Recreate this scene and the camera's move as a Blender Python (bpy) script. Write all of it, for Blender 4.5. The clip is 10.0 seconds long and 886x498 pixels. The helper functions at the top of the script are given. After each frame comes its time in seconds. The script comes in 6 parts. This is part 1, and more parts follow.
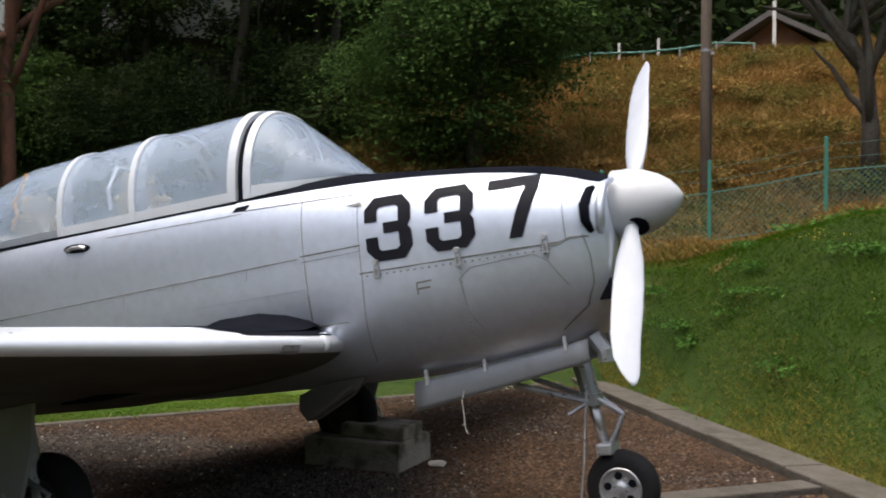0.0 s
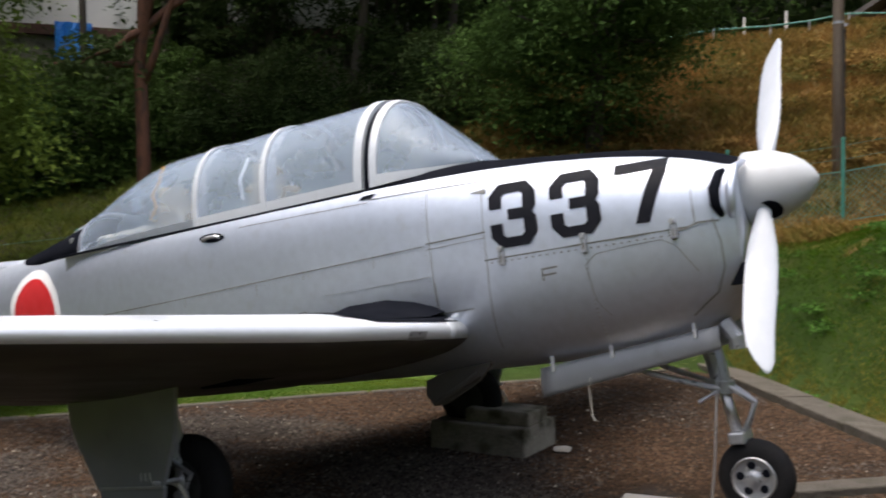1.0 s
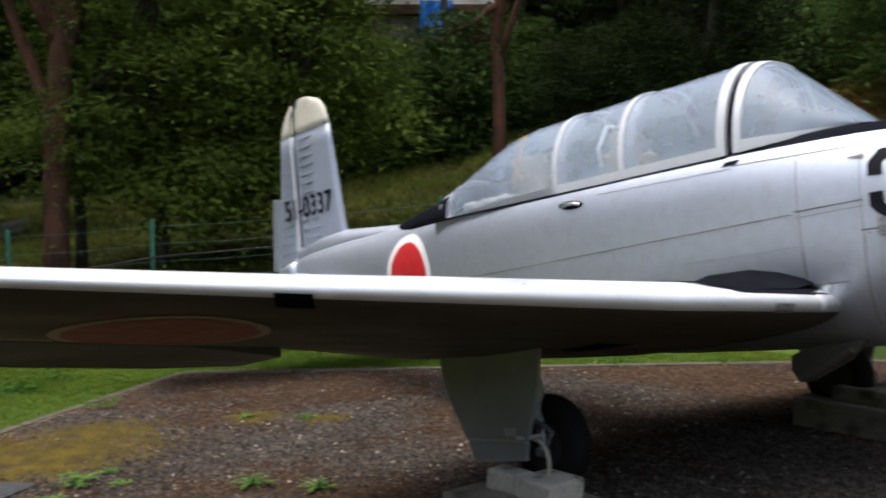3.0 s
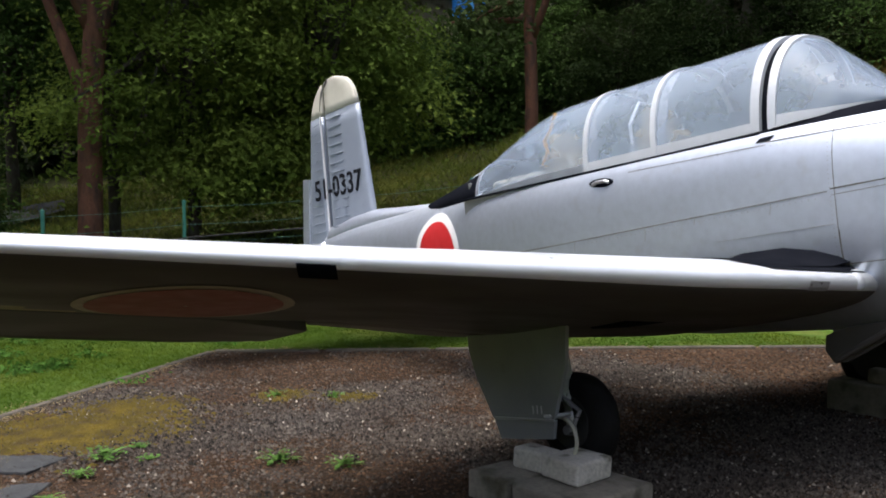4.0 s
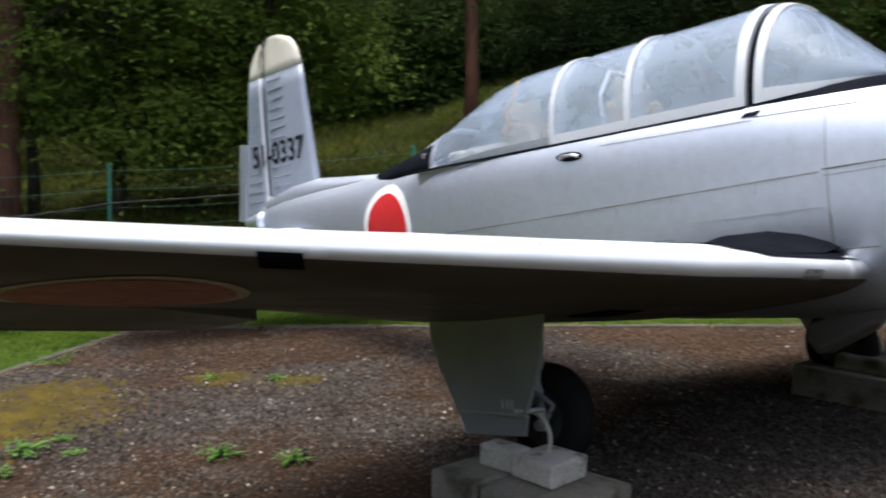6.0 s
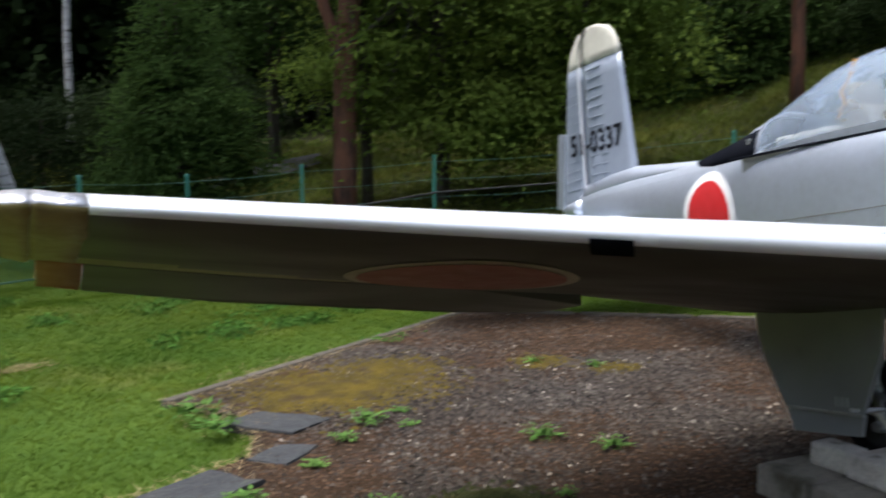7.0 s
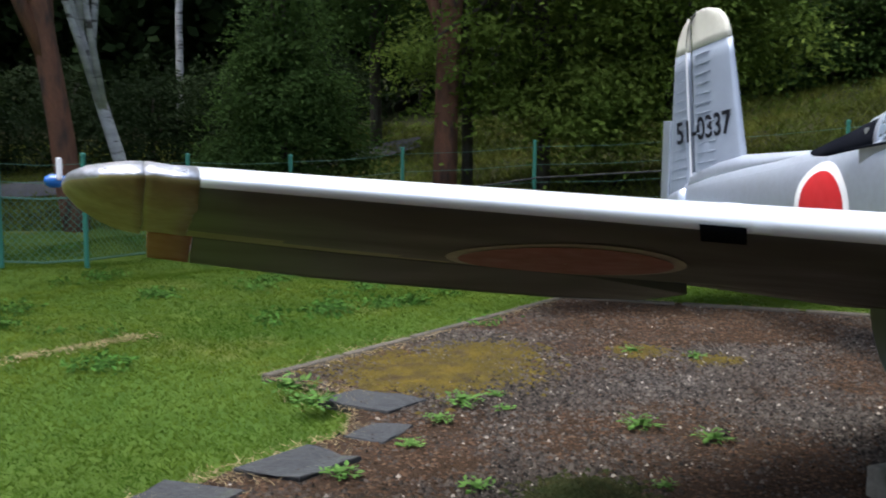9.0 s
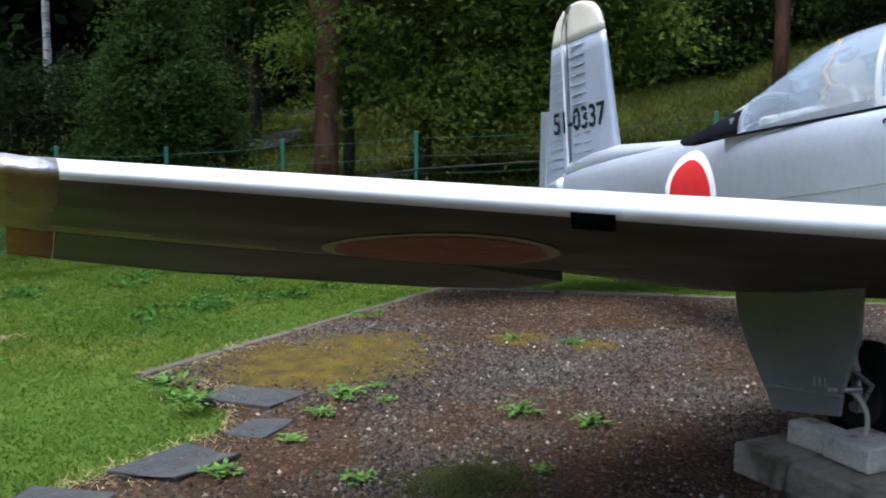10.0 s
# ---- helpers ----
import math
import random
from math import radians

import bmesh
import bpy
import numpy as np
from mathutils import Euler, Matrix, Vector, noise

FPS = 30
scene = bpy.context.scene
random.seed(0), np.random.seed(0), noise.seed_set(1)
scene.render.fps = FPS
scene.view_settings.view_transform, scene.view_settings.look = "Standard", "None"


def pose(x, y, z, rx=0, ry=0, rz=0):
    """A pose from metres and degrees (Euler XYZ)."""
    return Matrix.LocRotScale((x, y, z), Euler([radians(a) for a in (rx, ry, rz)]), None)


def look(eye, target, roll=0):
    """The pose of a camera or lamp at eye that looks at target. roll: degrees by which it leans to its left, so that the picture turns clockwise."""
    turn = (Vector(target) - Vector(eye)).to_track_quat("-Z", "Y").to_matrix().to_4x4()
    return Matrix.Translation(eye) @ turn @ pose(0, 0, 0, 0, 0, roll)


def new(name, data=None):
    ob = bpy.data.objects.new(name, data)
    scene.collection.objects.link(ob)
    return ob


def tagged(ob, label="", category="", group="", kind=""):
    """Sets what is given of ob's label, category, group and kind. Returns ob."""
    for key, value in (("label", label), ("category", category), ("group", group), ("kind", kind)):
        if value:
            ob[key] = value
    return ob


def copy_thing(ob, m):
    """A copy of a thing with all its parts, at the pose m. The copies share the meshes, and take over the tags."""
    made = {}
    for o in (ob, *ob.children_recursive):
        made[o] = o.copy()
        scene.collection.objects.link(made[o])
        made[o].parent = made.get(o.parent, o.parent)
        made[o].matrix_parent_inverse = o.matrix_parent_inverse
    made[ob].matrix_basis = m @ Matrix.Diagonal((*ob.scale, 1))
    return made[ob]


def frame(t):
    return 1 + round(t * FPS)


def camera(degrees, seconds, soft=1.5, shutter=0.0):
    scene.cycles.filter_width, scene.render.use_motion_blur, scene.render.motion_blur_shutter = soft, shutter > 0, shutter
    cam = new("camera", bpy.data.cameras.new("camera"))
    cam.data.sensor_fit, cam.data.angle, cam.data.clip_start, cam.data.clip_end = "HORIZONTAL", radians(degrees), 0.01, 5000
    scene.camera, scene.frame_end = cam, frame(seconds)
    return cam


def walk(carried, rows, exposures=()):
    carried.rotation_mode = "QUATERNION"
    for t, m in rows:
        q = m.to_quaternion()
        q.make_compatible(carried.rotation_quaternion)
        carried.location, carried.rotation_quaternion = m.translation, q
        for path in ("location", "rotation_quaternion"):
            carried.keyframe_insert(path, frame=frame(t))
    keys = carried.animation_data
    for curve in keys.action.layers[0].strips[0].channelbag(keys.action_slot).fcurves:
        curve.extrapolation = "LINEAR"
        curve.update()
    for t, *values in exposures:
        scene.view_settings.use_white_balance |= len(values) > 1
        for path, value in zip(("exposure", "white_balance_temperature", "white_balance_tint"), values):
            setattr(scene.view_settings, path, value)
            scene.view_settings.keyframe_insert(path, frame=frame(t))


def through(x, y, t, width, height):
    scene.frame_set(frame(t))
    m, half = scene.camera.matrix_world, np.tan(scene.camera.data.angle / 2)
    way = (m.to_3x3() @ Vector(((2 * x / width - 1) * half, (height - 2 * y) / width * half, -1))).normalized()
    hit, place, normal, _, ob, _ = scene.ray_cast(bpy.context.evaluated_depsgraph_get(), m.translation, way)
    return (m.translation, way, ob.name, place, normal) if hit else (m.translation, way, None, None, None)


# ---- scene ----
cam = camera(48.27, 10.0, soft=1.8, shutter=0.5)
# seconds, eye x y z, then turn x y z in degrees
PATH = [
    (0, 0.894, -4.869, 1.567, 89.77, -0.49, 24.05),
    (0.5, 0.874, -4.878, 1.582, 89.25, -0.04, 26.68),
    (1, 0.868, -4.890, 1.583, 88.79, 0.18, 30.89),
    (1.5, 0.858, -4.910, 1.583, 88.33, 0.80, 35.56),
    (2, 0.859, -4.921, 1.578, 88.12, 0.77, 40.46),
    (2.5, 0.857, -4.947, 1.573, 87.69, 0.41, 45.57),
    (3, 0.841, -4.965, 1.586, 86.94, 0.25, 50.75),
    (3.2, 0.840, -4.966, 1.585, 86.97, 0.13, 52.58),
    (4.3, 0.786, -4.901, 1.526, 85.55, -0.11, 52.12),
    (4.5, 0.730, -4.894, 1.529, 84.44, -0.49, 49.77),
    (5, 0.456, -4.797, 1.539, 83.82, 1.24, 44.86),
    (5.2, 0.392, -4.786, 1.546, 84.25, 0.67, 44.03),
    (6.3, 0.358, -4.773, 1.567, 84.34, -1.38, 53.12),
    (6.5, 0.347, -4.800, 1.564, 84.69, -1.02, 57.32),
    (7, 0.398, -4.861, 1.571, 83.35, 0.41, 66.33),
    (7.5, 0.369, -4.863, 1.560, 82.91, 0.47, 71.27),
    (8, 0.367, -4.869, 1.562, 82.80, 0.58, 73.36),
    (8.5, 0.370, -4.880, 1.558, 82.76, 0.38, 73.47),
    (9, 0.366, -4.871, 1.554, 82.52, -0.50, 72.06),
    (9.5, 0.346, -4.843, 1.545, 82.18, -0.76, 68.23),
    (10, 0.365, -4.840, 1.548, 82.11, -0.48, 65.35),
]
walk(cam, [(t, pose(x, y, z, rx, ry, rz)) for t, x, y, z, rx, ry, rz in PATH],
     exposures=[(0, 0.95, 6450, 10), (3.0, 0.97, 6350, 10), (4.5, 1.11, 6200, 10), (6.5, 1.18, 6100, 9), (8.0, 1.25, 5900, 8), (9.0, 1.26, 5850, 8), (10.0, 1.36, 5650, 7)])

# ---- light: an overcast day, soft sun high behind the camera
world = bpy.data.worlds.new("world")
scene.world = world
world.use_nodes = True
wn = world.node_tree
sky = wn.nodes.new("ShaderNodeTexSky")
sky.sky_type, sky.sun_disc = "NISHITA", False
sky.sun_elevation, sky.sun_rotation = radians(77), radians(200)
sky.dust_density, sky.air_density, sky.ozone_density = 9.0, 1.0, 1.5
hsv = wn.nodes.new("ShaderNodeHueSaturation")
hsv.inputs["Saturation"].default_value = 0.85
wn.links.new(sky.outputs[0], hsv.inputs["Color"])
wn.links.new(hsv.outputs[0], wn.nodes["Background"].inputs[0])
wn.nodes["Background"].inputs[1].default_value = 0.15
sun = new("sun", bpy.data.lights.new("sun", "SUN"))
sun.data.energy, sun.data.angle, sun.data.color = 0.6, radians(50), (1.0, 0.99, 0.985)
sun.matrix_world = look((-0.8, -2.2, 10.0), (0, 0, 0))


# ---- materials
def mat(name, base, rough=0.6, metal=0.0, second=None, scale=6.0, bump=0.0, bump_scale=40.0, spots=None, spot_at=0.62,
        spot_scale=2.0, stretch=(1, 1, 1), per_object=0.0, per_island=0.0, coat=0.0, spec=0.5, grain=0.55, detail=6.0, spot_soft=0.3, wander=1.0):
    m = bpy.data.materials.new(name)
    m.use_nodes = True
    nt = m.node_tree
    p = nt.nodes["Principled BSDF"]
    p.inputs["Roughness"].default_value, p.inputs["Metallic"].default_value = rough, metal
    p.inputs["Coat Weight"].default_value, p.inputs["Specular IOR Level"].default_value = coat, spec
    geo = nt.nodes.new("ShaderNodeNewGeometry")
    mp = nt.nodes.new("ShaderNodeMapping")
    mp.inputs["Scale"].default_value = stretch
    nt.links.new(geo.outputs["Position"], mp.inputs["Vector"])

    def tex(s, detail=detail):
        n = nt.nodes.new("ShaderNodeTexNoise")
        n.inputs["Scale"].default_value, n.inputs["Detail"].default_value = s, detail
        nt.links.new(mp.outputs[0], n.inputs["Vector"])
        return n.outputs["Fac"]

    def ramp(src, lo, hi):
        r = nt.nodes.new("ShaderNodeMapRange")
        r.inputs["From Min"].default_value, r.inputs["From Max"].default_value = lo, hi
        nt.links.new(src, r.inputs["Value"])
        return r.outputs[0]

    def blend(fac, a, b):
        x = nt.nodes.new("ShaderNodeMix")
        x.data_type = "RGBA"
        nt.links.new(fac, x.inputs[0])
        for sock, v in ((x.inputs[6], a), (x.inputs[7], b)):
            if isinstance(v, tuple):
                sock.default_value = (*v, 1)
            else:
                nt.links.new(v, sock)
        return x.outputs[2]

    col = blend(ramp(tex(scale), 0.25, 0.75), base, second or tuple(c * 0.8 for c in base))
    col = blend(ramp(tex(scale * 9, 3.0), 0.35, 0.95), col, tuple(c * grain for c in base))
    if spots:
        col = blend(ramp(tex(spot_scale, 3.0), spot_at, spot_at + spot_soft), col, spots)
    for amount, node, out in ((per_object, "ShaderNodeObjectInfo", "Random"), (per_island, "ShaderNodeNewGeometry", "Random Per Island")):
        if amount:
            h = nt.nodes.new("ShaderNodeHueSaturation")
            rr = nt.nodes.new("ShaderNodeMapRange")
            rr.inputs["To Min"].default_value, rr.inputs["To Max"].default_value = 1 - amount, 1 + amount
            nt.links.new(nt.nodes.new(node).outputs[out], rr.inputs["Value"])
            nt.links.new(rr.outputs[0], h.inputs["Value"])
            nt.links.new(col, h.inputs["Color"])
            col = h.outputs[0]
    nt.links.new(col, p.inputs["Base Color"])
    nt.links.new(ramp_to(nt, tex(scale * 2), max(0.02, rough - 0.1 * wander), min(1, rough + 0.12 * wander)), p.inputs["Roughness"])
    if bump:
        b = nt.nodes.new("ShaderNodeBump")
        b.inputs["Strength"].default_value, b.inputs["Distance"].default_value = bump, 0.02
        nt.links.new(tex(bump_scale), b.inputs["Height"])
        nt.links.new(b.outputs[0], p.inputs["Normal"])
    return m


def ramp_to(nt, src, lo, hi):
    r = nt.nodes.new("ShaderNodeMapRange")
    r.inputs["From Min"].default_value, r.inputs["From Max"].default_value = 0.3, 0.7
    r.inputs["To Min"].default_value, r.inputs["To Max"].default_value = lo, hi
    nt.links.new(src, r.inputs["Value"])
    return r.outputs[0]


def leaf_mat(name, base, second, through=0.35, vary=0.16, spots=None, spot_at=0.6, spot_scale=1.0, scale=0.7, grain=0.7):
    m = mat(name, base, 0.7, grain=grain, second=second, scale=scale, per_island=vary, spec=0.04, spots=spots, spot_at=spot_at, spot_scale=spot_scale)
    nt = m.node_tree
    p = nt.nodes["Principled BSDF"]
    tr = nt.nodes.new("ShaderNodeBsdfTranslucent")
    mix = nt.nodes.new("ShaderNodeMixShader")
    mix.inputs[0].default_value = through
    nt.links.new(p.inputs["Base Color"].links[0].from_socket, tr.inputs["Color"])
    nt.links.new(p.outputs[0], mix.inputs[1])
    nt.links.new(tr.outputs[0], mix.inputs[2])
    nt.links.new(mix.outputs[0], nt.nodes["Material Output"].inputs["Surface"])
    return m


def glass_mat(name, tint, haze, sky_haze_col):
    m = bpy.data.materials.new(name)
    m.use_nodes = True
    nt = m.node_tree
    p = nt.nodes["Principled BSDF"]
    p.inputs["Base Color"].default_value, p.inputs["Roughness"].default_value = (*sky_haze_col, 1), 0.5
    clear, gloss = nt.nodes.new("ShaderNodeBsdfTransparent"), nt.nodes.new("ShaderNodeBsdfGlossy")
    gloss.inputs[0].default_value = (0.62, 0.68, 0.76, 1)
    clear.inputs[0].default_value, gloss.inputs["Roughness"].default_value = (*tint, 1), 0.2
    fres = nt.nodes.new("ShaderNodeFresnel")
    fres.inputs[0].default_value = 1.22
    a, b = nt.nodes.new("ShaderNodeMixShader"), nt.nodes.new("ShaderNodeMixShader")
    dirt = nt.nodes.new("ShaderNodeTexNoise")
    dirt.inputs["Scale"].default_value = 4.0
    nt.links.new(ramp_to(nt, dirt.outputs["Fac"], haze * 0.9, haze * 1.1), a.inputs[0])
    nt.links.new(clear.outputs[0], a.inputs[1])
    nt.links.new(p.outputs[0], a.inputs[2])
    nt.links.new(fres.outputs[0], b.inputs[0])
    nt.links.new(a.outputs[0], b.inputs[1])
    nt.links.new(gloss.outputs[0], b.inputs[2])
    nt.links.new(b.outputs[0], nt.nodes["Material Output"].inputs["Surface"])
    return m


SILVER = mat("silver_paint", (0.59, 0.64, 0.725), 0.43, 0.80, (0.572, 0.62, 0.70), 2.4, 0.003, 6.0, (0.50, 0.53, 0.57), 0.60, 11.0, stretch=(1, 1, 1), grain=0.86, wander=0.2, detail=6.0)
WINGSKIN = mat("wing_silver_paint", (0.76, 0.79, 0.82), 0.36, 0.5, (0.70, 0.73, 0.76), 1.8, 0.0, 25, (0.46, 0.45, 0.43), 0.62, 4.0, grain=0.9, detail=2.0)
# Underside colours: grime, darkened to carry the shade below the wing.
UNDER = mat("shaded_grimy_underside", (0.085, 0.078, 0.07), 0.6, 0.1, (0.06, 0.055, 0.05), 2.5, 0.0, 25, (0.11, 0.10, 0.08), 0.6, 4.0, (1, 0.3, 1), grain=0.8, detail=3.0)
UNDERGREY = mat("shaded_grey_aileron", (0.125, 0.125, 0.125), 0.6, 0.1, (0.10, 0.098, 0.095), 2.5, 0.0, 25, (0.08, 0.075, 0.07), 0.6, 4.0, (1, 0.3, 1), grain=0.85, detail=3.0)
BARE = mat("bare_aluminium", (0.70, 0.70, 0.71), 0.40, 0.9, (0.55, 0.55, 0.55), 9.0, 0.25, 18)
BLACK = mat("matt_black_paint", (0.006, 0.007, 0.010), 0.85, 0.0, (0.012, 0.013, 0.017), 5.0, 0.0, 60, grain=0.9, spec=0.0, detail=2.0)
DIGIT = mat("black_marking_paint", (0.008, 0.009, 0.013), 0.55, 0.0, (0.016, 0.016, 0.02), 14.0, grain=0.9, spec=0.08, detail=2.0)
WHITE = mat("white_paint", (0.68, 0.68, 0.70), 0.35, 0.0, (0.62, 0.62, 0.64), 7.0, 0.0, 50, grain=0.9, detail=2.0)
PROPWHITE = mat("white_propeller_paint", (0.44, 0.47, 0.52), 0.5, 0.0, (0.39, 0.42, 0.46), 5.0, grain=0.9, detail=2.0)
FRAMEWHITE = mat("silvery_white_frame_paint", (0.56, 0.59, 0.63), 0.4, 0.2, (0.49, 0.52, 0.55), 6.0, 0.0, 50, (0.36, 0.36, 0.35), 0.64, 8.0, grain=0.9, detail=3.0)
SPINWHITE = mat("worn_white_spinner_paint", (0.50, 0.52, 0.54), 0.42, 0.0, (0.44, 0.46, 0.48), 6.0, 0.0, 50, (0.38, 0.37, 0.36), 0.66, 9.0, grain=0.92, detail=3.0)
UNDERRING = mat("grimy_pale_marking_paint", (0.50, 0.45, 0.37), 0.6, 0.0, (0.38, 0.33, 0.27), 9.0)
OLIVE = mat("olive_stained_strip", (0.34, 0.31, 0.17), 0.65, 0.0, (0.22, 0.20, 0.12), 3.0)
CREAM = mat("weathered_cream_fibreglass", (0.58, 0.56, 0.48), 0.6, 0.0, (0.47, 0.45, 0.38), 6.0, 0.1, 40, (0.30, 0.25, 0.17), 0.68, 7.0, grain=0.9, detail=2.0)
FINGREY = mat("blue_grey_paint", (0.31, 0.35, 0.42), 0.38, 0.25, (0.27, 0.31, 0.38), 4.0, 0.0, 40, grain=0.9, detail=2.0)
RED = mat("red_marking_paint", (0.55, 0.02, 0.025), 0.45, 0.0, (0.47, 0.02, 0.022), 5.0, grain=0.9, detail=2.0)
MARKWHITE = mat("white_marking_paint", (0.80, 0.80, 0.80), 0.45, 0.0, (0.72, 0.72, 0.72), 7.0, grain=0.9, detail=2.0)
REDFADED = mat("faded_red_marking_paint", (0.33, 0.105, 0.088), 0.65, 0.0, (0.24, 0.088, 0.07), 6.0, grain=0.9, detail=2.0)
DOORGREY = mat("grey_green_gear_paint", (0.27, 0.285, 0.30), 0.5, 0.1, (0.23, 0.245, 0.255), 4.0, 0.05, 40, (0.15, 0.14, 0.12), 0.68, 6.0, grain=0.9, detail=2.0)
NOSEDOOR = mat("light_grey_door_paint", (0.27, 0.28, 0.30), 0.45, 0.3, (0.23, 0.24, 0.25), 4.0, 0.0, 40, (0.17, 0.165, 0.15), 0.64, 6.0, grain=0.9, detail=2.0)
STRUT = mat("silver_gear_paint", (0.42, 0.43, 0.45), 0.35, 0.6, (0.34, 0.35, 0.36), 15.0, 0.1, 60, grain=0.9, detail=2.0)
# Main wheel rims: the gear door's shadow is put into this near-black colour.
SHADERIM = mat("shaded_rim_paint", (0.022, 0.023, 0.025), 0.6, 0.1, (0.03, 0.03, 0.03), 8.0, grain=0.9, detail=2.0)
RUBBER = mat("black_tyre_rubber", (0.009, 0.009, 0.010), 0.8, 0.0, (0.016, 0.015, 0.015), 10.0, 0.15, 60, spec=0.15, grain=0.9, detail=2.0)
SEAM = mat("dirty_panel_seam", (0.16, 0.16, 0.15), 0.7, 0.2, (0.24, 0.24, 0.23), 10.0)
GRIME = mat("mossy_seam_grime", (0.06, 0.06, 0.045), 0.8, 0.0, (0.20, 0.20, 0.18), 30.0)
INSIDE = mat("cockpit_grey_paint", (0.20, 0.21, 0.20), 0.7, 0.0, (0.14, 0.15, 0.14), 5.0, grain=0.9, detail=2.0)
SEAT = mat("tan_seat_fabric", (0.34, 0.29, 0.18), 0.85, 0.0, (0.26, 0.22, 0.14), 12.0, 0.2, 120)
BEIGE = mat("beige_equipment_paint", (0.55, 0.53, 0.45), 0.6, 0.0, (0.45, 0.43, 0.36), 6.0, grain=0.9, detail=2.0)
STRAP = mat("orange_webbing", (0.55, 0.30, 0.08), 0.8)
FOIL = mat("crumpled_bare_metal", (0.62, 0.62, 0.63), 0.36, 0.85, (0.42, 0.42, 0.43), 9.0, 1.0, 13, (0.30, 0.29, 0.27), 0.58, 8.0)
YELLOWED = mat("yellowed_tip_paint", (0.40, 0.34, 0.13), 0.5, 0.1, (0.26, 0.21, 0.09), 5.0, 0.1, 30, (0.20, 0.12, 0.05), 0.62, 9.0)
ORANGE = mat("rusty_orange_paint", (0.36, 0.15, 0.05), 0.6, 0.0, (0.25, 0.12, 0.05), 8.0, grain=0.9, detail=2.0)
BLUELENS = mat("blue_lamp_lens", (0.012, 0.13, 0.48), 0.15, 0.0, (0.01, 0.08, 0.33), 9.0, coat=0.5)
# Milky haze of the plexiglass, tinted blue to stand in for reflected sky.
GLASS = glass_mat("canopy_plexiglass", (0.86, 0.90, 0.95), 0.31, (0.54, 0.66, 0.82))
CONCRETE = mat("weathered_concrete", (0.30, 0.272, 0.222), 0.9, 0.0, (0.19, 0.172, 0.138), 5.0, 0.5, 45, (0.075, 0.068, 0.042), 0.50, 5.0, spot_soft=0.16, per_object=0.15)
PALECONCRETE = mat("pale_concrete", (0.70, 0.66, 0.59), 0.9, 0.0, (0.52, 0.48, 0.42), 7.0, 0.5, 60, (0.16, 0.145, 0.11), 0.58, 9.0, spot_soft=0.15)
SLATE = mat("grey_stepping_stone", (0.022, 0.025, 0.028), 0.9, 0.0, (0.038, 0.041, 0.042), 5.0, 0.4, 40, (0.10, 0.12, 0.06), 0.62, 5.0)


# ---- mesh helpers
def part(name, bm, material, parent=None, label="", smooth=False):
    me = bpy.data.meshes.new(name)
    bm.normal_update()
    bm.to_mesh(me)
    bm.free()
    for m in (material if isinstance(material, (list, tuple)) else [material]):
        me.materials.append(m)
    if smooth:
        me.polygons.foreach_set("use_smooth", [True] * len(me.polygons))
    ob = new(name, me)
    if parent:
        ob.parent = parent
    if label:
        ob["label"] = label
    return ob


def empty(name, m, label, category, group=""):
    ob = new(name)
    ob.matrix_world = m
    return tagged(ob, label, category, group)


def mesh_np(name, verts, faces, material, smooth=False):
    """A mesh from arrays: verts (n, 3), faces (m, 3) or (m, 4)."""
    me = bpy.data.meshes.new(name)
    k = faces.shape[1]
    me.vertices.add(len(verts))
    me.vertices.foreach_set("co", np.asarray(verts, np.float32).ravel())
    me.loops.add(faces.size)
    me.loops.foreach_set("vertex_index", faces.astype(np.int32).ravel())
    me.polygons.add(len(faces))
    me.polygons.foreach_set("loop_start", np.arange(0, faces.size, k, dtype=np.int32))
    me.polygons.foreach_set("use_smooth", np.full(len(faces), smooth))
    me.update(calc_edges=True)
    me.validate()
    me.materials.append(material)
    return new(name, me)


def loft(rings, closed=True, caps=True, bm=None):
    bm = bm or bmesh.new()
    rows = [[bm.verts.new(p) for p in r] for r in rings]
    n = len(rows[0])
    for a, b in zip(rows, rows[1:]):
        for i in range(n if closed else n - 1):
            j = (i + 1) % n
            bm.faces.new((a[i], a[j], b[j], b[i]))
    if caps and closed:
        bm.faces.new(rows[0][::-1])
        bm.faces.new(rows[-1])
    bmesh.ops.recalc_face_normals(bm, faces=bm.faces)
    return bm


def boxm(x0, x1, y0, y1, z0, z1, bevel=0.006, bm=None):
    b = bmesh.new()
    bmesh.ops.create_cube(b, size=1)
    for v in b.verts:
        v.co = Vector(((x0 + x1) / 2 + v.co.x * (x1 - x0), (y0 + y1) / 2 + v.co.y * (y1 - y0), (z0 + z1) / 2 + v.co.z * (z1 - z0)))
    if bevel:
        bmesh.ops.bevel(b, geom=b.edges[:], offset=bevel, segments=2, affect="EDGES", profile=0.5)
    return b


def tube(points, radii, n=10, bm=None):
    """A tube along points; radii: one number or one for each point."""
    pts = [Vector(p) for p in points]
    radii = radii if isinstance(radii, (list, tuple)) else [radii] * len(pts)
    rings = []
    side = None
    for i, p in enumerate(pts):
        d = (pts[min(i + 1, len(pts) - 1)] - pts[max(i - 1, 0)]).normalized()
        side = (side - d * side.dot(d)).normalized() if side and (side - d * side.dot(d)).length > 1e-4 else d.orthogonal().normalized()
        up = d.cross(side)
        rings.append([p + (side * math.cos(a) + up * math.sin(a)) * radii[i] for a in (2 * math.pi * k / n for k in range(n))])
    return loft(rings, bm=bm)


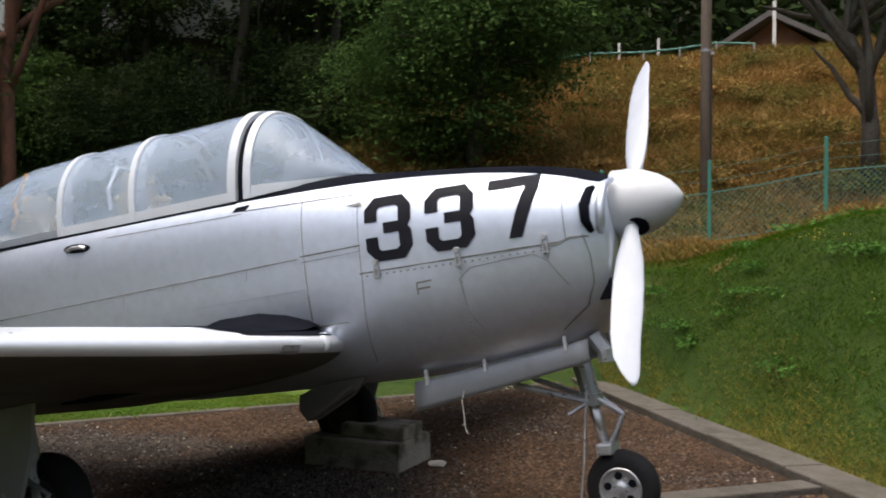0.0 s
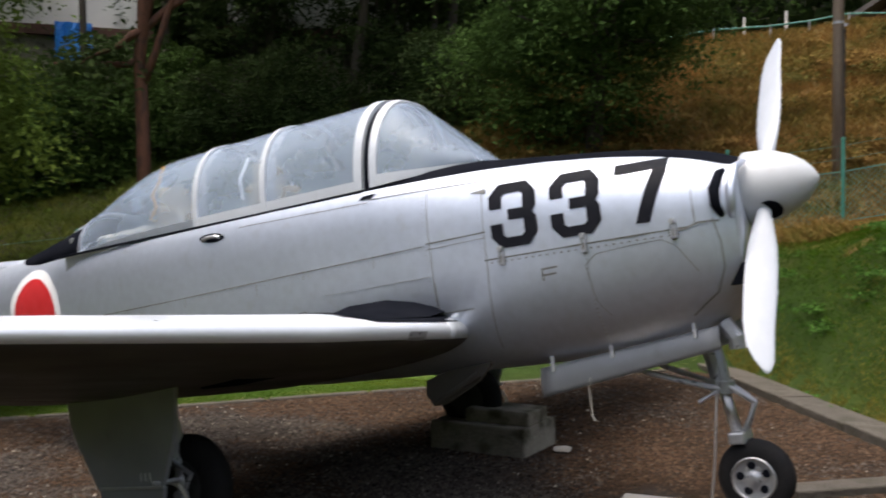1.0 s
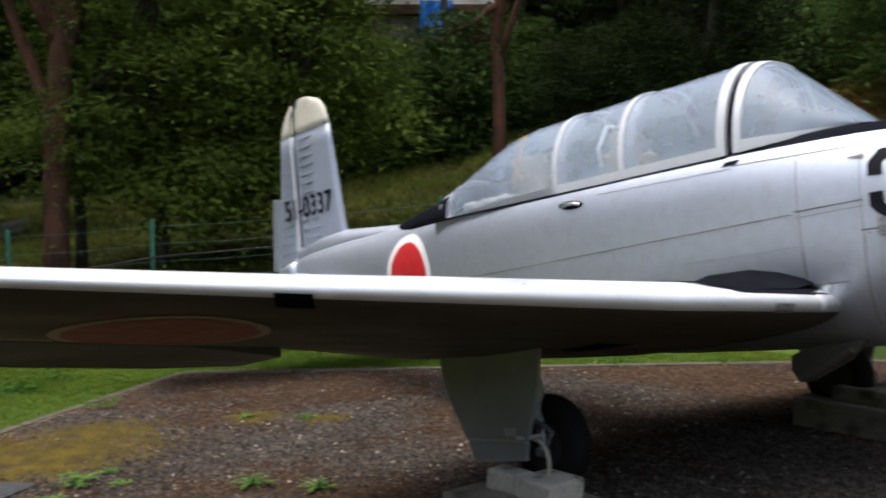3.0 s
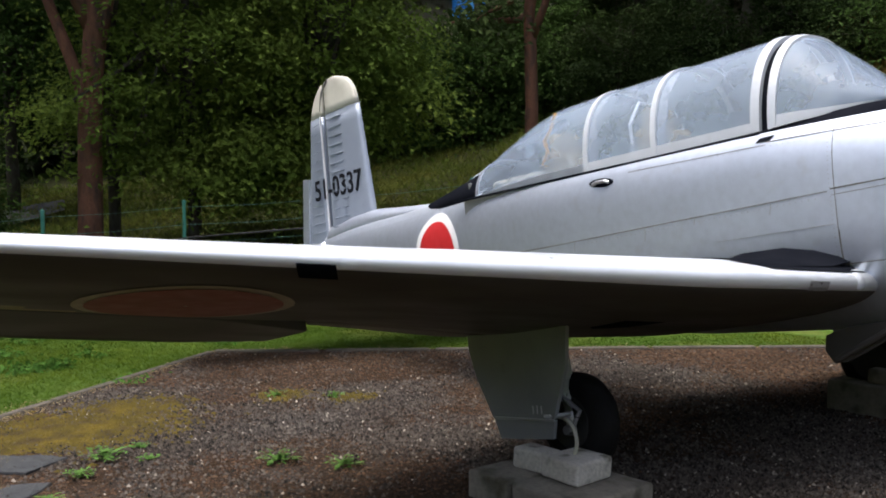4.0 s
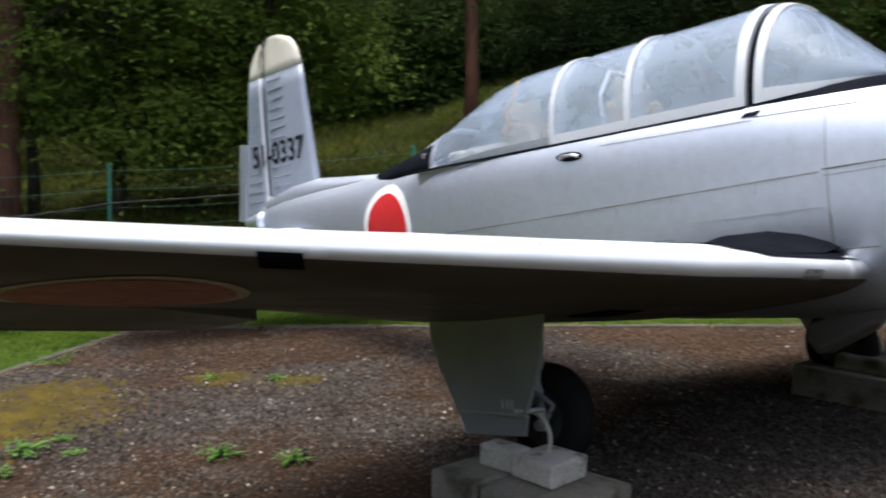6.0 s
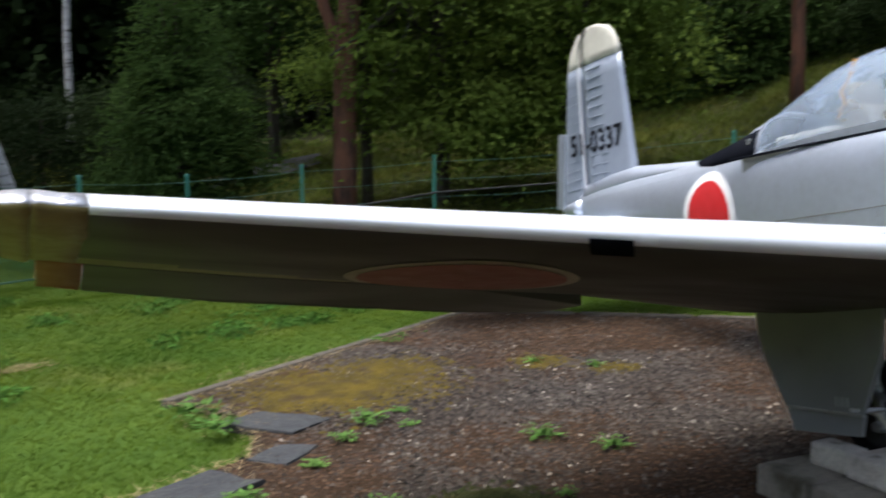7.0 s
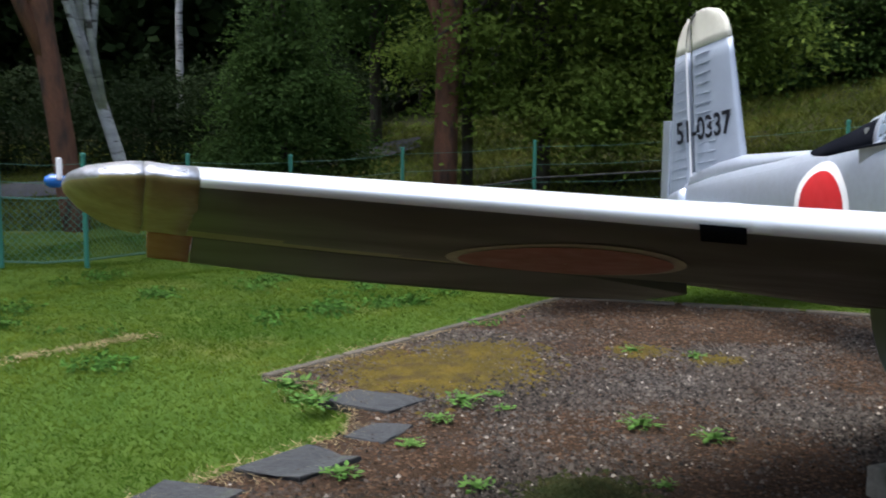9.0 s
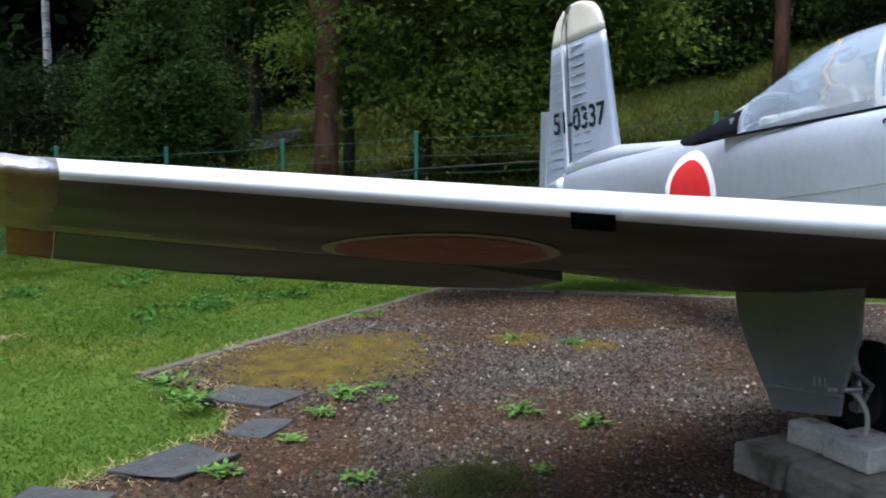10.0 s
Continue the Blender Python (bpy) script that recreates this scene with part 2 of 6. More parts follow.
def lathe(profile, n=28, axis="x", caps=True):
    """profile: (along, radius) pairs, turned about an axis."""
    rings = []
    for a, r in profile:
        r = max(r, 0.0004)
        ring = []
        for k in range(n):
            c, s = r * math.cos(2 * math.pi * k / n), r * math.sin(2 * math.pi * k / n)
            ring.append((a, c, s) if axis == "x" else (c, a, s) if axis == "y" else (c, s, a))
        rings.append(ring)
    return loft(rings, caps=caps)


def moved(bm, m):
    bmesh.ops.transform(bm, matrix=m, verts=bm.verts[:])
    return bm


def plate(outline, thick, m):
    """A flat plate of that outline (u, v), its thickness along w, put at the pose m."""
    rings = [[(u, v, -thick / 2) for u, v in outline], [(u, v, thick / 2) for u, v in outline]]
    return moved(loft(rings), m)


def curve_of(xs, ys):
    xs, ys = np.array(xs, float), np.array(ys, float)
    o = np.argsort(xs)
    xs, ys = xs[o], ys[o]

    def f(x, w=0.07):
        return float(np.mean(np.interp([x - w, x - w / 2, x, x + w / 2, x + w], xs, ys)))
    return f


# ---- the airplane: body axes, x ahead from the spinner's tip, y to its left, z up
plane = empty("airplane", pose(0, 0, 1.82, 0, -8.79, 0), "silver-painted single-propeller trainer airplane parked nose-up on concrete blocks", "airplane")
SX = (-0.33, -0.36, -0.42, -0.52, -0.68, -0.95, -1.26, -1.6, -1.95, -2.3, -3.0, -4.0, -4.7, -5.2, -5.8, -6.5, -7.1, -7.5)
f_top = curve_of(SX, (0.14, 0.165, 0.195, 0.225, 0.262, 0.306, 0.342, 0.382, 0.41, 0.42, 0.42, 0.42, 0.42, 0.42, 0.405, 0.40, 0.37, 0.33))
f_bot = curve_of(SX, (-0.50, -0.555, -0.60, -0.645, -0.69, -0.725, -0.745, -0.75, -0.75, -0.75, -0.745, -0.69, -0.58, -0.47, -0.33, -0.14, 0.02, 0.12))
f_wid = curve_of(SX, (0.29, 0.33, 0.375, 0.405, 0.43, 0.45, 0.465, 0.475, 0.485, 0.488, 0.488, 0.475, 0.435, 0.385, 0.31, 0.21, 0.12, 0.06))
f_mid = curve_of(SX, (-0.06, -0.07, -0.08, -0.09, -0.1, -0.1, -0.1, -0.1, -0.1, -0.1, -0.1, -0.08, -0.05, -0.02, 0.02, 0.1, 0.18, 0.22))
f_up = curve_of(SX, (2.2, 2.3, 2.4, 2.5, 2.6, 2.7, 2.9, 3.2, 3.6, 4.0, 4.0, 4.0, 3.6, 2.6, 2.2, 2.0, 2.0, 2.0))
f_lo = curve_of(SX, (2.6, 2.6, 2.6, 2.6, 2.6, 2.6, 2.6, 2.6, 2.6, 2.6, 2.6, 2.5, 2.4, 2.2, 2.1, 2.0, 2.0, 2.0))
f_line = curve_of((-0.33, -0.5, -0.7, -0.95, -1.26, -1.6, -2.0, -2.3, -4.7, -5.0, -7.5),
                  (0.10, 0.165, 0.215, 0.258, 0.292, 0.31, 0.315, 0.318, 0.320, 0.325, 0.26))


def side_y(x, z):
    """Half width of the fuselage at x and height z."""
    mid, w = f_mid(x), f_wid(x)
    if z > mid:
        k, n = (z - mid) / (f_top(x) - mid), f_up(x)
    else:
        k, n = (mid - z) / (mid - f_bot(x)), f_lo(x)
    return w * max(0.0, 1 - min(k, 1.0) ** n) ** (1 / n)


def top_arc(x, n=6):
    """From the top's middle down to the paint line, on the right side."""
    zt, zl = f_top(x), min(f_line(x), f_top(x) - 0.02)
    yl = side_y(x, zl)
    pts = []
    for i in range(n + 1):
        y = yl * i / n
        lo, hi = zl, zt
        for _ in range(26):
            z = (lo + hi) / 2
            lo, hi = (z, hi) if side_y(x, z) > y else (lo, z)
        pts.append((y, lo if i else zt))
    return pts


def low_arc(x, n=20):
    zl, zb = min(f_line(x), f_top(x) - 0.02), f_bot(x)
    out = []
    for i in range(n + 1):
        k = i / n
        z = zl + (zb - zl) * (1 - math.cos(math.pi * k ** 0.95)) / 2 if k > 0 else zl
        out.append((side_y(x, z) if i < n else 0.0, z))
    return out


xs_all = [-0.33, -0.345, -0.36, -0.39, -0.42, -0.47, -0.52, -0.6] + [-0.7 - 0.1 * i for i in range(69)]
bm = bmesh.new()
rings = []
for x in xs_all:
    a = low_arc(x)
    rings.append([(x, -y, z) for y, z in a] + [(x, y, z) for y, z in a[-2::-1]])
loft(rings, closed=False, bm=bm)
bm.faces.new([v for v in bm.verts if abs(v.co.x - xs_all[0]) < 1e-4])
fuselage = part("fuselage", bm, SILVER, plane, "weathered silver-painted metal fuselage with panel seams", True)


def top_strip(x0, x1, name, material, label):
    xs = sorted([x for x in xs_all if x1 < x < x0] + [x0, x1], reverse=True)
    rings = []
    for x in xs:
        a = top_arc(x)
        rings.append([(x, -y, z) for y, z in a[::-1]] + [(x, y, z) for y, z in a[1:]])
    return part(name, loft(rings, closed=False), material, plane, label, True)


top_strip(-0.33, -2.33, "antiglare_panel", BLACK, "matt black anti-glare panel over the nose")
top_strip(-4.72, -7.49, "spine", SILVER, "silver upper spine of the rear fuselage")


def on_side(x, z, off=0.003, sgn=-1):
    return Vector((x, sgn * (side_y(x, z) + off), z))


def side_strip(name, pts, width, material, off=0.0025, parent=fuselage, label="", sgn=-1):
    """A narrow painted or rubber strip along (x, z) points laid on the fuselage's side."""
    fine = []
    for (xa, za), (xb, zb) in zip(pts, pts[1:]):
        n = max(2, int(math.hypot(xb - xa, zb - za) / 0.06))
        fine += [(xa + (xb - xa) * i / n, za + (zb - za) * i / n) for i in range(n)]
    fine.append(pts[-1])
    rings = []
    for i, (x, z) in enumerate(fine):
        xa, za = fine[max(i - 1, 0)]
        xb, zb = fine[min(i + 1, len(fine) - 1)]
        d = math.hypot(xb - xa, zb - za) or 1
        nx, nz = -(zb - za) / d * width / 2, (xb - xa) / d * width / 2
        w = width * (0.75 + 0.5 * noise.noise((x * 7, z * 7, 3)))
        nx, nz = nx * w / width, nz * w / width
        rings.append([on_side(x + nx, z + nz, -0.002, sgn), on_side(x + nx, z + nz, off, sgn), on_side(x - nx, z - nz, off, sgn), on_side(x - nx, z - nz, -0.002, sgn)])
    return part(name, loft(rings), material, parent, label)


def side_patch(name, outline, material, off=0.004, parent=fuselage, label="", cell=0.03):
    """A painted shape on the fuselage's right side: a polygon in (x, z), cut small so that it follows the curve."""
    b = bmesh.new()
    vs = [b.verts.new((u, 0, v)) for u, v in outline]
    b.faces.new(vs)
    for axis, lo, hi in ((0, min(u for u, v in outline), max(u for u, v in outline)), (2, min(v for u, v in outline), max(v for u, v in outline))):
        c = lo + cell
        while c < hi:
            co, no = [0, 0, 0], [0, 0, 0]
            co[axis], no[axis] = c, 1
            bmesh.ops.bisect_plane(b, geom=b.verts[:] + b.edges[:] + b.faces[:], plane_co=co, plane_no=no)
            c += cell
    for v in b.verts:
        v.co.y = -(side_y(v.co.x, v.co.z) + off)
    bmesh.ops.recalc_face_normals(b, faces=b.faces)
    return part(name, b, material, parent, label, True)


# seams, panels and hinges on the right side
side_strip("panel_seam", [(-5.0, -0.135), (-3.9, -0.11), (-1.92, -0.042)], 0.007, SEAM)
side_strip("panel_seam", [(-1.57, -0.165), (-0.52, -0.155)], 0.009, GRIME)
side_strip("panel_seam", [(-1.875, 0.27), (-1.88, -0.03), (-1.89, -0.48)], 0.004, SEAM)
side_strip("panel_seam", [(-1.55, 0.22), (-1.56, -0.2), (-1.60, -0.62)], 0.004, SEAM)
side_strip("panel_seam", [(-1.9, -0.032), (-1.55, -0.022)], 0.009, GRIME)
side_strip("panel_seam", [(-1.9, -0.062), (-1.55, -0.05)], 0.004, SEAM)
side_strip("panel_seam", [(-0.5, 0.14), (-0.5, -0.15)], 0.005, SEAM)
side_strip("panel_seam", [(-2.25, 0.265), (-1.55, 0.245)], 0.005, SEAM)
side_strip("panel_seam", [(-3.2, 0.262), (-2.25, 0.25)], 0.004, SEAM)
side_strip("cowl_lip_seam", [(-0.425, -0.13), (-0.405, -0.24), (-0.41, -0.36), (-0.46, -0.47), (-0.60, -0.57)], 0.006, SEAM, 0.004)
side_strip("cowl_ridge", [(-0.445, -0.13), (-0.425, -0.24), (-0.43, -0.36), (-0.48, -0.465), (-0.62, -0.56)], 0.010, SILVER, 0.003, label="raised ridge round the cowl lip")
for k_ in range(5):
    x_ = -4.1 + k_ * 0.47 + 0.07 * math.sin(k_ * 4.0)
    side_strip("dirt_streak", [(x_, -0.118 + (x_ + 3.9) * 0.034), (x_ - 0.01, -0.15 + (x_ + 3.9) * 0.034 - 0.02 * (k_ % 3))], 0.004, STRUT, 0.0015)
side_strip("panel_seam", [(-2.6, -0.22), (-1.9, -0.205)], 0.003, STRUT)
side_strip("panel_seam", [(-1.04, -0.26), (-0.98, -0.215), (-0.8, -0.2), (-0.66, -0.195), (-0.60, -0.23), (-0.52, -0.36)], 0.004, SEAM, 0.0015)
side_strip("panel_seam", [(-1.04, -0.26), (-1.02, -0.44), (-0.97, -0.52)], 0.003, SEAM, 0.0015)
side_strip("panel_seam", [(-2.9, -0.3), (-2.75, -0.295), (-2.74, -0.36)], 0.005, SEAM)
# Dark strip stands in for the shading along the cowl's dented crease.
side_strip("cowl_crease", [(-0.62, -0.168), (-0.55, -0.162), (-0.48, -0.14), (-0.40, -0.145)], 0.010, SEAM, 0.004)
side_patch("access_panel", [(-1.875, -0.24), (-1.675, -0.235), (-1.68, -0.395), (-1.88, -0.40)], SILVER, 0.006, label="small silver access panel")
side_strip("panel_seam", [(-1.68, -0.40), (-1.885, -0.405), (-1.88, -0.235)], 0.006, SEAM, 0.007)
side_patch("exhaust_vent", [(-1.27, -0.247), (-1.185, -0.243), (-1.185, -0.252), (-1.262, -0.256), (-1.262, -0.277), (-1.195, -0.274), (-1.195, -0.283),
                            (-1.262, -0.287), (-1.262, -0.308), (-1.27, -0.31)], SEAM, 0.004)
side_patch("warning_flash", [(-1.62, 0.19), (-1.53, 0.20), (-1.53, 0.175)], SEAM, 0.004)
for hx_ in (-1.47, -1.03, -0.595):
    b = moved(boxm(-0.014, 0.014, -0.012, 0.012, -0.05, 0.045, 0.004), pose(hx_, -side_y(hx_, -0.15) - 0.006, -0.152, -6))
    hinge = part("latch", b, STRUT, fuselage, "small steel cowl latch")
    part("latch_pin", moved(lathe([(-0.016, 0.002), (-0.016, 0.013), (0.0, 0.013), (0.0, 0.002)], 12, "y"), pose(hx_, -side_y(hx_, -0.12) - 0.012, -0.118)), BARE, hinge)
    part("latch_slot", moved(boxm(-0.006, 0.006, -0.004, 0.004, -0.022, 0.012, 0), pose(hx_ + 0.002, -side_y(hx_, -0.16) - 0.021, -0.165)), SEAM, hinge)
for i in range(26):
    x = -1.53 + i * 0.038
    part("rivet", moved(lathe([(-0.004, 0.001), (-0.004, 0.005), (0, 0.005)], 6, "y"), pose(x, -side_y(x, -0.182) - 0.001, -0.182)), SEAM, fuselage)
for i in range(22):
    z = -0.19 - i * 0.022
    part("rivet", moved(lathe([(-0.004, 0.001), (-0.004, 0.004), (0, 0.004)], 6, "y"), pose(-1.03, -side_y(-1.03, z) - 0.001, z)), STRUT, fuselage)

for x0_, z0_, x1_, z1_, n_ in ((-1.90, 0.22, -1.91, -0.45, 30), (-1.575, 0.18, -1.58, -0.14, 15), (-3.6, -0.125, -1.95, -0.068, 46), (-2.55, 0.245, -1.95, 0.235, 18), (-1.02, -0.19, -0.62, -0.18, 14)):
    for i in range(n_):
        x, z = x0_ + (x1_ - x0_) * i / n_, z0_ + (z1_ - z0_) * i / n_
        part("rivet", moved(lathe([(-0.002, 0.001), (-0.0015, 0.0025), (0, 0.0025)], 6, "y"), pose(x, -side_y(x, z) - 0.001, z)), STRUT, fuselage)

# door handle recess and front latch under the canopy rail
ov = [(-3.42 + 0.105 * math.cos(a), 0.232 + 0.028 * math.sin(a) - 0.008 * math.cos(a)) for a in (2 * math.pi * k / 24 for k in range(24))]
# Flat black oval on the skin, painted for the shade in the recess.
recess = side_patch("handle_recess", ov, BLACK, 0.003, label="black oval for the shaded recess of the canopy handle")
part("handle", tube([on_side(-3.49, 0.228, 0.008), on_side(-3.44, 0.238, 0.02), on_side(-3.38, 0.236, 0.02), on_side(-3.35, 0.226, 0.008)], 0.011), BARE, recess, "bare metal handle")
side_patch("step_latch", [(-2.31, 0.268), (-2.29, 0.292), (-2.2, 0.295), (-2.23, 0.27)], BLACK, 0.004)


# number 337 on the nose: eight-cornered block digits
def strokes(name, polys, x0, z0, w, h):
    holder = None
    for poly in polys:
        o = side_patch("digit" if holder is None else "digit_stroke", [(x0 + u * w, z0 + v * h) for u, v in poly], DIGIT, 0.0045, fuselage if holder is None else holder)
        holder = holder or o
    holder["label"] = name


three = [None] * 3
three[1] = [(0.40, 0.42), (0.40, 0.585), (0.73, 0.585), (0.93, 0.502), (0.73, 0.42)]
three[2] = [(0.0, 0.38), (0.27, 0.38), (0.27, 0.2), (0.34, 0.155), (0.66, 0.155), (0.73, 0.2), (0.73, 0.42), (0.93, 0.502), (1.0, 0.42), (1.0, 0.18), (0.8, 0.0), (0.2, 0.0), (0.0, 0.18)]
three[0] = [(0.0, 0.62), (0.0, 0.82), (0.2, 1.0), (0.8, 1.0), (1.0, 0.82), (1.0, 0.585), (0.93, 0.502), (0.73, 0.585), (0.73, 0.80), (0.66, 0.845), (0.34, 0.845), (0.27, 0.80), (0.27, 0.62)]
seven = [[(0.0, 0.84), (0.0, 1.0), (1.0, 1.0), (1.0, 0.84)], [(0.38, 0.0), (0.64, 0.0), (1.0, 0.76), (1.0, 0.84), (0.73, 0.84), (0.72, 0.78)]]
strokes("black block digit three", three, -1.512, -0.118, 0.255, 0.325)
strokes("black block digit three", three, -1.182, -0.115, 0.255, 0.318)
strokes("black block digit seven", seven, -0.858, -0.105, 0.25, 0.30)


# red disc with white ring on the rear fuselage
def disc(cx, cz, r, n=40):
    return [(cx + r * math.cos(2 * math.pi * k / n), cz + r * math.sin(2 * math.pi * k / n)) for k in range(n)]


ring = side_patch("roundel_ring", disc(-5.27, -0.045, 0.325), MARKWHITE, 0.003, label="white ring of the round marking", cell=0.05)
side_patch("roundel_disc", disc(-5.27, -0.045, 0.262), RED, 0.006, ring, "plain red disc", cell=0.05)

# cooling inlets, chin scoop and front face of the cowl
for s in (-1, 1):
    slot = [(-0.36, s * 0.18, 0.10), (-0.385, s * 0.30, 0.07), (-0.40, s * 0.365, 0.0), (-0.40, s * 0.372, -0.07), (-0.385, s * 0.34, -0.125)]
    # Inlet slot: a black tube paints the shade of the opening.
    part("cowl_inlet", tube(slot, [0.014, 0.022, 0.026, 0.024, 0.014]), BLACK, fuselage, "black tube for the shaded slot of the cowl air inlet", True)
    part("inlet_lip", tube([(-0.30, s * 0.16, 0.12), (-0.318, s * 0.27, 0.09), (-0.33, s * 0.335, 0.0), (-0.34, s * 0.34, -0.10), (-0.36, s * 0.30, -0.15)], [0.014, 0.02, 0.024, 0.022, 0.012]), SILVER, fuselage, "rounded silver inlet lip", True)
part("chin_scoop", moved(boxm(-0.42, -0.29, -0.15, 0.15, -0.56, -0.34, 0.04), pose(0, 0, 0)), SILVER, fuselage, "silver chin air scoop", True)
# Scoop mouth: its inner shade is a solid black box.
part("scoop_mouth", boxm(-0.41, -0.318, -0.285, 0.13, -0.45, -0.35, 0.004), BLACK, fuselage, "black box for the shade in the scoop opening")
part("exhaust_stub", tube([(-0.5, -0.16, -0.62), (-0.45, -0.17, -0.70), (-0.45, -0.17, -0.75)], 0.04), STRUT, fuselage)

# ---- propeller
prop = part("propeller_hub", lathe([(-0.33, 0.01), (-0.33, 0.165), (-0.30, 0.165), (-0.29, 0.01)]), STRUT, plane)
spin = [(-0.335, 0.01), (-0.335, 0.172), (-0.328, 0.178), (-0.26, 0.174), (-0.18, 0.158), (-0.11, 0.128), (-0.055, 0.088), (-0.02, 0.045), (-0.004, 0.015), (0, 0.001)]
part("spinner", lathe(spin, 40), SPINWHITE, plane, "glossy white pointed spinner", True)
AZ = 40.2
for k, turn in enumerate((AZ + 180, AZ)):
    rings = []
    for r, chord, thick, tw in ((0.12, 0.075, 0.07, 62), (0.19, 0.08, 0.066, 60), (0.26, 0.11, 0.05, 56), (0.36, 0.148, 0.036, 52), (0.5, 0.17, 0.028, 48), (0.66, 0.172, 0.022, 44),
                                (0.82, 0.162, 0.017, 41), (0.94, 0.142, 0.013, 39), (1.0, 0.105, 0.011, 38), (1.04, 0.055, 0.009, 37), (1.06, 0.016, 0.006, 37)):
        off = 0.28 * max(0, (r - 0.90))
        ring_pts = []
        for i in range(18):
            a = 2 * math.pi * i / 18
            u, v = chord * 0.43 * math.cos(a) + off, thick / 2 * math.sin(a)
            t = radians(tw + 20)
            ring_pts.append((-0.25 + u * math.sin(t) + v * math.cos(t), -u * math.cos(t) + v * math.sin(t), r))
        rings.append(ring_pts)
    blade = moved(loft(rings), pose(0, 0, 0, -turn))
    ob = part("blade", blade, PROPWHITE, plane, "white-painted metal propeller blade", True)
    # Black collar gives the spinner's cut-out its shade as colour.
    part("blade_root_hole", moved(lathe([(0.135, 0.003), (0.155, 0.06), (0.162, 0.062), (0.166, 0.003)], 20, "z"), pose(-0.224, 0, 0, -turn)), BLACK, ob, "black collar for the shaded cut-out round the blade root")

# ---- wings
w_lex = curve_of((0.3, 0.46, 1.2, 1.5, 3.25, 4.75), (-1.74, -1.76, -1.80, -1.86, -2.0, -2.15))
w_lez = curve_of((0.3, 0.46, 1.5, 3.25, 4.75, 5.05), (-0.512, -0.503, -0.411, -0.24, -0.085, -0.055))
w_tex = curve_of((0.3, 0.5, 4.84, 5.05), (-3.98, -3.95, -3.17, -3.13))
w_tez = curve_of((0.3, 1.42, 3.23, 4.23, 4.84, 5.05), (-0.71, -0.62, -0.47, -0.35, -0.25, -0.21))
w_thk = curve_of((0.3, 1.2, 1.5, 3.25, 4.75, 5.05), (0.125, 0.132, 0.138, 0.119, 0.108, 0.10))


def wing_pt(y, c, side, sgn=-1):
    """A point on the wing: y out from the middle, c along the chord, side +1 the upper skin, -1 the lower."""
    xl, xt, zl, zt = w_lex(y), w_tex(y), w_lez(y), w_tez(y)
    if y < 2.74:
        zt += 0.095 * min(max((y - 1.4) / 1.25, 0.0), 1.0)   # the flap ends higher than the aileron
    th, shrink = w_thk(y), 1.0
    if y > 4.80:
        k = min((y - 4.80) / 0.231, 1.0)
        shrink = math.sqrt(max(1 - k * k, 0.002))
        xm = xl + (xt - xl) * 0.52
        xl, xt = xm + (xl - xm) * shrink, xm + (xt - xm) * shrink
    chord = xl - xt
    yt = 5 * th * chord * (0.2969 * math.sqrt(c) - 0.126 * c - 0.3516 * c * c + 0.2843 * c ** 3 - 0.1036 * c ** 4)
    camber = 0.02 * chord * math.sin(math.pi * min(c * 1.6, 1)) * (1 if side > 0 else 0.35)
    droop = 0.42 * min(max((y - 2.6) / 0.4, 0.0), 1.0)   # the aileron hangs down from its hinge
    hinge = 0.73 * (1 - droop)
    g = c * (1 - droop) if c <= 0.73 or y > 4.81 else hinge + (1 - hinge) * (c - 0.73) / 0.27
    return Vector((xl - chord * c, sgn * y, zl + (zt - zl) * g * (shrink if y > 4.80 else 1) + camber + side * yt * (1.0 if side > 0 else 0.9)))


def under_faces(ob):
    """Colours the lower skin behind the wing's nose dark: grime, plus painted underside shade."""
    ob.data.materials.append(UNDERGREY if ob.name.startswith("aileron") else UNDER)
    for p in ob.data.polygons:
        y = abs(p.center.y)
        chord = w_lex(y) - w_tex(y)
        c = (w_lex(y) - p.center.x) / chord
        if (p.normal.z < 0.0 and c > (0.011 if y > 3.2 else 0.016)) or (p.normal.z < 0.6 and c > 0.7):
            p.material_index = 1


CH = [0, 0.004, 0.012, 0.025, 0.045, 0.075, 0.12, 0.18, 0.26, 0.36, 0.48, 0.54, 0.6, 0.66, 0.72, 0.74, 0.84, 0.92, 0.97, 1.0]


def wing_ring(y, c0, c1, sgn):
    cs = [c for c in CH if c0 < c < c1]
    cs = [c0] + cs + [c1]
    up = [wing_pt(y, c, 1, sgn) for c in reversed(cs)]
    low = [wing_pt(y, c, -1, sgn) for c in cs[(1 if c0 == 0 else 0):]]
    return up + low


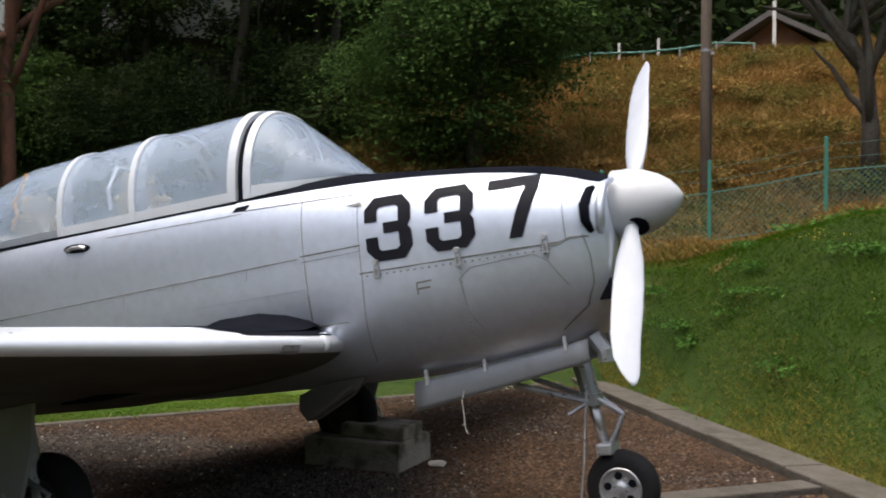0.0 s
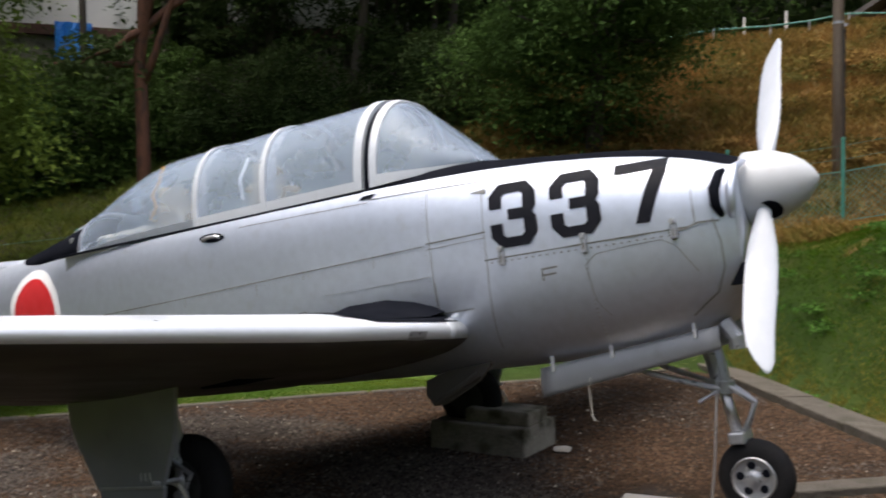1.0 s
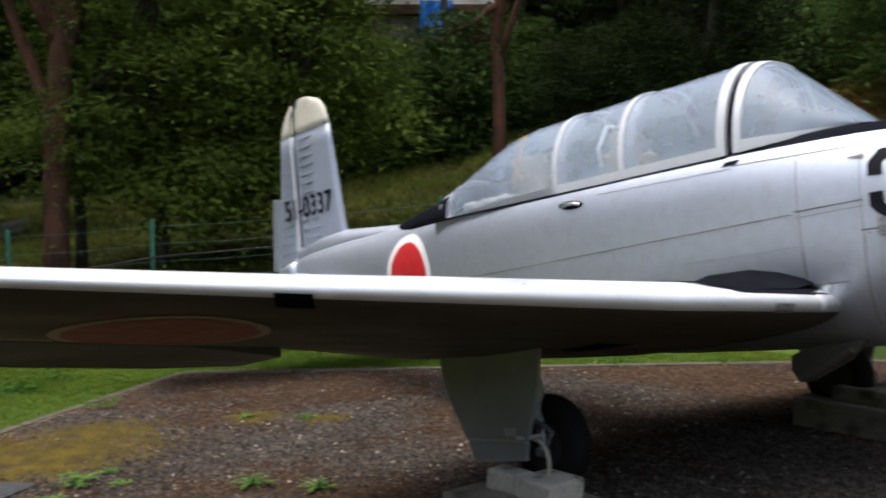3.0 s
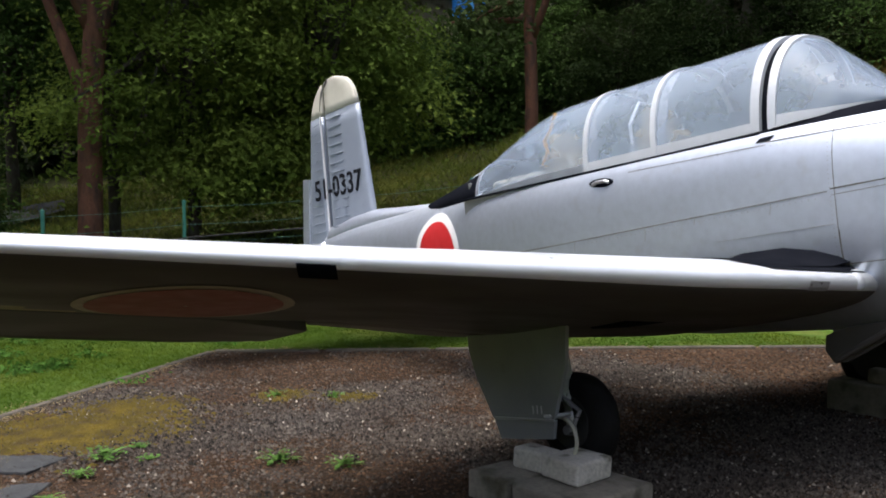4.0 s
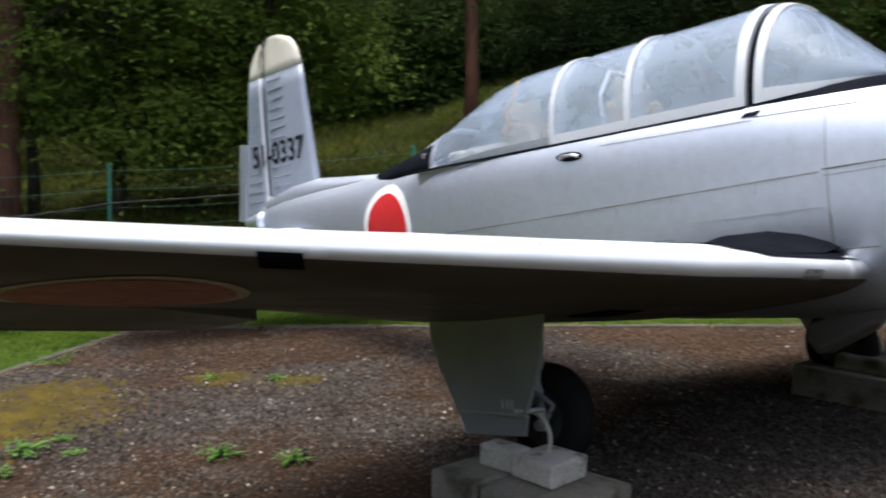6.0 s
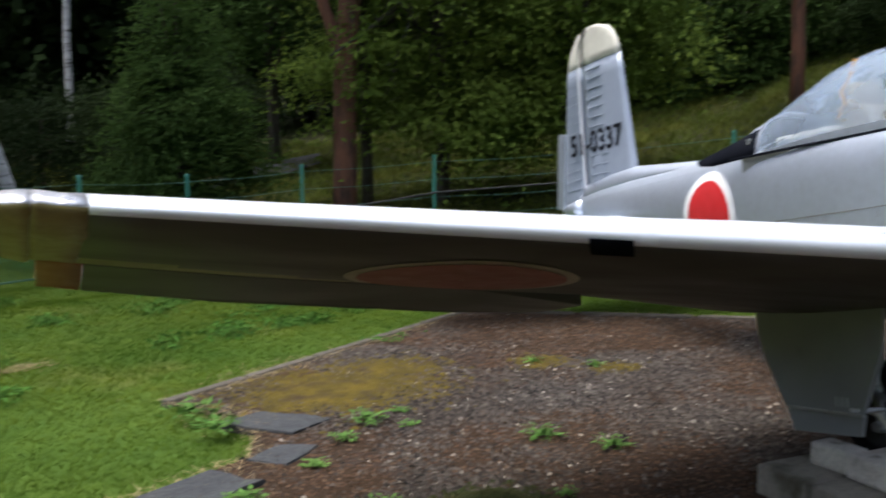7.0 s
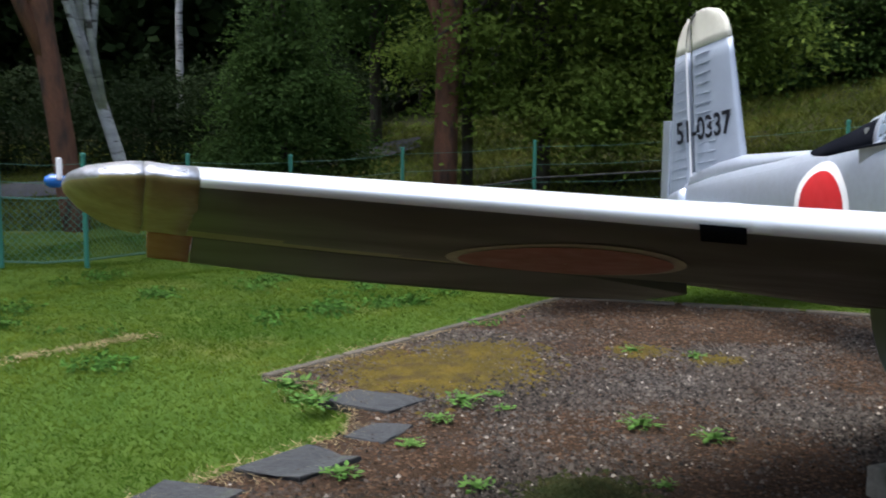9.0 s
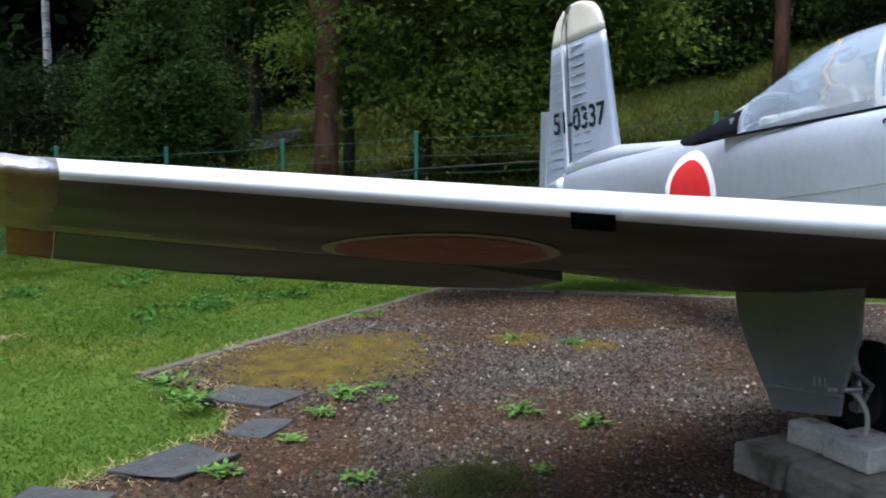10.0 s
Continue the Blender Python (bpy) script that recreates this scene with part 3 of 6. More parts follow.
for sgn in (-1, 1):
    ys = [0.36, 0.6, 0.9, 1.2, 1.35, 1.5, 1.8, 2.2, 2.6, 3.0, 3.3, 3.6, 3.8, 4.0, 4.2, 4.4, 4.55, 4.69]
    wing = part("wing", loft([wing_ring(y, 0, 0.72, sgn) for y in ys]), WINGSKIN, plane, "silver-painted wing with dihedral and dark underside", True)
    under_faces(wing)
    wing.data.materials.append(OLIVE)
    for p in wing.data.polygons:   # yellowed strip before the aileron's hinge, wider towards the tip
        y = abs(p.center.y)
        c = (w_lex(y) - p.center.x) / (w_lex(y) - w_tex(y))
        if p.normal.z < 0 and c < 0.72 and y > 3.7 and c > 0.70 - 0.20 * (y - 3.7):
            p.material_index = 2
    flap = part("flap", loft([wing_ring(y, 0.722, 0.985, sgn) for y in [0.4, 1.0, 1.6, 2.2, 2.72]]), WINGSKIN, wing, "silver landing flap", True)
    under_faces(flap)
    ail = part("aileron", loft([wing_ring(y, 0.735, 1, sgn) for y in [2.75, 3.2, 3.7, 4.2, 4.66]]), WINGSKIN, wing, "grey aileron", True)
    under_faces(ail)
    part("aileron_end", loft([wing_ring(y, 0.735, 1, sgn) for y in [4.665, 4.73, 4.80]]), ORANGE, wing, "rusty orange aileron end", True)
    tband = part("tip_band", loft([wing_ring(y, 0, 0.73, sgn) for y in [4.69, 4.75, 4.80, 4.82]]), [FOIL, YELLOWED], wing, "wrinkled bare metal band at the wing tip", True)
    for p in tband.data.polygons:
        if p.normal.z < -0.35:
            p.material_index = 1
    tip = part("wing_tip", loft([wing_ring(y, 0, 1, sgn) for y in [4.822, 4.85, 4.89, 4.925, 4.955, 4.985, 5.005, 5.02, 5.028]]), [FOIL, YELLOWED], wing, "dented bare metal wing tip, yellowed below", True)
    for v in list(tip.data.vertices) + list(tband.data.vertices):
        v.co += noise.noise_vector(v.co * 13) * 0.007   # dented skin
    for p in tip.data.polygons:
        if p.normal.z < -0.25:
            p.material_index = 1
    part("light_bracket", moved(boxm(-0.012, 0.012, -0.008, 0.008, -0.03, 0.035, 0.004), pose(-2.76, sgn * 5.045, 0.0)), WHITE, wing, "white lamp bracket")
    part("tip_light", moved(lathe([(-0.030, 0.004), (-0.026, 0.013), (-0.014, 0.020), (0.012, 0.021), (0.03, 0.014)], 16, "y"), pose(-2.79, sgn * 5.06, -0.03, 0, 0, 0 if sgn < 0 else 180)), BLUELENS, wing, "blue glass navigation light")

    # joint band with dark tape under the nose of the wing
    band = loft([[wing_pt(y, c, sd, sgn) + Vector((0.003 if c < 0.02 else 0, 0, 0.003 * sd)) for c, sd in [(c, 1) for c in (0.35, 0.2, 0.1, 0.04, 0.01, 0.0)] + [(c, -1) for c in (0.003, 0.007)]]
                 for y in (3.17, 3.20, 3.23)], closed=False)
    part("joint_band", band, WINGSKIN, wing, smooth=True)
    tape = loft([[wing_pt(y - 0.9 * c, c, -1, sgn) + Vector((0.004, 0, -0.004)) for c in (0.001, 0.004, 0.009, 0.017, 0.03, 0.048)] for y in (3.25, 3.30, 3.34, 3.39)], closed=False)
    part("black_tape", tape, BLACK, wing, "black tape under the leading edge")

    # black walkway on the root
    wk = loft([[wing_pt(y, c, 1, sgn) + Vector((0, 0, 0.005)) for c in (c0, 0.05, 0.08, 0.12, 0.2, 0.3, 0.45, 0.6, 0.8)] for y, c0 in ((0.45, 0.012), (0.6, 0.012), (0.8, 0.013), (1.0, 0.014), (1.12, 0.016), (1.25, 0.045))], closed=False)
    part("walkway", wk, BLACK, wing, "black non-slip walkway at the wing root", True)
    fil = []
    for c in (0.03, 0.06, 0.12, 0.2, 0.32, 0.48, 0.65, 0.82, 0.97):
        a = wing_pt(0.98, c, 1, sgn)
        rise = 0.07 * math.sin(math.pi * min(1, c * 1.5 + 0.06)) + 0.02
        x = a.x
        hi_z = wing_pt(0.5, c, 1, sgn).z + rise
        fil.append([Vector((x, sgn * (side_y(x, hi_z) - 0.02), hi_z)), Vector((x, sgn * 0.62, wing_pt(0.62, c, 1, sgn).z + rise * 0.35)), a + Vector((0, 0, 0.004))])
    part("root_fillet", loft(fil, closed=False), BLACK, wing, "black wing root fillet", True)
    cap = loft([[wing_pt(y, c, sd, sgn) + Vector((off, 0, off * sd * 0.6)) for c, sd in [(c, 1) for c in (0.012, 0.005, 0.0)] + [(c, -1) for c in (0.003, 0.007)]]
                for y, off in ((0.51, 0.0), (0.515, 0.007), (0.54, 0.008), (0.56, 0.007), (0.565, 0.0))], closed=False)
    part("root_cap", cap, FRAMEWHITE, wing, "pale rounded band at the wing root", True)
    slot = loft([[wing_pt(y, c, -1, sgn) + Vector((0.003, 0, -0.002)) for c in (0.0, 0.006, 0.014)] for y in (0.78, 0.84, 0.92)], closed=False)
    part("landing_light", slot, STRUT, wing, "small grey recess in the leading edge")

    # marking under the wing
    def under(cx, cy, r, name, material, drop, parent):
        b = bmesh.new()
        rings = []
        for rr in (0.999, 0.75, 0.5, 0.25, 0.02):
            pts = []
            for k in range(40):
                a = 2 * math.pi * k / 40
                x, y = cx + r * rr * math.cos(a), cy + r * rr * math.sin(a)
                c = (w_lex(y) - x) / (w_lex(y) - w_tex(y))
                pts.append(wing_pt(y, min(max(c, 0), 1), -1, sgn) + Vector((0, 0, -drop)))
            rings.append(pts)
        loft(rings, caps=False, bm=b)
        return part(name, b, material, parent, "faded red round marking with pale ring under the wing" if drop < 0.004 else "", True)
    rr_ = under(-2.60, 3.52, 0.385, "under_roundel", UNDERRING, 0.003, wing)
    under(-2.60, 3.52, 0.345, "under_disc", REDFADED, 0.006, rr_)

# ---- tail
f_le = curve_of((0.1, 0.49, 1.49, 1.62, 1.71, 1.78, 1.815), (-6.50, -6.60, -6.725, -6.76, -6.82, -6.92, -7.1))
f_te = curve_of((0.1, 0.29, 0.96, 1.50, 1.67, 1.77, 1.815), (-7.84, -7.83, -7.72, -7.625, -7.545, -7.43, -7.27))
f_hi = curve_of((0.1, 0.25, 1.51, 1.815), (-7.412, -7.41, -7.375, -7.36))


def fin_ring(z, x0, x1, th):
    n, pts = 10, []
    full0, full1 = f_le(z, 0.02), f_te(z, 0.02)
    for sd in (1, -1):
        seq = range(n + 1) if sd > 0 else range(n - 1, 0, -1)
        for i in seq:
            x = x0 + (x1 - x0) * i / n
            c = min(max((full0 - x) / (full0 - full1), 0), 1)
            y = th * (2.2 * math.sqrt(c) * (1 - c) + 0.02 + 0.0 * c) * 0.62
            pts.append((x, sd * y, z))
    return pts


def fin_th(z):
    return 0.085 - 0.028 * (z - 0.2)


zs = [0.12, 0.3, 0.5, 0.8, 1.1, 1.35, 1.488]
zc = [1.492, 1.56, 1.64, 1.71, 1.76, 1.795, 1.812]
fin = part("fin", loft([fin_ring(z, f_le(z, 0.02), f_hi(z) + 0.004, fin_th(z)) for z in zs]), FINGREY, plane, "blue-grey tail fin with raised ribs", True)
rud = part("rudder", loft([fin_ring(z, f_hi(z) - 0.006, f_te(z, 0.02), fin_th(z)) for z in zs]), FINGREY, plane, "blue-grey rudder", True)
part("fin_cap", loft([fin_ring(z, f_le(z, 0.02), max(f_hi(z), f_te(z, 0.02)) + 0.006, fin_th(z) + 0.012) for z in zc]), CREAM, fin, "weathered cream fin cap with a crack", True)
part("rudder_cap", loft([fin_ring(z, f_hi(z) - 0.008, min(f_te(z, 0.02), f_hi(z) - 0.02), fin_th(z) + 0.012) for z in zc[:-1]]), CREAM, rud, "weathered cream rudder cap", True)
part("cap_crack", tube([(-7.36, -0.05, 1.53), (-7.34, -0.047, 1.62), (-7.31, -0.043, 1.70), (-7.25, -0.03, 1.78), (-7.22, -0.012, 1.815)], [0.004, 0.006, 0.009, 0.011, 0.012], 6), GRIME, fin, "brown crack in the cap")
part("hinge_strip", boxm(-7.402, -7.388, -0.037, -0.02, 0.26, 1.49, 0.003), WHITE, fin)
for i in range(13):
    z = 1.43 - i * 0.086
    for xa, xb in (((-7.28, -7.02),) if i < 7 else ((-7.28, -7.15), (-7.10, -6.97))):
        y = -fin_th(z) * 0.62 * 2.2 * 0.58 * 0.62 - 0.008
        part("rib_bead", tube([(xa, y + 0.006, z - 0.004), (xa + 0.03, y, z), (xb - 0.03, y, z), (xb, y + 0.006, z + 0.004)], [0.002, 0.006, 0.006, 0.002], 6), FINGREY, fin)
    y = -0.024
    part("rib_bead", tube([(f_hi(z) - 0.04, y - 0.008, z - 0.01), (f_hi(z) - 0.07, y - 0.008, z - 0.01), (f_te(z) + 0.06, y + 0.010, z - 0.02)], [0.002, 0.005, 0.003], 6), FINGREY, rud)
part("trim_tab", moved(boxm(-0.06, 0.06, -0.012, 0.012, -0.36, 0.36, 0.004), pose(-7.85, -0.004, 0.58, 0, 9)), SILVER, rud, "pale trim tab on the rudder's edge")
# dorsal fillet
rings = []
for x, zt in ((-5.68, 0.405), (-5.85, 0.425), (-6.05, 0.44), (-6.25, 0.455), (-6.45, 0.472), (-6.65, 0.487), (-6.95, 0.49), (-7.25, 0.45), (-7.42, 0.41)):
    zb = f_top(x) - 0.05
    wb = min(side_y(x, zb), 0.15) * 0.9
    rings.append([(x, -wb * math.copysign(abs(math.cos(a)) ** 1.7, math.cos(a)), zb + (zt - zb) * math.sin(a) ** 0.8) for a in (math.pi * i / 16 for i in range(17))])
part("dorsal_fillet", loft(rings), SILVER, plane, "silver fillet ahead of the fin", True)


def stab_ring(y, sgn):
    xl, xt, z = -6.62 - 0.10 * y, -7.62 + 0.06 * y, 0.06 + 0.004 * y
    k = math.sqrt(max(0.02, 1 - max(0, (y - 1.7) / 0.16) ** 2))
    xm = (xl + xt) / 2
    pts = []
    for i in range(20):
        a = 2 * math.pi * i / 20
        pts.append((xm + (xl - xt) / 2 * k * math.cos(a), sgn * y, z + 0.045 * k * math.sin(a) * (0.55 + 0.45 * math.cos(a))))
    return pts


for sgn in (-1, 1):
    st = part("tailplane", loft([stab_ring(y, sgn) for y in (0.03, 0.4, 0.8, 1.2, 1.6, 1.72, 1.8, 1.85)]), SILVER, plane, "silver horizontal tailplane", True)
part("tail_cone", lathe([(-7.45, 0.10), (-7.6, 0.085), (-7.75, 0.06), (-7.84, 0.03), (-7.86, 0.002)], 18), SILVER, plane, "pointed silver tail cone", True).matrix_basis = Matrix.Translation((0, 0, 0.20))
txt = bpy.data.curves.new("serial_number", "FONT")
txt.body, txt.size, txt.extrude, txt.space_character = "51-0337", 0.275, 0.002, 1.0
txt.offset = 0.004
txt.materials.append(DIGIT)
ser = new("serial_number", txt)
ser.parent, ser["label"] = fin, "black serial number 51-0337"
ser.matrix_basis = pose(-7.60, -0.041, 0.69, 90, 0, 0) @ Matrix.Diagonal((0.93, 1.0, 1.0, 1.0))

# ---- canopy and cockpit
c_top = curve_of((-1.68, -1.72, -2.20, -2.34, -2.45, -2.7, -3.15, -3.64, -4.0, -4.23, -4.54, -4.85, -5.02), (0.39, 0.41, 0.84, 0.868, 0.872, 0.868, 0.865, 0.858, 0.850, 0.81, 0.70, 0.575, 0.54))
c_wid = curve_of((-1.67, -1.78, -1.94, -2.09, -2.26, -3.5, -4.2, -4.85, -5.05), (0.10, 0.24, 0.34, 0.39, 0.415, 0.415, 0.38, 0.32, 0.29))
c_rail = curve_of((-1.67, -1.95, -2.26, -5.05), (0.392, 0.355, 0.332, 0.318))


def canopy_pt(x, u, off=0.0):
    """u: 0 at the right rail, 1 at the left one."""
    w, zr, zt = c_wid(x, 0.03), c_rail(x, 0.03), c_top(x, 0.035)
    a, n = math.pi * u, 2 / 2.35
    c, s = math.cos(a), math.sin(a)
    y, z = -(abs(c) ** n) * (1 if c > 0 else -1), abs(s) ** n
    d = Vector((0, y, z)).normalized() * off
    lean = 0.035 * z * min(max((x + 3.0) / 0.7, 0.0), 1.0)   # the arch leans ahead
    return Vector((x + lean, w * y, zr + max(zt - zr, 0.01) * z)) + d


def canopy_skin(name, x0, x1, u0, u1, off, thick, material, parent, label="", nx=10, nu=22):
    xs = [x0 + (x1 - x0) * i / nx for i in range(nx + 1)]
    us = [u0 + (u1 - u0) * i / nu for i in range(nu + 1)]
    if thick:
        rings = [[canopy_pt(x, u, off) for u in us] + [canopy_pt(x, u, off - thick) for u in reversed(us)] for x in xs]
        return part(name, loft(rings), material, parent, label, False)
    return part(name, loft([[canopy_pt(x, u, off) for u in us] for x in xs], closed=False), material, parent, label, True)


canopy = part("canopy_rail", boxm(-4.95, -2.3, -0.43, -0.405, 0.312, 0.327, 0.004), BLACK, plane, "dark rubber canopy rail")
part("canopy_rail", boxm(-4.95, -2.3, 0.405, 0.43, 0.312, 0.327, 0.004), BLACK, plane)
for nm, x0, x1 in (("windshield", -1.69, -2.25), ("front_hood", -2.298, -3.0), ("rear_hood", -3.0, -3.56), ("rear_window", -3.56, -4.86)):
    g = canopy_skin(nm, x0, x1, 0.0, 1.0, 0.0, 0, GLASS, plane, "clear hazy plexiglass canopy section", 14, 30)
    g.visible_shadow = False
    if nm == "windshield":
        canopy_skin("sill_frame", x0 - 0.005, x1, 0.0, 0.028, 0.008, 0.016, FRAMEWHITE, g, "white windshield base frame", 12, 4)
        canopy_skin("sill_frame", x0 - 0.005, x1, 0.972, 1.0, 0.008, 0.016, FRAMEWHITE, g, "", 12, 4)
        canopy_skin("front_bow", x1 + 0.045, x1, 0.0, 1.0, 0.012, 0.026, FRAMEWHITE, g, "white windshield arch", 2, 34)
        # Black band painted in for the shade in the gap between the frames.
        canopy_skin("bow_gap", x1 - 0.002, x1 - 0.047, 0.0, 1.0, -0.012, 0.02, BLACK, g, "black band for the shaded gap behind the arch", 2, 34)
    elif nm == "rear_window":
        canopy_skin("sill_frame", x0, x1, 0.0, 0.02, 0.006, 0.014, SILVER, g, "", 12, 3)
        canopy_skin("sill_frame", x0, x1, 0.98, 1.0, 0.006, 0.014, SILVER, g, "", 12, 3)
        canopy_skin("end_frame", x1 + 0.10, x1 - 0.06, 0.0, 1.0, 0.005, 0.014, SILVER, g, "pale end frame of the rear window", 3, 30)
        canopy_skin("hoop", x0, x0 - 0.04, 0.0, 1.0, 0.010, 0.022, FRAMEWHITE, g, "white canopy hoop", 2, 34)
    else:
        canopy_skin("sill_frame", x0, x1, 0.0, 0.021, 0.008, 0.016, FRAMEWHITE, g, "white lower frame", 8, 4)
        canopy_skin("sill_frame", x0, x1, 0.979, 1.0, 0.008, 0.016, FRAMEWHITE, g, "", 8, 4)
        canopy_skin("hoop", x0, x0 - (0.055 if nm == "front_hood" else 0.04), 0.0, 1.0, 0.012, 0.024, FRAMEWHITE, g, "white canopy hoop", 2, 34)
        canopy_skin("inner_hoop", x1 + 0.004, x1 + 0.07, 0.0, 1.0, -0.006, 0.012, STRUT, g, "grey inner hoop", 2, 34)
rings = []
for x, zt, w in ((-4.80, 0.585, 0.33), (-4.95, 0.55, 0.31), (-5.1, 0.515, 0.285), (-5.3, 0.475, 0.25), (-5.5, 0.445, 0.20), (-5.7, 0.42, 0.12), (-5.79, 0.405, 0.03)):
    zb = f_top(x) - 0.10
    rings.append([(x, -min(side_y(x, zb), w + 0.03) * math.cos(a), zb + (zt - zb) * abs(math.sin(a)) ** 0.85) for a in (math.pi * i / 16 for i in range(17))])
part("rear_fairing", loft(rings), BLACK, plane, "black fairing behind the canopy", True)

tub = bmesh.new()
rings = [[(x, -0.40, 0.315), (x, -0.40, -0.25), (x, 0.40, -0.25), (x, 0.40, 0.315)] for x in (-2.2, -3.0, -4.0, -4.85)]
part("cockpit_tub", loft(rings, closed=False, bm=tub), INSIDE, plane, "grey cockpit tub")
part("bulkhead", boxm(-4.87, -4.84, -0.33, 0.33, -0.25, 0.45, 0.004), INSIDE, plane)
for x in (-2.32, -3.25):
    pnl = part("instrument_panel", boxm(x - 0.03, x + 0.03, -0.36, 0.36, -0.05, 0.37, 0.01), BLACK, plane, "black instrument panel")
    part("glare_shield", moved(lathe([(-0.16, 0.36), (0.1, 0.34), (0.12, 0.3)], 24), Matrix.Translation((x + 0.02, 0, 0.12)) @ Matrix.Diagonal((1, 1, 0.8, 1))), BLACK, pnl, "", True)
    for dy in (-0.22, -0.08, 0.08, 0.22):
        part("dial", moved(lathe([(0, 0.045), (0.012, 0.045), (0.012, 0.001)], 16), pose(x - 0.034, dy, 0.18, 0, 0, 180)), INSIDE, pnl)
for x, bar in ((-2.95, True), (-3.80, False)):
    seat = part("pilot_seat", moved(boxm(-0.22, 0.22, -0.24, 0.24, -0.06, 0.06, 0.03), pose(x, 0, -0.08)), SEAT, plane, "tan fabric pilot seat")
    part("seat_back", moved(boxm(-0.05, 0.05, -0.23, 0.23, -0.02, 0.58, 0.03), pose(x - 0.22, 0, -0.02, 0, -12)), SEAT, seat, "tan seat back")
    part("headrest", moved(boxm(-0.035, 0.035, -0.13, 0.13, 0, 0.16, 0.03), pose(x - 0.35, 0, 0.53, 0, -6)), SEAT, seat)
    part("shoulder_strap", moved(boxm(-0.004, 0.004, -0.10, -0.05, 0, 0.52, 0.002), pose(x - 0.15, 0, 0.02, 0, -12)), BEIGE, seat)
    if bar:
        part("roll_bar", tube([(x - 0.36, -0.26, 0.30), (x - 0.38, -0.25, 0.58), (x - 0.38, -0.15, 0.72), (x - 0.38, 0.15, 0.72), (x - 0.38, 0.25, 0.58), (x - 0.36, 0.26, 0.30)], 0.012), FRAMEWHITE, seat, "white roll bar")
for x, s in ((-4.42, 0.085), (-4.60, 0.075), (-4.26, 0.07)):
    part("radio_box", moved(boxm(-s, s, -0.22, 0.1, 0.0, 0.13, 0.025), pose(x, -0.05, 0.30)), BEIGE, plane, "rounded beige equipment box")
    part("box_dial", moved(lathe([(-0.012, 0.001), (-0.012, 0.04), (0, 0.045)], 14, "y"), pose(x, -0.272, 0.37)), INSIDE, plane)
part("equipment_shelf", boxm(-4.85, -4.1, -0.32, 0.32, 0.27, 0.30, 0.004), INSIDE, plane)
part("hanging_strap", tube([(-4.02, -0.20, 0.80), (-4.05, -0.24, 0.68), (-4.10, -0.25, 0.62), (-4.07, -0.26, 0.54), (-4.14, -0.27, 0.44)], [0.012, 0.011, 0.016, 0.011, 0.006], 6), STRAP, plane, "frayed orange strap hanging in the canopy")
part("control_stick", tube([(-2.62, 0, -0.2), (-2.65, 0, 0.15), (-2.63, 0, 0.25)], [0.012, 0.012, 0.022]), BLACK, plane)


# ---- landing gear
def wheel(name, r, w, centre, parent, metal=STRUT):
    k = [(-w / 2, r * 0.56), (-w / 2 - 0.004, r * 0.70), (-w * 0.44, r * 0.88), (-w * 0.28, r * 0.97), (-w * 0.1, r), (w * 0.1, r), (w * 0.28, r * 0.97), (w * 0.44, r * 0.88), (w / 2 + 0.004, r * 0.70), (w / 2, r * 0.56)]
    rim = [(-w * 0.5, 0.004), (-w * 0.5, r * 0.14), (-w * 0.46, r * 0.16), (-w * 0.42, r * 0.40), (-w * 0.49, r * 0.50), (-w * 0.47, r * 0.575), (w * 0.47, r * 0.575), (w * 0.47, r * 0.50), (w * 0.33, r * 0.4), (w * 0.36, r * 0.16), (w * 0.5, r * 0.14), (w * 0.5, 0.004)]
    m = Matrix.Translation(centre)
    tyre = part(name, moved(lathe(k + [(k[0][0], k[0][1])], 36, "y", False), m), RUBBER, parent, "black rubber tyre", True)
    hub = part("rim", moved(lathe(rim, 30, "y"), m), metal, tyre, "silver metal wheel rim" if metal is STRUT else "wheel rim darkened for the gear door's shade", True)
    for i in range(6):
        a = 2 * math.pi * i / 6
        part("rim_bolt", moved(lathe([(-w * 0.47, 0.001), (-w * 0.47, 0.011), (-w * 0.4, 0.011)], 8, "y"), m @ Matrix.Translation((r * 0.29 * math.cos(a), 0, r * 0.29 * math.sin(a)))), BARE if metal is STRUT else metal, tyre)
    return tyre


ng = part("nose_strut", tube([(-0.66, 0, -0.60), (-0.615, 0, -0.82), (-0.60, 0, -0.94)], [0.05, 0.05, 0.046]), STRUT, plane, "silver nose gear leg")
part("piston", tube([(-0.602, 0, -0.93), (-0.56, 0, -1.18)], 0.027, 14), BARE, ng, "chrome piston", True)
part("collar", moved(lathe([(-0.03, 0.03), (-0.03, 0.058), (0.03, 0.058), (0.03, 0.03)], 18, "z"), pose(-0.60, 0, -0.94, 0, 9)), STRUT, ng)
part("fork_crown", moved(boxm(-0.04, 0.04, -0.085, 0.085, -0.03, 0.03, 0.01), pose(-0.55, 0, -1.19)), STRUT, ng)
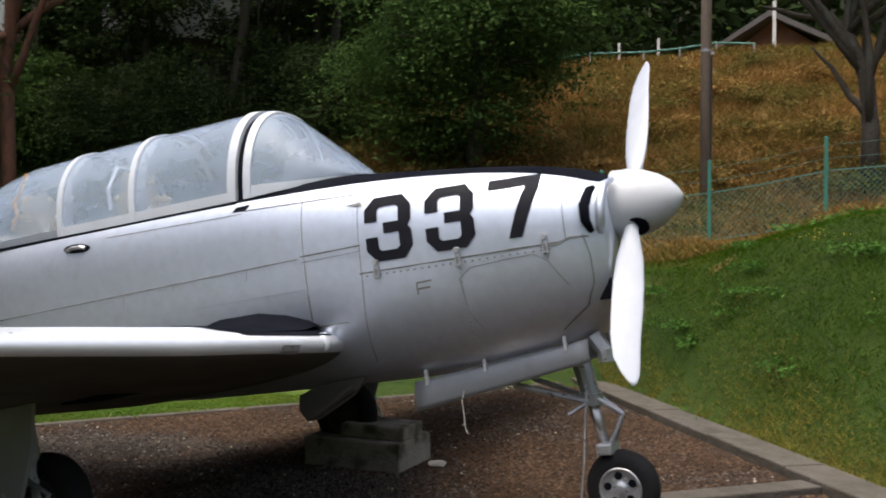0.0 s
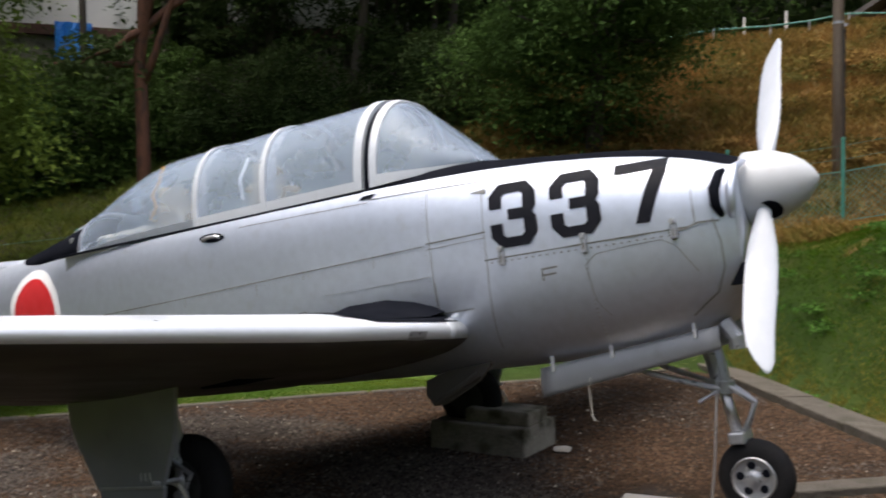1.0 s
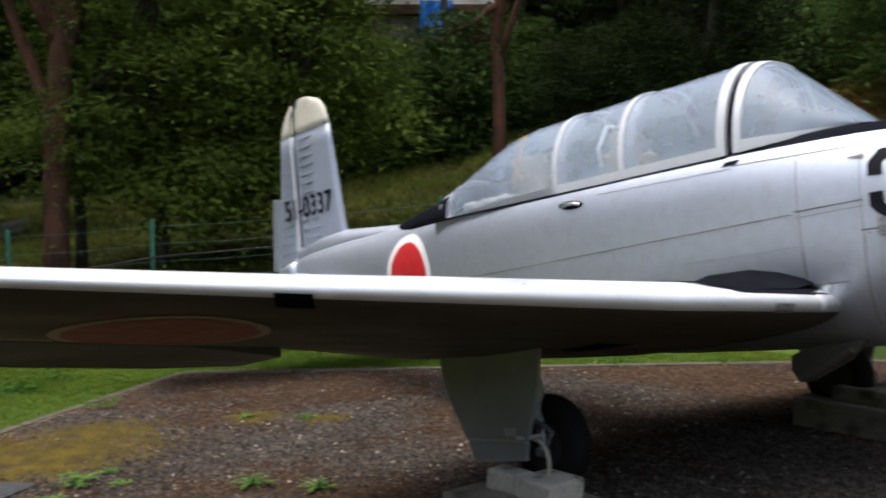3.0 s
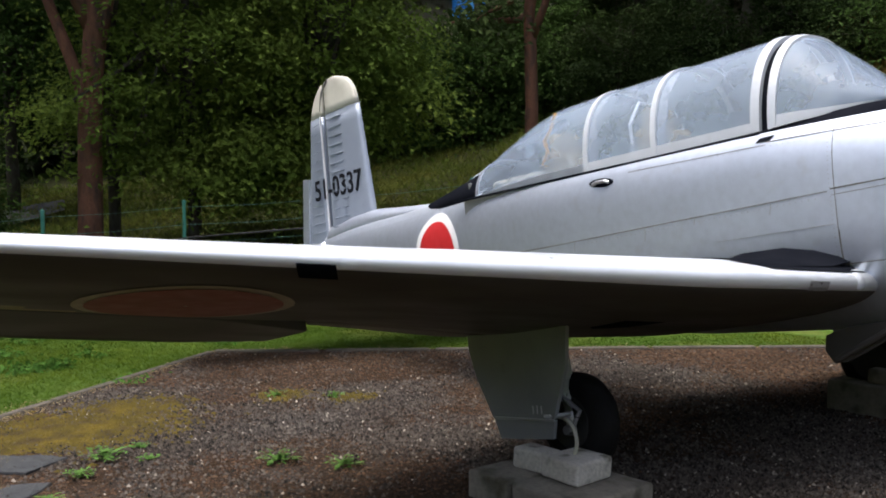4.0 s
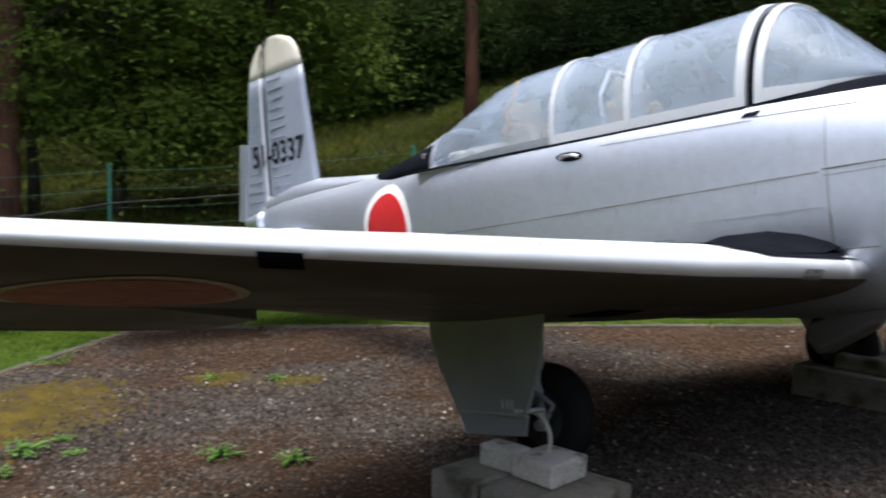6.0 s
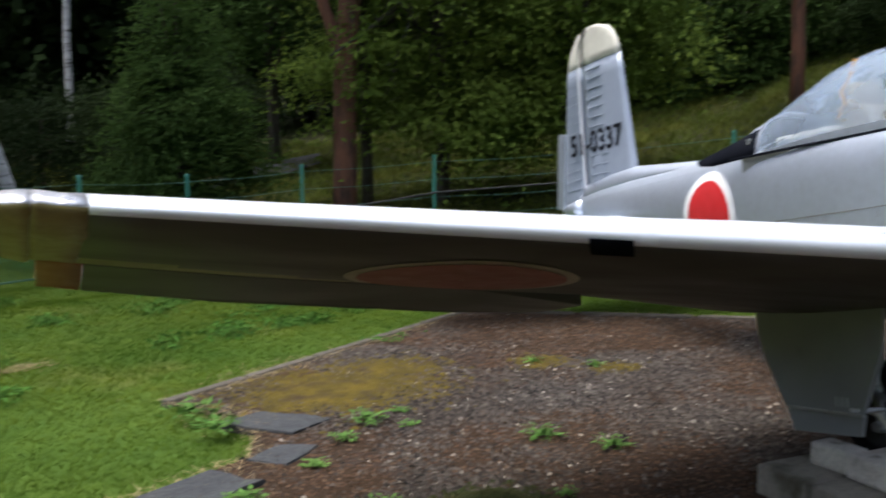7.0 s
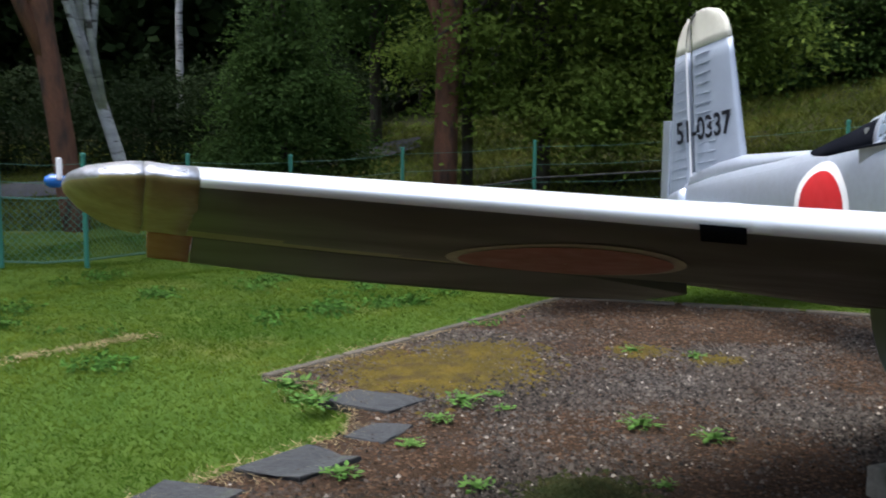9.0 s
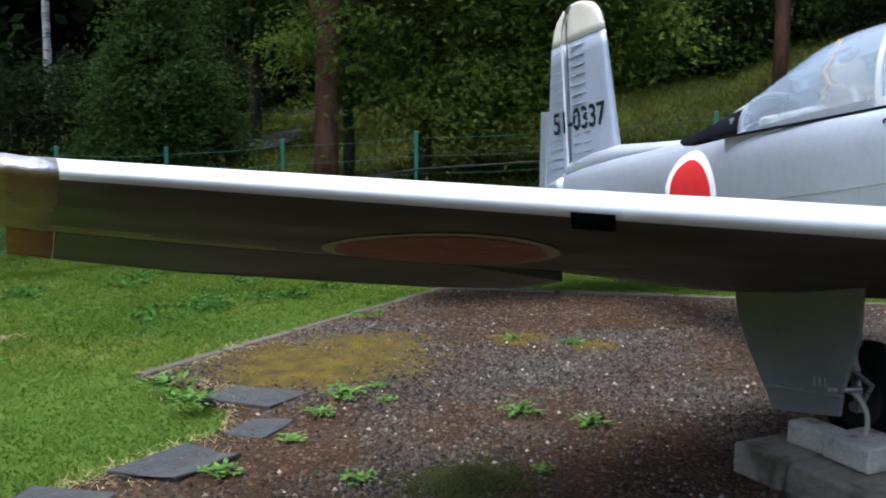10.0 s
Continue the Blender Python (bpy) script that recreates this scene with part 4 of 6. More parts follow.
for s in (-1, 1):
    if s > 0:
        part("fork_arm", tube([(-0.55, s * 0.078, -1.19), (-0.525, s * 0.085, -1.28), (-0.50, s * 0.085, -1.39)], [0.018, 0.016, 0.02]), STRUT, ng)
    part("scissor_link", tube([(-0.575, s * 0.03, -0.935), (-0.50, s * 0.02, -0.99), (-0.455, 0, -1.03)], [0.014, 0.012, 0.014]), STRUT, ng)
    part("scissor_link", tube([(-0.455, 0, -1.03), (-0.485, s * 0.02, -1.10), (-0.525, s * 0.03, -1.17)], [0.014, 0.011, 0.013]), STRUT, ng)
    part("drag_brace", tube([(-0.605, s * 0.05, -0.95), (-0.93, s * 0.13, -0.83), (-1.0, s * 0.15, -0.78)], 0.015), STRUT, ng)
part("steering_rod", tube([(-0.60, -0.05, -0.95), (-0.70, -0.10, -1.0)], 0.01), STRUT, ng)
nose_wheel = wheel("nose_tyre", 0.185, 0.125, (-0.50, 0, -1.39), ng)
# Black discs on the uncut rim paint the shade of its holes.
for i in range(5):
    a = 2 * math.pi * (i + 0.3) / 5
    part("rim_hole", moved(lathe([(-0.062, 0.001), (-0.062, 0.019), (-0.05, 0.021)], 12, "y"), Matrix.Translation((-0.50 + 0.066 * math.cos(a), 0, -1.39 + 0.066 * math.sin(a)))), BLACK, nose_wheel, "black disc for the shade in a rim cut-out")
part("rim_flange", moved(lathe([(-0.064, 0.094), (-0.070, 0.097), (-0.070, 0.106), (-0.062, 0.108)], 30, "y", False), Matrix.Translation((-0.50, 0, -1.39))), BARE, nose_wheel, "bright rim flange", True)
for s in (-1, 1):
    rings = []
    for i in range(13):
        k = i / 12
        x = -1.46 + k * 0.95
        zt_, zb_ = -0.752 + k * 0.123, -0.905 + k * 0.165
        ring_pts = [(x, s * (0.235 + 0.012 * j / 6 + 0.012 * math.sin(math.pi * j / 6)), zt_ + (zb_ - zt_) * j / 6) for j in range(7)]
        rings.append(ring_pts + [(p[0], p[1] - s * 0.012, p[2]) for p in reversed(ring_pts)])
    nd = part("nose_gear_door", loft(rings), NOSEDOOR, plane, "pale grey open nose gear door", True)
    for x in (-1.38, -1.05, -0.62):
        part("door_hinge", moved(boxm(-0.008, 0.008, -0.01, 0.01, -0.05, 0.03, 0.003), pose(x, s * 0.25, -0.735 + (x + 1.46) * 0.13)), WHITE, nd)
for s in (-1, 1):
    leg = part("main_strut", tube([(-2.93, s * 1.46, -0.45), (-2.88, s * 1.46, -0.80), (-2.86, s * 1.46, -0.95)], [0.05, 0.048, 0.045]), STRUT, plane, "silver main gear leg")
    part("piston", tube([(-2.86, s * 1.46, -0.94), (-2.83, s * 1.47, -1.12)], 0.026, 12), BARE, leg, "", True)
    part("axle", tube([(-2.83, s * 1.52, -1.09), (-2.83, s * 1.36, -1.09)], 0.024), STRUT, leg)
    part("torque_link", tube([(-2.84, s * 1.52, -0.92), (-2.72, s * 1.52, -0.99), (-2.80, s * 1.52, -1.10)], 0.012), STRUT, leg)
    part("brake_hose", tube([(-2.78 + 0.10 * math.sin(k * 0.3), s * 1.60, -1.115 + 0.105 * math.cos(k * 0.3)) for k in range(11)], 0.010, 8), BEIGE, leg, "pale grey brake hose", True)
    wheel("main_tyre", 0.24, 0.15, (-2.85, s * 1.40, -1.055), leg, SHADERIM)
    up = [(-3.368, -0.56), (-2.61, -0.54), (-2.645, -0.757), (-2.757, -1.012), (-3.21, -1.022), (-3.319, -0.813), (-3.36, -0.68)]
    dn = [(-2.76, -1.018), (-2.784, -1.11), (-3.171, -1.125), (-3.207, -1.03)]
    door = part("main_gear_door", plate(up, 0.022, pose(0, s * 1.65, 0, 90, 0, 0)), DOORGREY, plane, "grey-green main gear door plate")
    part("lower_door", plate(dn, 0.02, pose(0, s * 1.645, 0, 90, 0, 0)), DOORGREY, door, "grey lower door flap")
    part("door_strip", moved(boxm(-0.22, 0.22, -0.006, 0.006, -0.006, 0.006, 0.002), pose(-2.97, s * 1.664, -1.018)), STRUT, door)
    for i in range(3):
        part("door_stencil", boxm(-2.90 + i * 0.03, -2.895 + i * 0.03, min(s * 1.662, s * 1.664), max(s * 1.662, s * 1.664), -0.99, -0.95, 0), WHITE, door)
    part("door_tag", boxm(-2.82, -2.775, min(s * 1.662, s * 1.668), max(s * 1.662, s * 1.668), -1.006, -0.99, 0), WHITE, door, "small white tag")
    part("door_rod", tube([(-2.80, s * 1.67, -1.005), (-2.70, s * 1.60, -0.99)], 0.012), STRUT, door)
    # Solid black box in place of the shade inside the well.
    part("wheel_well", boxm(-2.62, -2.38, min(s * 1.2, s * 1.5), max(s * 1.2, s * 1.5), -0.60, -0.5, 0.01), BLACK, plane, "black box standing for the shaded wheel well")


part("inner_gear_door", plate([(-1.72, -0.69), (-2.02, -0.72), (-2.15, -0.76), (-2.165, -0.84), (-2.12, -0.905), (-2.05, -0.90), (-1.82, -0.79)], 0.03, pose(0, -0.25, 0, 90, 0, 0)), UNDER, plane, "dark grey inner wheel well door")
part("door_rib", tube([(-2.09, -0.285, -0.885), (-1.95, -0.285, -0.82), (-1.80, -0.285, -0.745)], 0.016, 8), UNDER, plane)


# ---- ground: one sheet, in polar steps round the place's middle
YAW = (-180, -60, -20, 0, 5, 12, 18, 25, 40, 50, 60, 75, 90, 110, 180)
T_FENCE = (14, 14, 14, 14, 14, 14, 14, 13.5, 13.5, 14, 14.3, 14.3, 12, 12, 14)
T_BASE = (0, 2.0, 2.2, 1.95, 1.7, 1.5, 1.35, 1.2, 0.8, 0.52, 0.17, -0.03, 0.0, 0.0, 0.0)
T_EDGE = (6, 4.6, 5.3, 7.3, 8.35, 10.65, 11.4, 11.4, 9.9, 9.5, 9.6, 9.4, 9, 9, 9)
T_CREST = (11, 11, 11, 11.2, 11.5, 12.3, 12.8, 13, 13, 13.5, 13.8, 13.8, 11.5, 11.5, 11.5)
T_CRH = (0, 2.0, 2.2, 1.95, 1.53, 1.19, 1.05, 0.95, 0.6, 0.4, 0.14, -0.02, 0.0, 0.0, 0.0)
T_RIDGE = (1.0, 5.5, 6.2, 6.2, 6.2, 6.1, 5.9, 5.6, 4.3, 2.6, 1.9, 1.2, 0.8, 0.8, 0.6)
EX, EY = 0.6, -4.88


def height(x, y):
    """Height of the ground at x, y."""
    dx, dy = x - EX, y - EY
    r = np.hypot(dx, dy)
    yaw = np.degrees(np.arctan2(-dx, dy))
    f, b, e, c, t, ch = (np.interp(yaw, YAW, k) for k in (T_FENCE, T_BASE, T_EDGE, T_CREST, T_RIDGE, T_CRH))
    k = np.clip((r - e) / (c - e), 0, 1)
    low = ch * (0.35 * k + 0.65 * k * k * (3 - 2 * k)) + (b - ch) * np.clip((r - c) / (f - c), 0, 1)
    q = np.clip((r - f - 0.4) / (24 - f), 0, 1)
    out = low + (t - b) * q
    out = out + np.clip(r - 24, 0, 60) * 0.10 + np.clip(r - 36, 0, 26) * np.interp(yaw, (-180, -70, -40, 110, 140, 180), (0.15, 0.2, 0.5, 0.5, 0.2, 0.15))
    bumps = 0.05 * np.sin(x * 1.9 + 0.7 * y) * np.sin(y * 1.6 - 0.5 * x) + 0.03 * np.sin(x * 4.1 + y * 2.3)
    return out + bumps * np.clip((r - e) / 2, 0, 1)


def spot(yaw, r):
    x, y = EX - r * math.sin(radians(yaw)), EY + r * math.cos(radians(yaw))
    return Vector((x, y, float(height(x, y))))


GRASS = mat("lawn_grass", (0.042, 0.088, 0.011), 0.9, 0.0, (0.085, 0.12, 0.018), 0.7, 0.6, 60, (0.20, 0.18, 0.06), 0.58, 0.8, spec=0.1, grain=0.75)
BANK = leaf_mat("bank_grass_blades", (0.022, 0.068, 0.003), (0.066, 0.104, 0.007), 0.35, 0.16, (0.12, 0.10, 0.022), 0.56, 0.8, 0.6, 0.9)
BANKSOIL = mat("bank_turf", (0.022, 0.045, 0.008), 0.9, 0.0, (0.045, 0.062, 0.012), 0.8, 0.6, 60, (0.10, 0.085, 0.03), 0.58, 0.9, spec=0.1)
BLADE = leaf_mat("grass_blades", (0.030, 0.080, 0.008), (0.128, 0.160, 0.016), 0.4, 0.08, (0.15, 0.14, 0.035), 0.62, 0.9, 0.42, 0.9)
DRYSLOPE = mat("dry_hillside_grass", (0.18, 0.11, 0.042), 0.95, 0.0, (0.07, 0.085, 0.02), 0.55, 0.8, 30, (0.17, 0.09, 0.045), 0.56, 1.3, spec=0.1)
DRYBLADE = leaf_mat("dry_grass_blades", (0.27, 0.145, 0.048), (0.065, 0.10, 0.018), 0.3, 0.35, (0.36, 0.20, 0.085), 0.56, 1.7, 0.8, 0.8)
FOOTBLADE = leaf_mat("yellowed_grass_blades", (0.24, 0.185, 0.045), (0.12, 0.125, 0.018), 0.35, 0.25, (0.20, 0.15, 0.05), 0.6, 2.0, 1.2)
SCRUBGREEN = leaf_mat("broad_weed_leaves", (0.055, 0.135, 0.024), (0.085, 0.16, 0.032), 0.3, 0.35)
SCRUB = leaf_mat("hillside_scrub_leaves", (0.085, 0.10, 0.022), (0.14, 0.105, 0.035), 0.3, 0.4)
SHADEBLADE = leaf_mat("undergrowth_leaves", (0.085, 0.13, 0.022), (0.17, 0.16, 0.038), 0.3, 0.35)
STRAW = mat("dead_straw", (0.34, 0.28, 0.165), 0.85, 0.0, (0.25, 0.18, 0.09), 3.0, per_island=0.35, spec=0.1)
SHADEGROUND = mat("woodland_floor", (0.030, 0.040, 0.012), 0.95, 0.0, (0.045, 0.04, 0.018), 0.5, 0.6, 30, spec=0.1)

rr = np.concatenate([np.linspace(0.01, 7, 12), np.linspace(7.4, 26, 60), np.array([28, 31, 36, 44, 60, 90, 150, 400, 1500])])
aa = np.linspace(-180, 180, 241)[:-1]
A, Rr = np.meshgrid(np.radians(aa), rr)
gx, gy = EX - Rr * np.sin(A), EY + Rr * np.cos(A)
gz = height(gx, gy) - 0.035
na = len(aa)
idx = np.arange(len(rr) * na).reshape(len(rr), na)
q0, q1 = idx[:-1], idx[1:]
faces = np.stack([q0, np.roll(q0, -1, 1), np.roll(q1, -1, 1), q1], -1).reshape(-1, 4)[:, ::-1]
ground = mesh_np("ground", np.stack([gx, gy, gz], -1).reshape(-1, 3), faces, GRASS, True)
ground.data.materials.append(DRYSLOPE)
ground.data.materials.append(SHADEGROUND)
ground.data.materials.append(BANKSOIL)
mi = np.zeros(len(faces), np.int32)
cent_r = np.repeat((rr[:-1] + rr[1:]) / 2, na)
cent_a = np.tile(aa + 0.75, len(rr) - 1)
jit = np.random.rand(len(faces)) * 1.2
mi[(cent_a < 30) & (cent_a > -90)] = 3
mi[(cent_r + jit > np.interp(cent_a, YAW, T_CREST) + 0.9) & (cent_a < 24) & (cent_a > -90)] = 1
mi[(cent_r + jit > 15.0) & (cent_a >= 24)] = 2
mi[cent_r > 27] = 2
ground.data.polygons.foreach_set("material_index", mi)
tagged(ground, "green lawn rising to a mown bank and a dry hillside", "ground", kind="structure")

# ---- gravel stand with its kerbs and stones
GRAVEL = mat("brown_grey_gravel", (0.040, 0.023, 0.012), 0.95, 0.0, (0.022, 0.014, 0.009), 1.1, 1.0, 60, (0.052, 0.045, 0.040), 0.52, 2.3, spec=0.12)
LITTER = mat("brown_leaf_litter", (0.078, 0.046, 0.027), 0.9, 0.0, (0.034, 0.021, 0.013), 1.6, per_island=0.7, spec=0.1)
DRYBITS = mat("dry_brown_leaf_bits", (0.098, 0.066, 0.041), 0.9, 0.0, (0.055, 0.035, 0.022), 2.0, per_island=0.6, spec=0.1)
RUSTBITS = mat("rust_red_earth_crumbs", (0.115, 0.05, 0.027), 0.9, 0.0, (0.07, 0.035, 0.02), 2.0, per_island=0.5, spec=0.1)
PALESTONE = mat("pale_gravel_stones", (0.30, 0.275, 0.235), 0.85, 0.0, (0.20, 0.175, 0.145), 2.0, per_island=0.6, spec=0.2)
STONES = mat("mixed_gravel_stones", (0.040, 0.031, 0.024), 0.85, 0.0, (0.086, 0.076, 0.066), 1.3, per_island=0.85, spec=0.2)
MOSS = mat("yellow_green_moss", (0.125, 0.092, 0.014), 0.95, 0.0, (0.055, 0.045, 0.016), 5.0, 0.8, 60, (0.05, 0.036, 0.022), 0.48, 7.0, spec=0.1)
DARKMOSS = mat("dark_green_moss", (0.022, 0.032, 0.008), 0.95, 0.0, (0.045, 0.04, 0.015), 9.0, 0.8, 60, spec=0.1)
PAD = [(-5.45, -4.05), (-6.8, -2.1), (-7.55, -1.15), (-5.34, 1.98), (-4.24, 3.45), (-2.28, 6.17), (0.77, 1.85), (1.6, 0.68), (5.5, -4.84), (5.5, -9.0), (-2.0, -9.0), (-2.9, -6.2), (-3.72, -4.72), (-3.95, -4.42), (-4.3, -3.85), (-4.95, -3.66)]


def inside(px, py, poly=PAD):
    r = np.zeros(len(px), bool)
    for (xa, ya), (xb, yb) in zip(poly, poly[1:] + poly[:1]):
        hit = ((ya > py) != (yb > py)) & (px < (xb - xa) * (py - ya) / (yb - ya + 1e-12) + xa)
        r ^= hit
    return r


bm = bmesh.new()
f = bm.faces.new([bm.verts.new((x, y, 0.0)) for x, y in PAD])
bmesh.ops.triangulate(bm, faces=[f])
bmesh.ops.recalc_face_normals(bm, faces=bm.faces)
gravel = part("gravel_stand", bm, GRAVEL)
if gravel.data.polygons[0].normal.z < 0:
    gravel.data.flip_normals()
tagged(gravel, "brown and grey gravel stand with moss patches", "gravel", kind="structure")

rng = np.random.default_rng(5)


# where the stones lie bare, where earth and litter cover them, and where the earth is rusty: x, y, reach along x and y
GREY_AT = [(-5.0, -1.05, 0.5, 0.3), (-4.64, -1.7, 0.5, 0.45), (-4.57, -2.6, 0.45, 0.4), (-3.9, -1.3, 0.45, 0.4), (-3.5, -3.2, 0.4, 0.4),
           (-6.1, -2.6, 0.3, 0.35), (-2.2, 0.4, 0.8, 0.6), (-2.0, -0.8, 0.7, 0.5), (-4.5, 1.0, 0.7, 0.6)]
EARTH_AT = [(-6.4, -1.0, 0.5, 0.6), (-5.75, -0.9, 0.22, 0.9), (-3.2, -2.1, 0.35, 0.3), (-3.0, -2.7, 0.3, 0.25), (-3.85, -3.5, 0.3, 0.25),
            (-3.9, 2.3, 1.1, 0.7), (-0.5, 3.0, 0.8, 0.8), (-1.2, 1.5, 0.6, 0.6)]
RUST_AT = [(-4.2, -1.2, 0.26, 0.13), (-4.0, -2.6, 0.22, 0.10), (-3.4, 3.1, 0.6, 0.3), (-5.0, -2.0, 0.2, 0.1), (-3.3, -1.6, 0.2, 0.12)]


def heap(px, py, spots_at):
    return sum(np.exp(-((px - x) / rx) ** 2 - ((py - y) / ry) ** 2) for x, y, rx, ry in spots_at)


def bare(px, py):
    """How bare the stones lie at a place, 0 to 1."""
    ripple = np.sin(px * 2.3 + 1.7 * np.sin(py * 1.9)) * np.sin(py * 2.1 + 0.8) + 0.8 * np.sin(px * 6.7 + 2.1 * np.sin(py * 4.3 + 1)) * np.sin(py * 5.1 - px * 2)
    return np.clip(0.30 + 0.26 * ripple + 0.75 * heap(px, py, GREY_AT) - 0.75 * heap(px, py, EARTH_AT), 0.10, 1)


def litter_lies(px, py):
    return np.clip(1.1 - bare(px, py), 0.28, 1)


def rusty(px, py):
    return np.clip(heap(px, py, RUST_AT), 0, 1)


def scatter_stones(n, x0, x1, y0, y1, s0, s1, name, material=STONES, label="loose grey and brown gravel stones", category="gravel", where=bare, flat=0.7, clear=3.4):
    px, py = rng.uniform(x0, x1, n * 3), rng.uniform(y0, y1, n * 3)
    away = np.hypot(px - 0.6, py + 4.9) > clear
    keep = inside(px, py) & away & (rng.random(n * 3) < where(px, py) ** 1.3)
    px, py = px[keep][:n], py[keep][:n]
    m = len(px)
    s = s0 + (s1 - s0) * rng.random(m) ** 2.5
    shape = np.array([(1, 0, -0.3), (0, 1, -0.3), (-1, 0, -0.3), (0, -1, -0.3), (0.1, 0.1, 1)], float)
    v = shape[None] * (0.7 + 0.6 * rng.random((m, 5, 1)))
    a = rng.uniform(0, 6.28, m)
    ca, sa = np.cos(a)[:, None], np.sin(a)[:, None]
    X, Y = v[..., 0] * ca - v[..., 1] * sa * 0.75, v[..., 0] * sa + v[..., 1] * ca * 0.75
    V = np.stack([px[:, None] + X * s[:, None], py[:, None] + Y * s[:, None], v[..., 2] * s[:, None] * flat], -1)
    fc = np.array([(0, 1, 4), (1, 2, 4), (2, 3, 4), (3, 0, 4)])
    F = (fc[None] + 5 * np.arange(m)[:, None, None]).reshape(-1, 3)
    return tagged(mesh_np(name, V.reshape(-1, 3), F, material), label, category, kind="stuff")


scatter_stones(130000, -7.6, -1.4, -4.5, 2.0, 0.006, 0.024, "gravel_stones")
scatter_stones(34000, -6.5, 1.0, 1.0, 6.2, 0.008, 0.024, "gravel_stones")
scatter_stones(46000, -7.5, -1.2, -4.6, 2.0, 0.008, 0.022, "leaf_litter", LITTER, "brown leaf litter and bark bits among the gravel", "leaf litter", litter_lies, 0.4)
scatter_stones(22000, -6.5, 1.0, 1.0, 6.0, 0.010, 0.030, "leaf_litter", LITTER, "brown leaf litter and bark bits among the gravel", "leaf litter", litter_lies, 0.4)
scatter_stones(9000, -6.5, 1.0, 0.6, 6.0, 0.010, 0.032, "dry_leaves", DRYBITS, "pale brown dry leaves and twigs on the gravel", "leaf litter", litter_lies, 0.35)
scatter_stones(5000, -7.4, -1.4, -4.4, 1.0, 0.009, 0.026, "dry_leaves", DRYBITS, "pale brown dry leaves and twigs on the gravel", "leaf litter", litter_lies, 0.35)
scatter_stones(9000, -6.0, -1.5, -3.5, 4.0, 0.006, 0.016, "rusty_earth", RUSTBITS, "rust-red crumbs of earth in the gravel", "earth", rusty, 0.4)
scatter_stones(26000, -2.5, 5.0, -8.5, 0.5, 0.008, 0.024, "gravel_stones", clear=0.0)
scatter_stones(3800, -7.4, -1.5, -4.6, 2.0, 0.006, 0.022, "pale_stones", PALESTONE, "scattered pale gravel stones")
scatter_stones(1500, -6.5, 1.0, 1.0, 6.2, 0.008, 0.026, "pale_stones", PALESTONE, "scattered pale gravel stones")


def moss_patch(cx, cy, rx, ry, n, material, label, seed, rise=0.5):
    r = np.random.default_rng(seed)
    px, py = cx + rx * r.normal(size=n), cy + ry * r.normal(size=n)
    k = inside(px, py)
    px, py = px[k], py[k]
    m = len(px)
    q = r.uniform(0.008, 0.03, m)
    shape = np.array([(1, 0, -0.2), (0.3, 0.9, -0.2), (-0.8, 0.6, -0.2), (-0.8, -0.6, -0.2), (0.3, -0.9, -0.2), (0, 0, 1)], float)
    v = shape[None] * (0.7 + 0.6 * r.random((m, 6, 1)))
    dome = np.exp(-((px - cx) ** 2 / rx ** 2 + (py - cy) ** 2 / ry ** 2)) * rise * 0.05
    V = np.stack([px[:, None] + v[..., 0] * q[:, None], py[:, None] + v[..., 1] * q[:, None], dome[:, None] + v[..., 2] * q[:, None] * 0.45 + 0.003], -1)
    fc = np.array([(i, (i + 1) % 5, 5) for i in range(5)])
    F = (fc[None] + 6 * np.arange(m)[:, None, None]).reshape(-1, 3)
    return tagged(mesh_np("moss_patch", V.reshape(-1, 3), F, material), label, "moss", kind="stuff")


moss_patch(-5.35, -3.05, 0.22, 0.30, 4200, MOSS, "yellow-green moss tufts in the gravel", 1, 0.1)
moss_patch(-5.75, -2.6, 0.16, 0.18, 1200, MOSS, "yellow-green moss tufts in the gravel", 4, 0.1)
moss_patch(-5.45, -1.55, 0.09, 0.10, 300, MOSS, "small moss patch in the gravel", 7, 0.1)
moss_patch(-5.1, -1.2, 0.08, 0.09, 220, MOSS, "small moss patch in the gravel", 8, 0.1)
moss_patch(-3.22, -3.08, 0.09, 0.12, 1500, DARKMOSS, "dark green moss cushion in the gravel", 2, 1.2)


def stone_box(name, p, q, w, z0, z1, material, label, category, group="", seed=0):
    """A concrete bar from p to q on the ground, w wide."""
    p, q = Vector((*p, 0)), Vector((*q, 0))
    ln, ang = (q - p).length, math.degrees(math.atan2(q.y - p.y, q.x - p.x))
    b = boxm(-ln / 2, ln / 2, -w / 2, w / 2, z0, z1, 0.012)
    for v in b.verts:
        v.co += noise.noise_vector(v.co * 6 + Vector((seed, seed * 2, 0))) * 0.006
    m = (p + q) / 2
    ob = part(name, moved(b, Matrix.Rotation(radians(ang), 4, "Z")), material)
    ob.location = (m.x, m.y, 0)
    return tagged(ob, label, category, group)


KERB = mat("worn_kerb_concrete", (0.090, 0.078, 0.060), 0.92, 0.0, (0.055, 0.046, 0.035), 4.0, 0.8, 40, (0.045, 0.042, 0.026), 0.50, 4.0, per_object=0.12)
# kerb along the bank, and the strip towards the nose wheel
ka, kb = Vector((-2.28, 6.17)), Vector((1.75, 0.47))
for i in range(6):
    a, b_ = ka.lerp(kb, i / 6 + 0.0008), ka.lerp(kb, (i + 1) / 6 - 0.0008)
    stone_box("kerb_stone", a, b_, 0.32, -0.1, 0.072 + 0.003 * (i % 2), KERB, "weathered grey concrete kerb stone with a worn edge", "kerb", "kerb along the gravel", i)
stone_box("concrete_strip", (-0.36, 1.12), (0.48, 1.95), 0.20, -0.05, 0.05, KERB, "grey concrete strip level with the gravel", "concrete strip", "", 3)
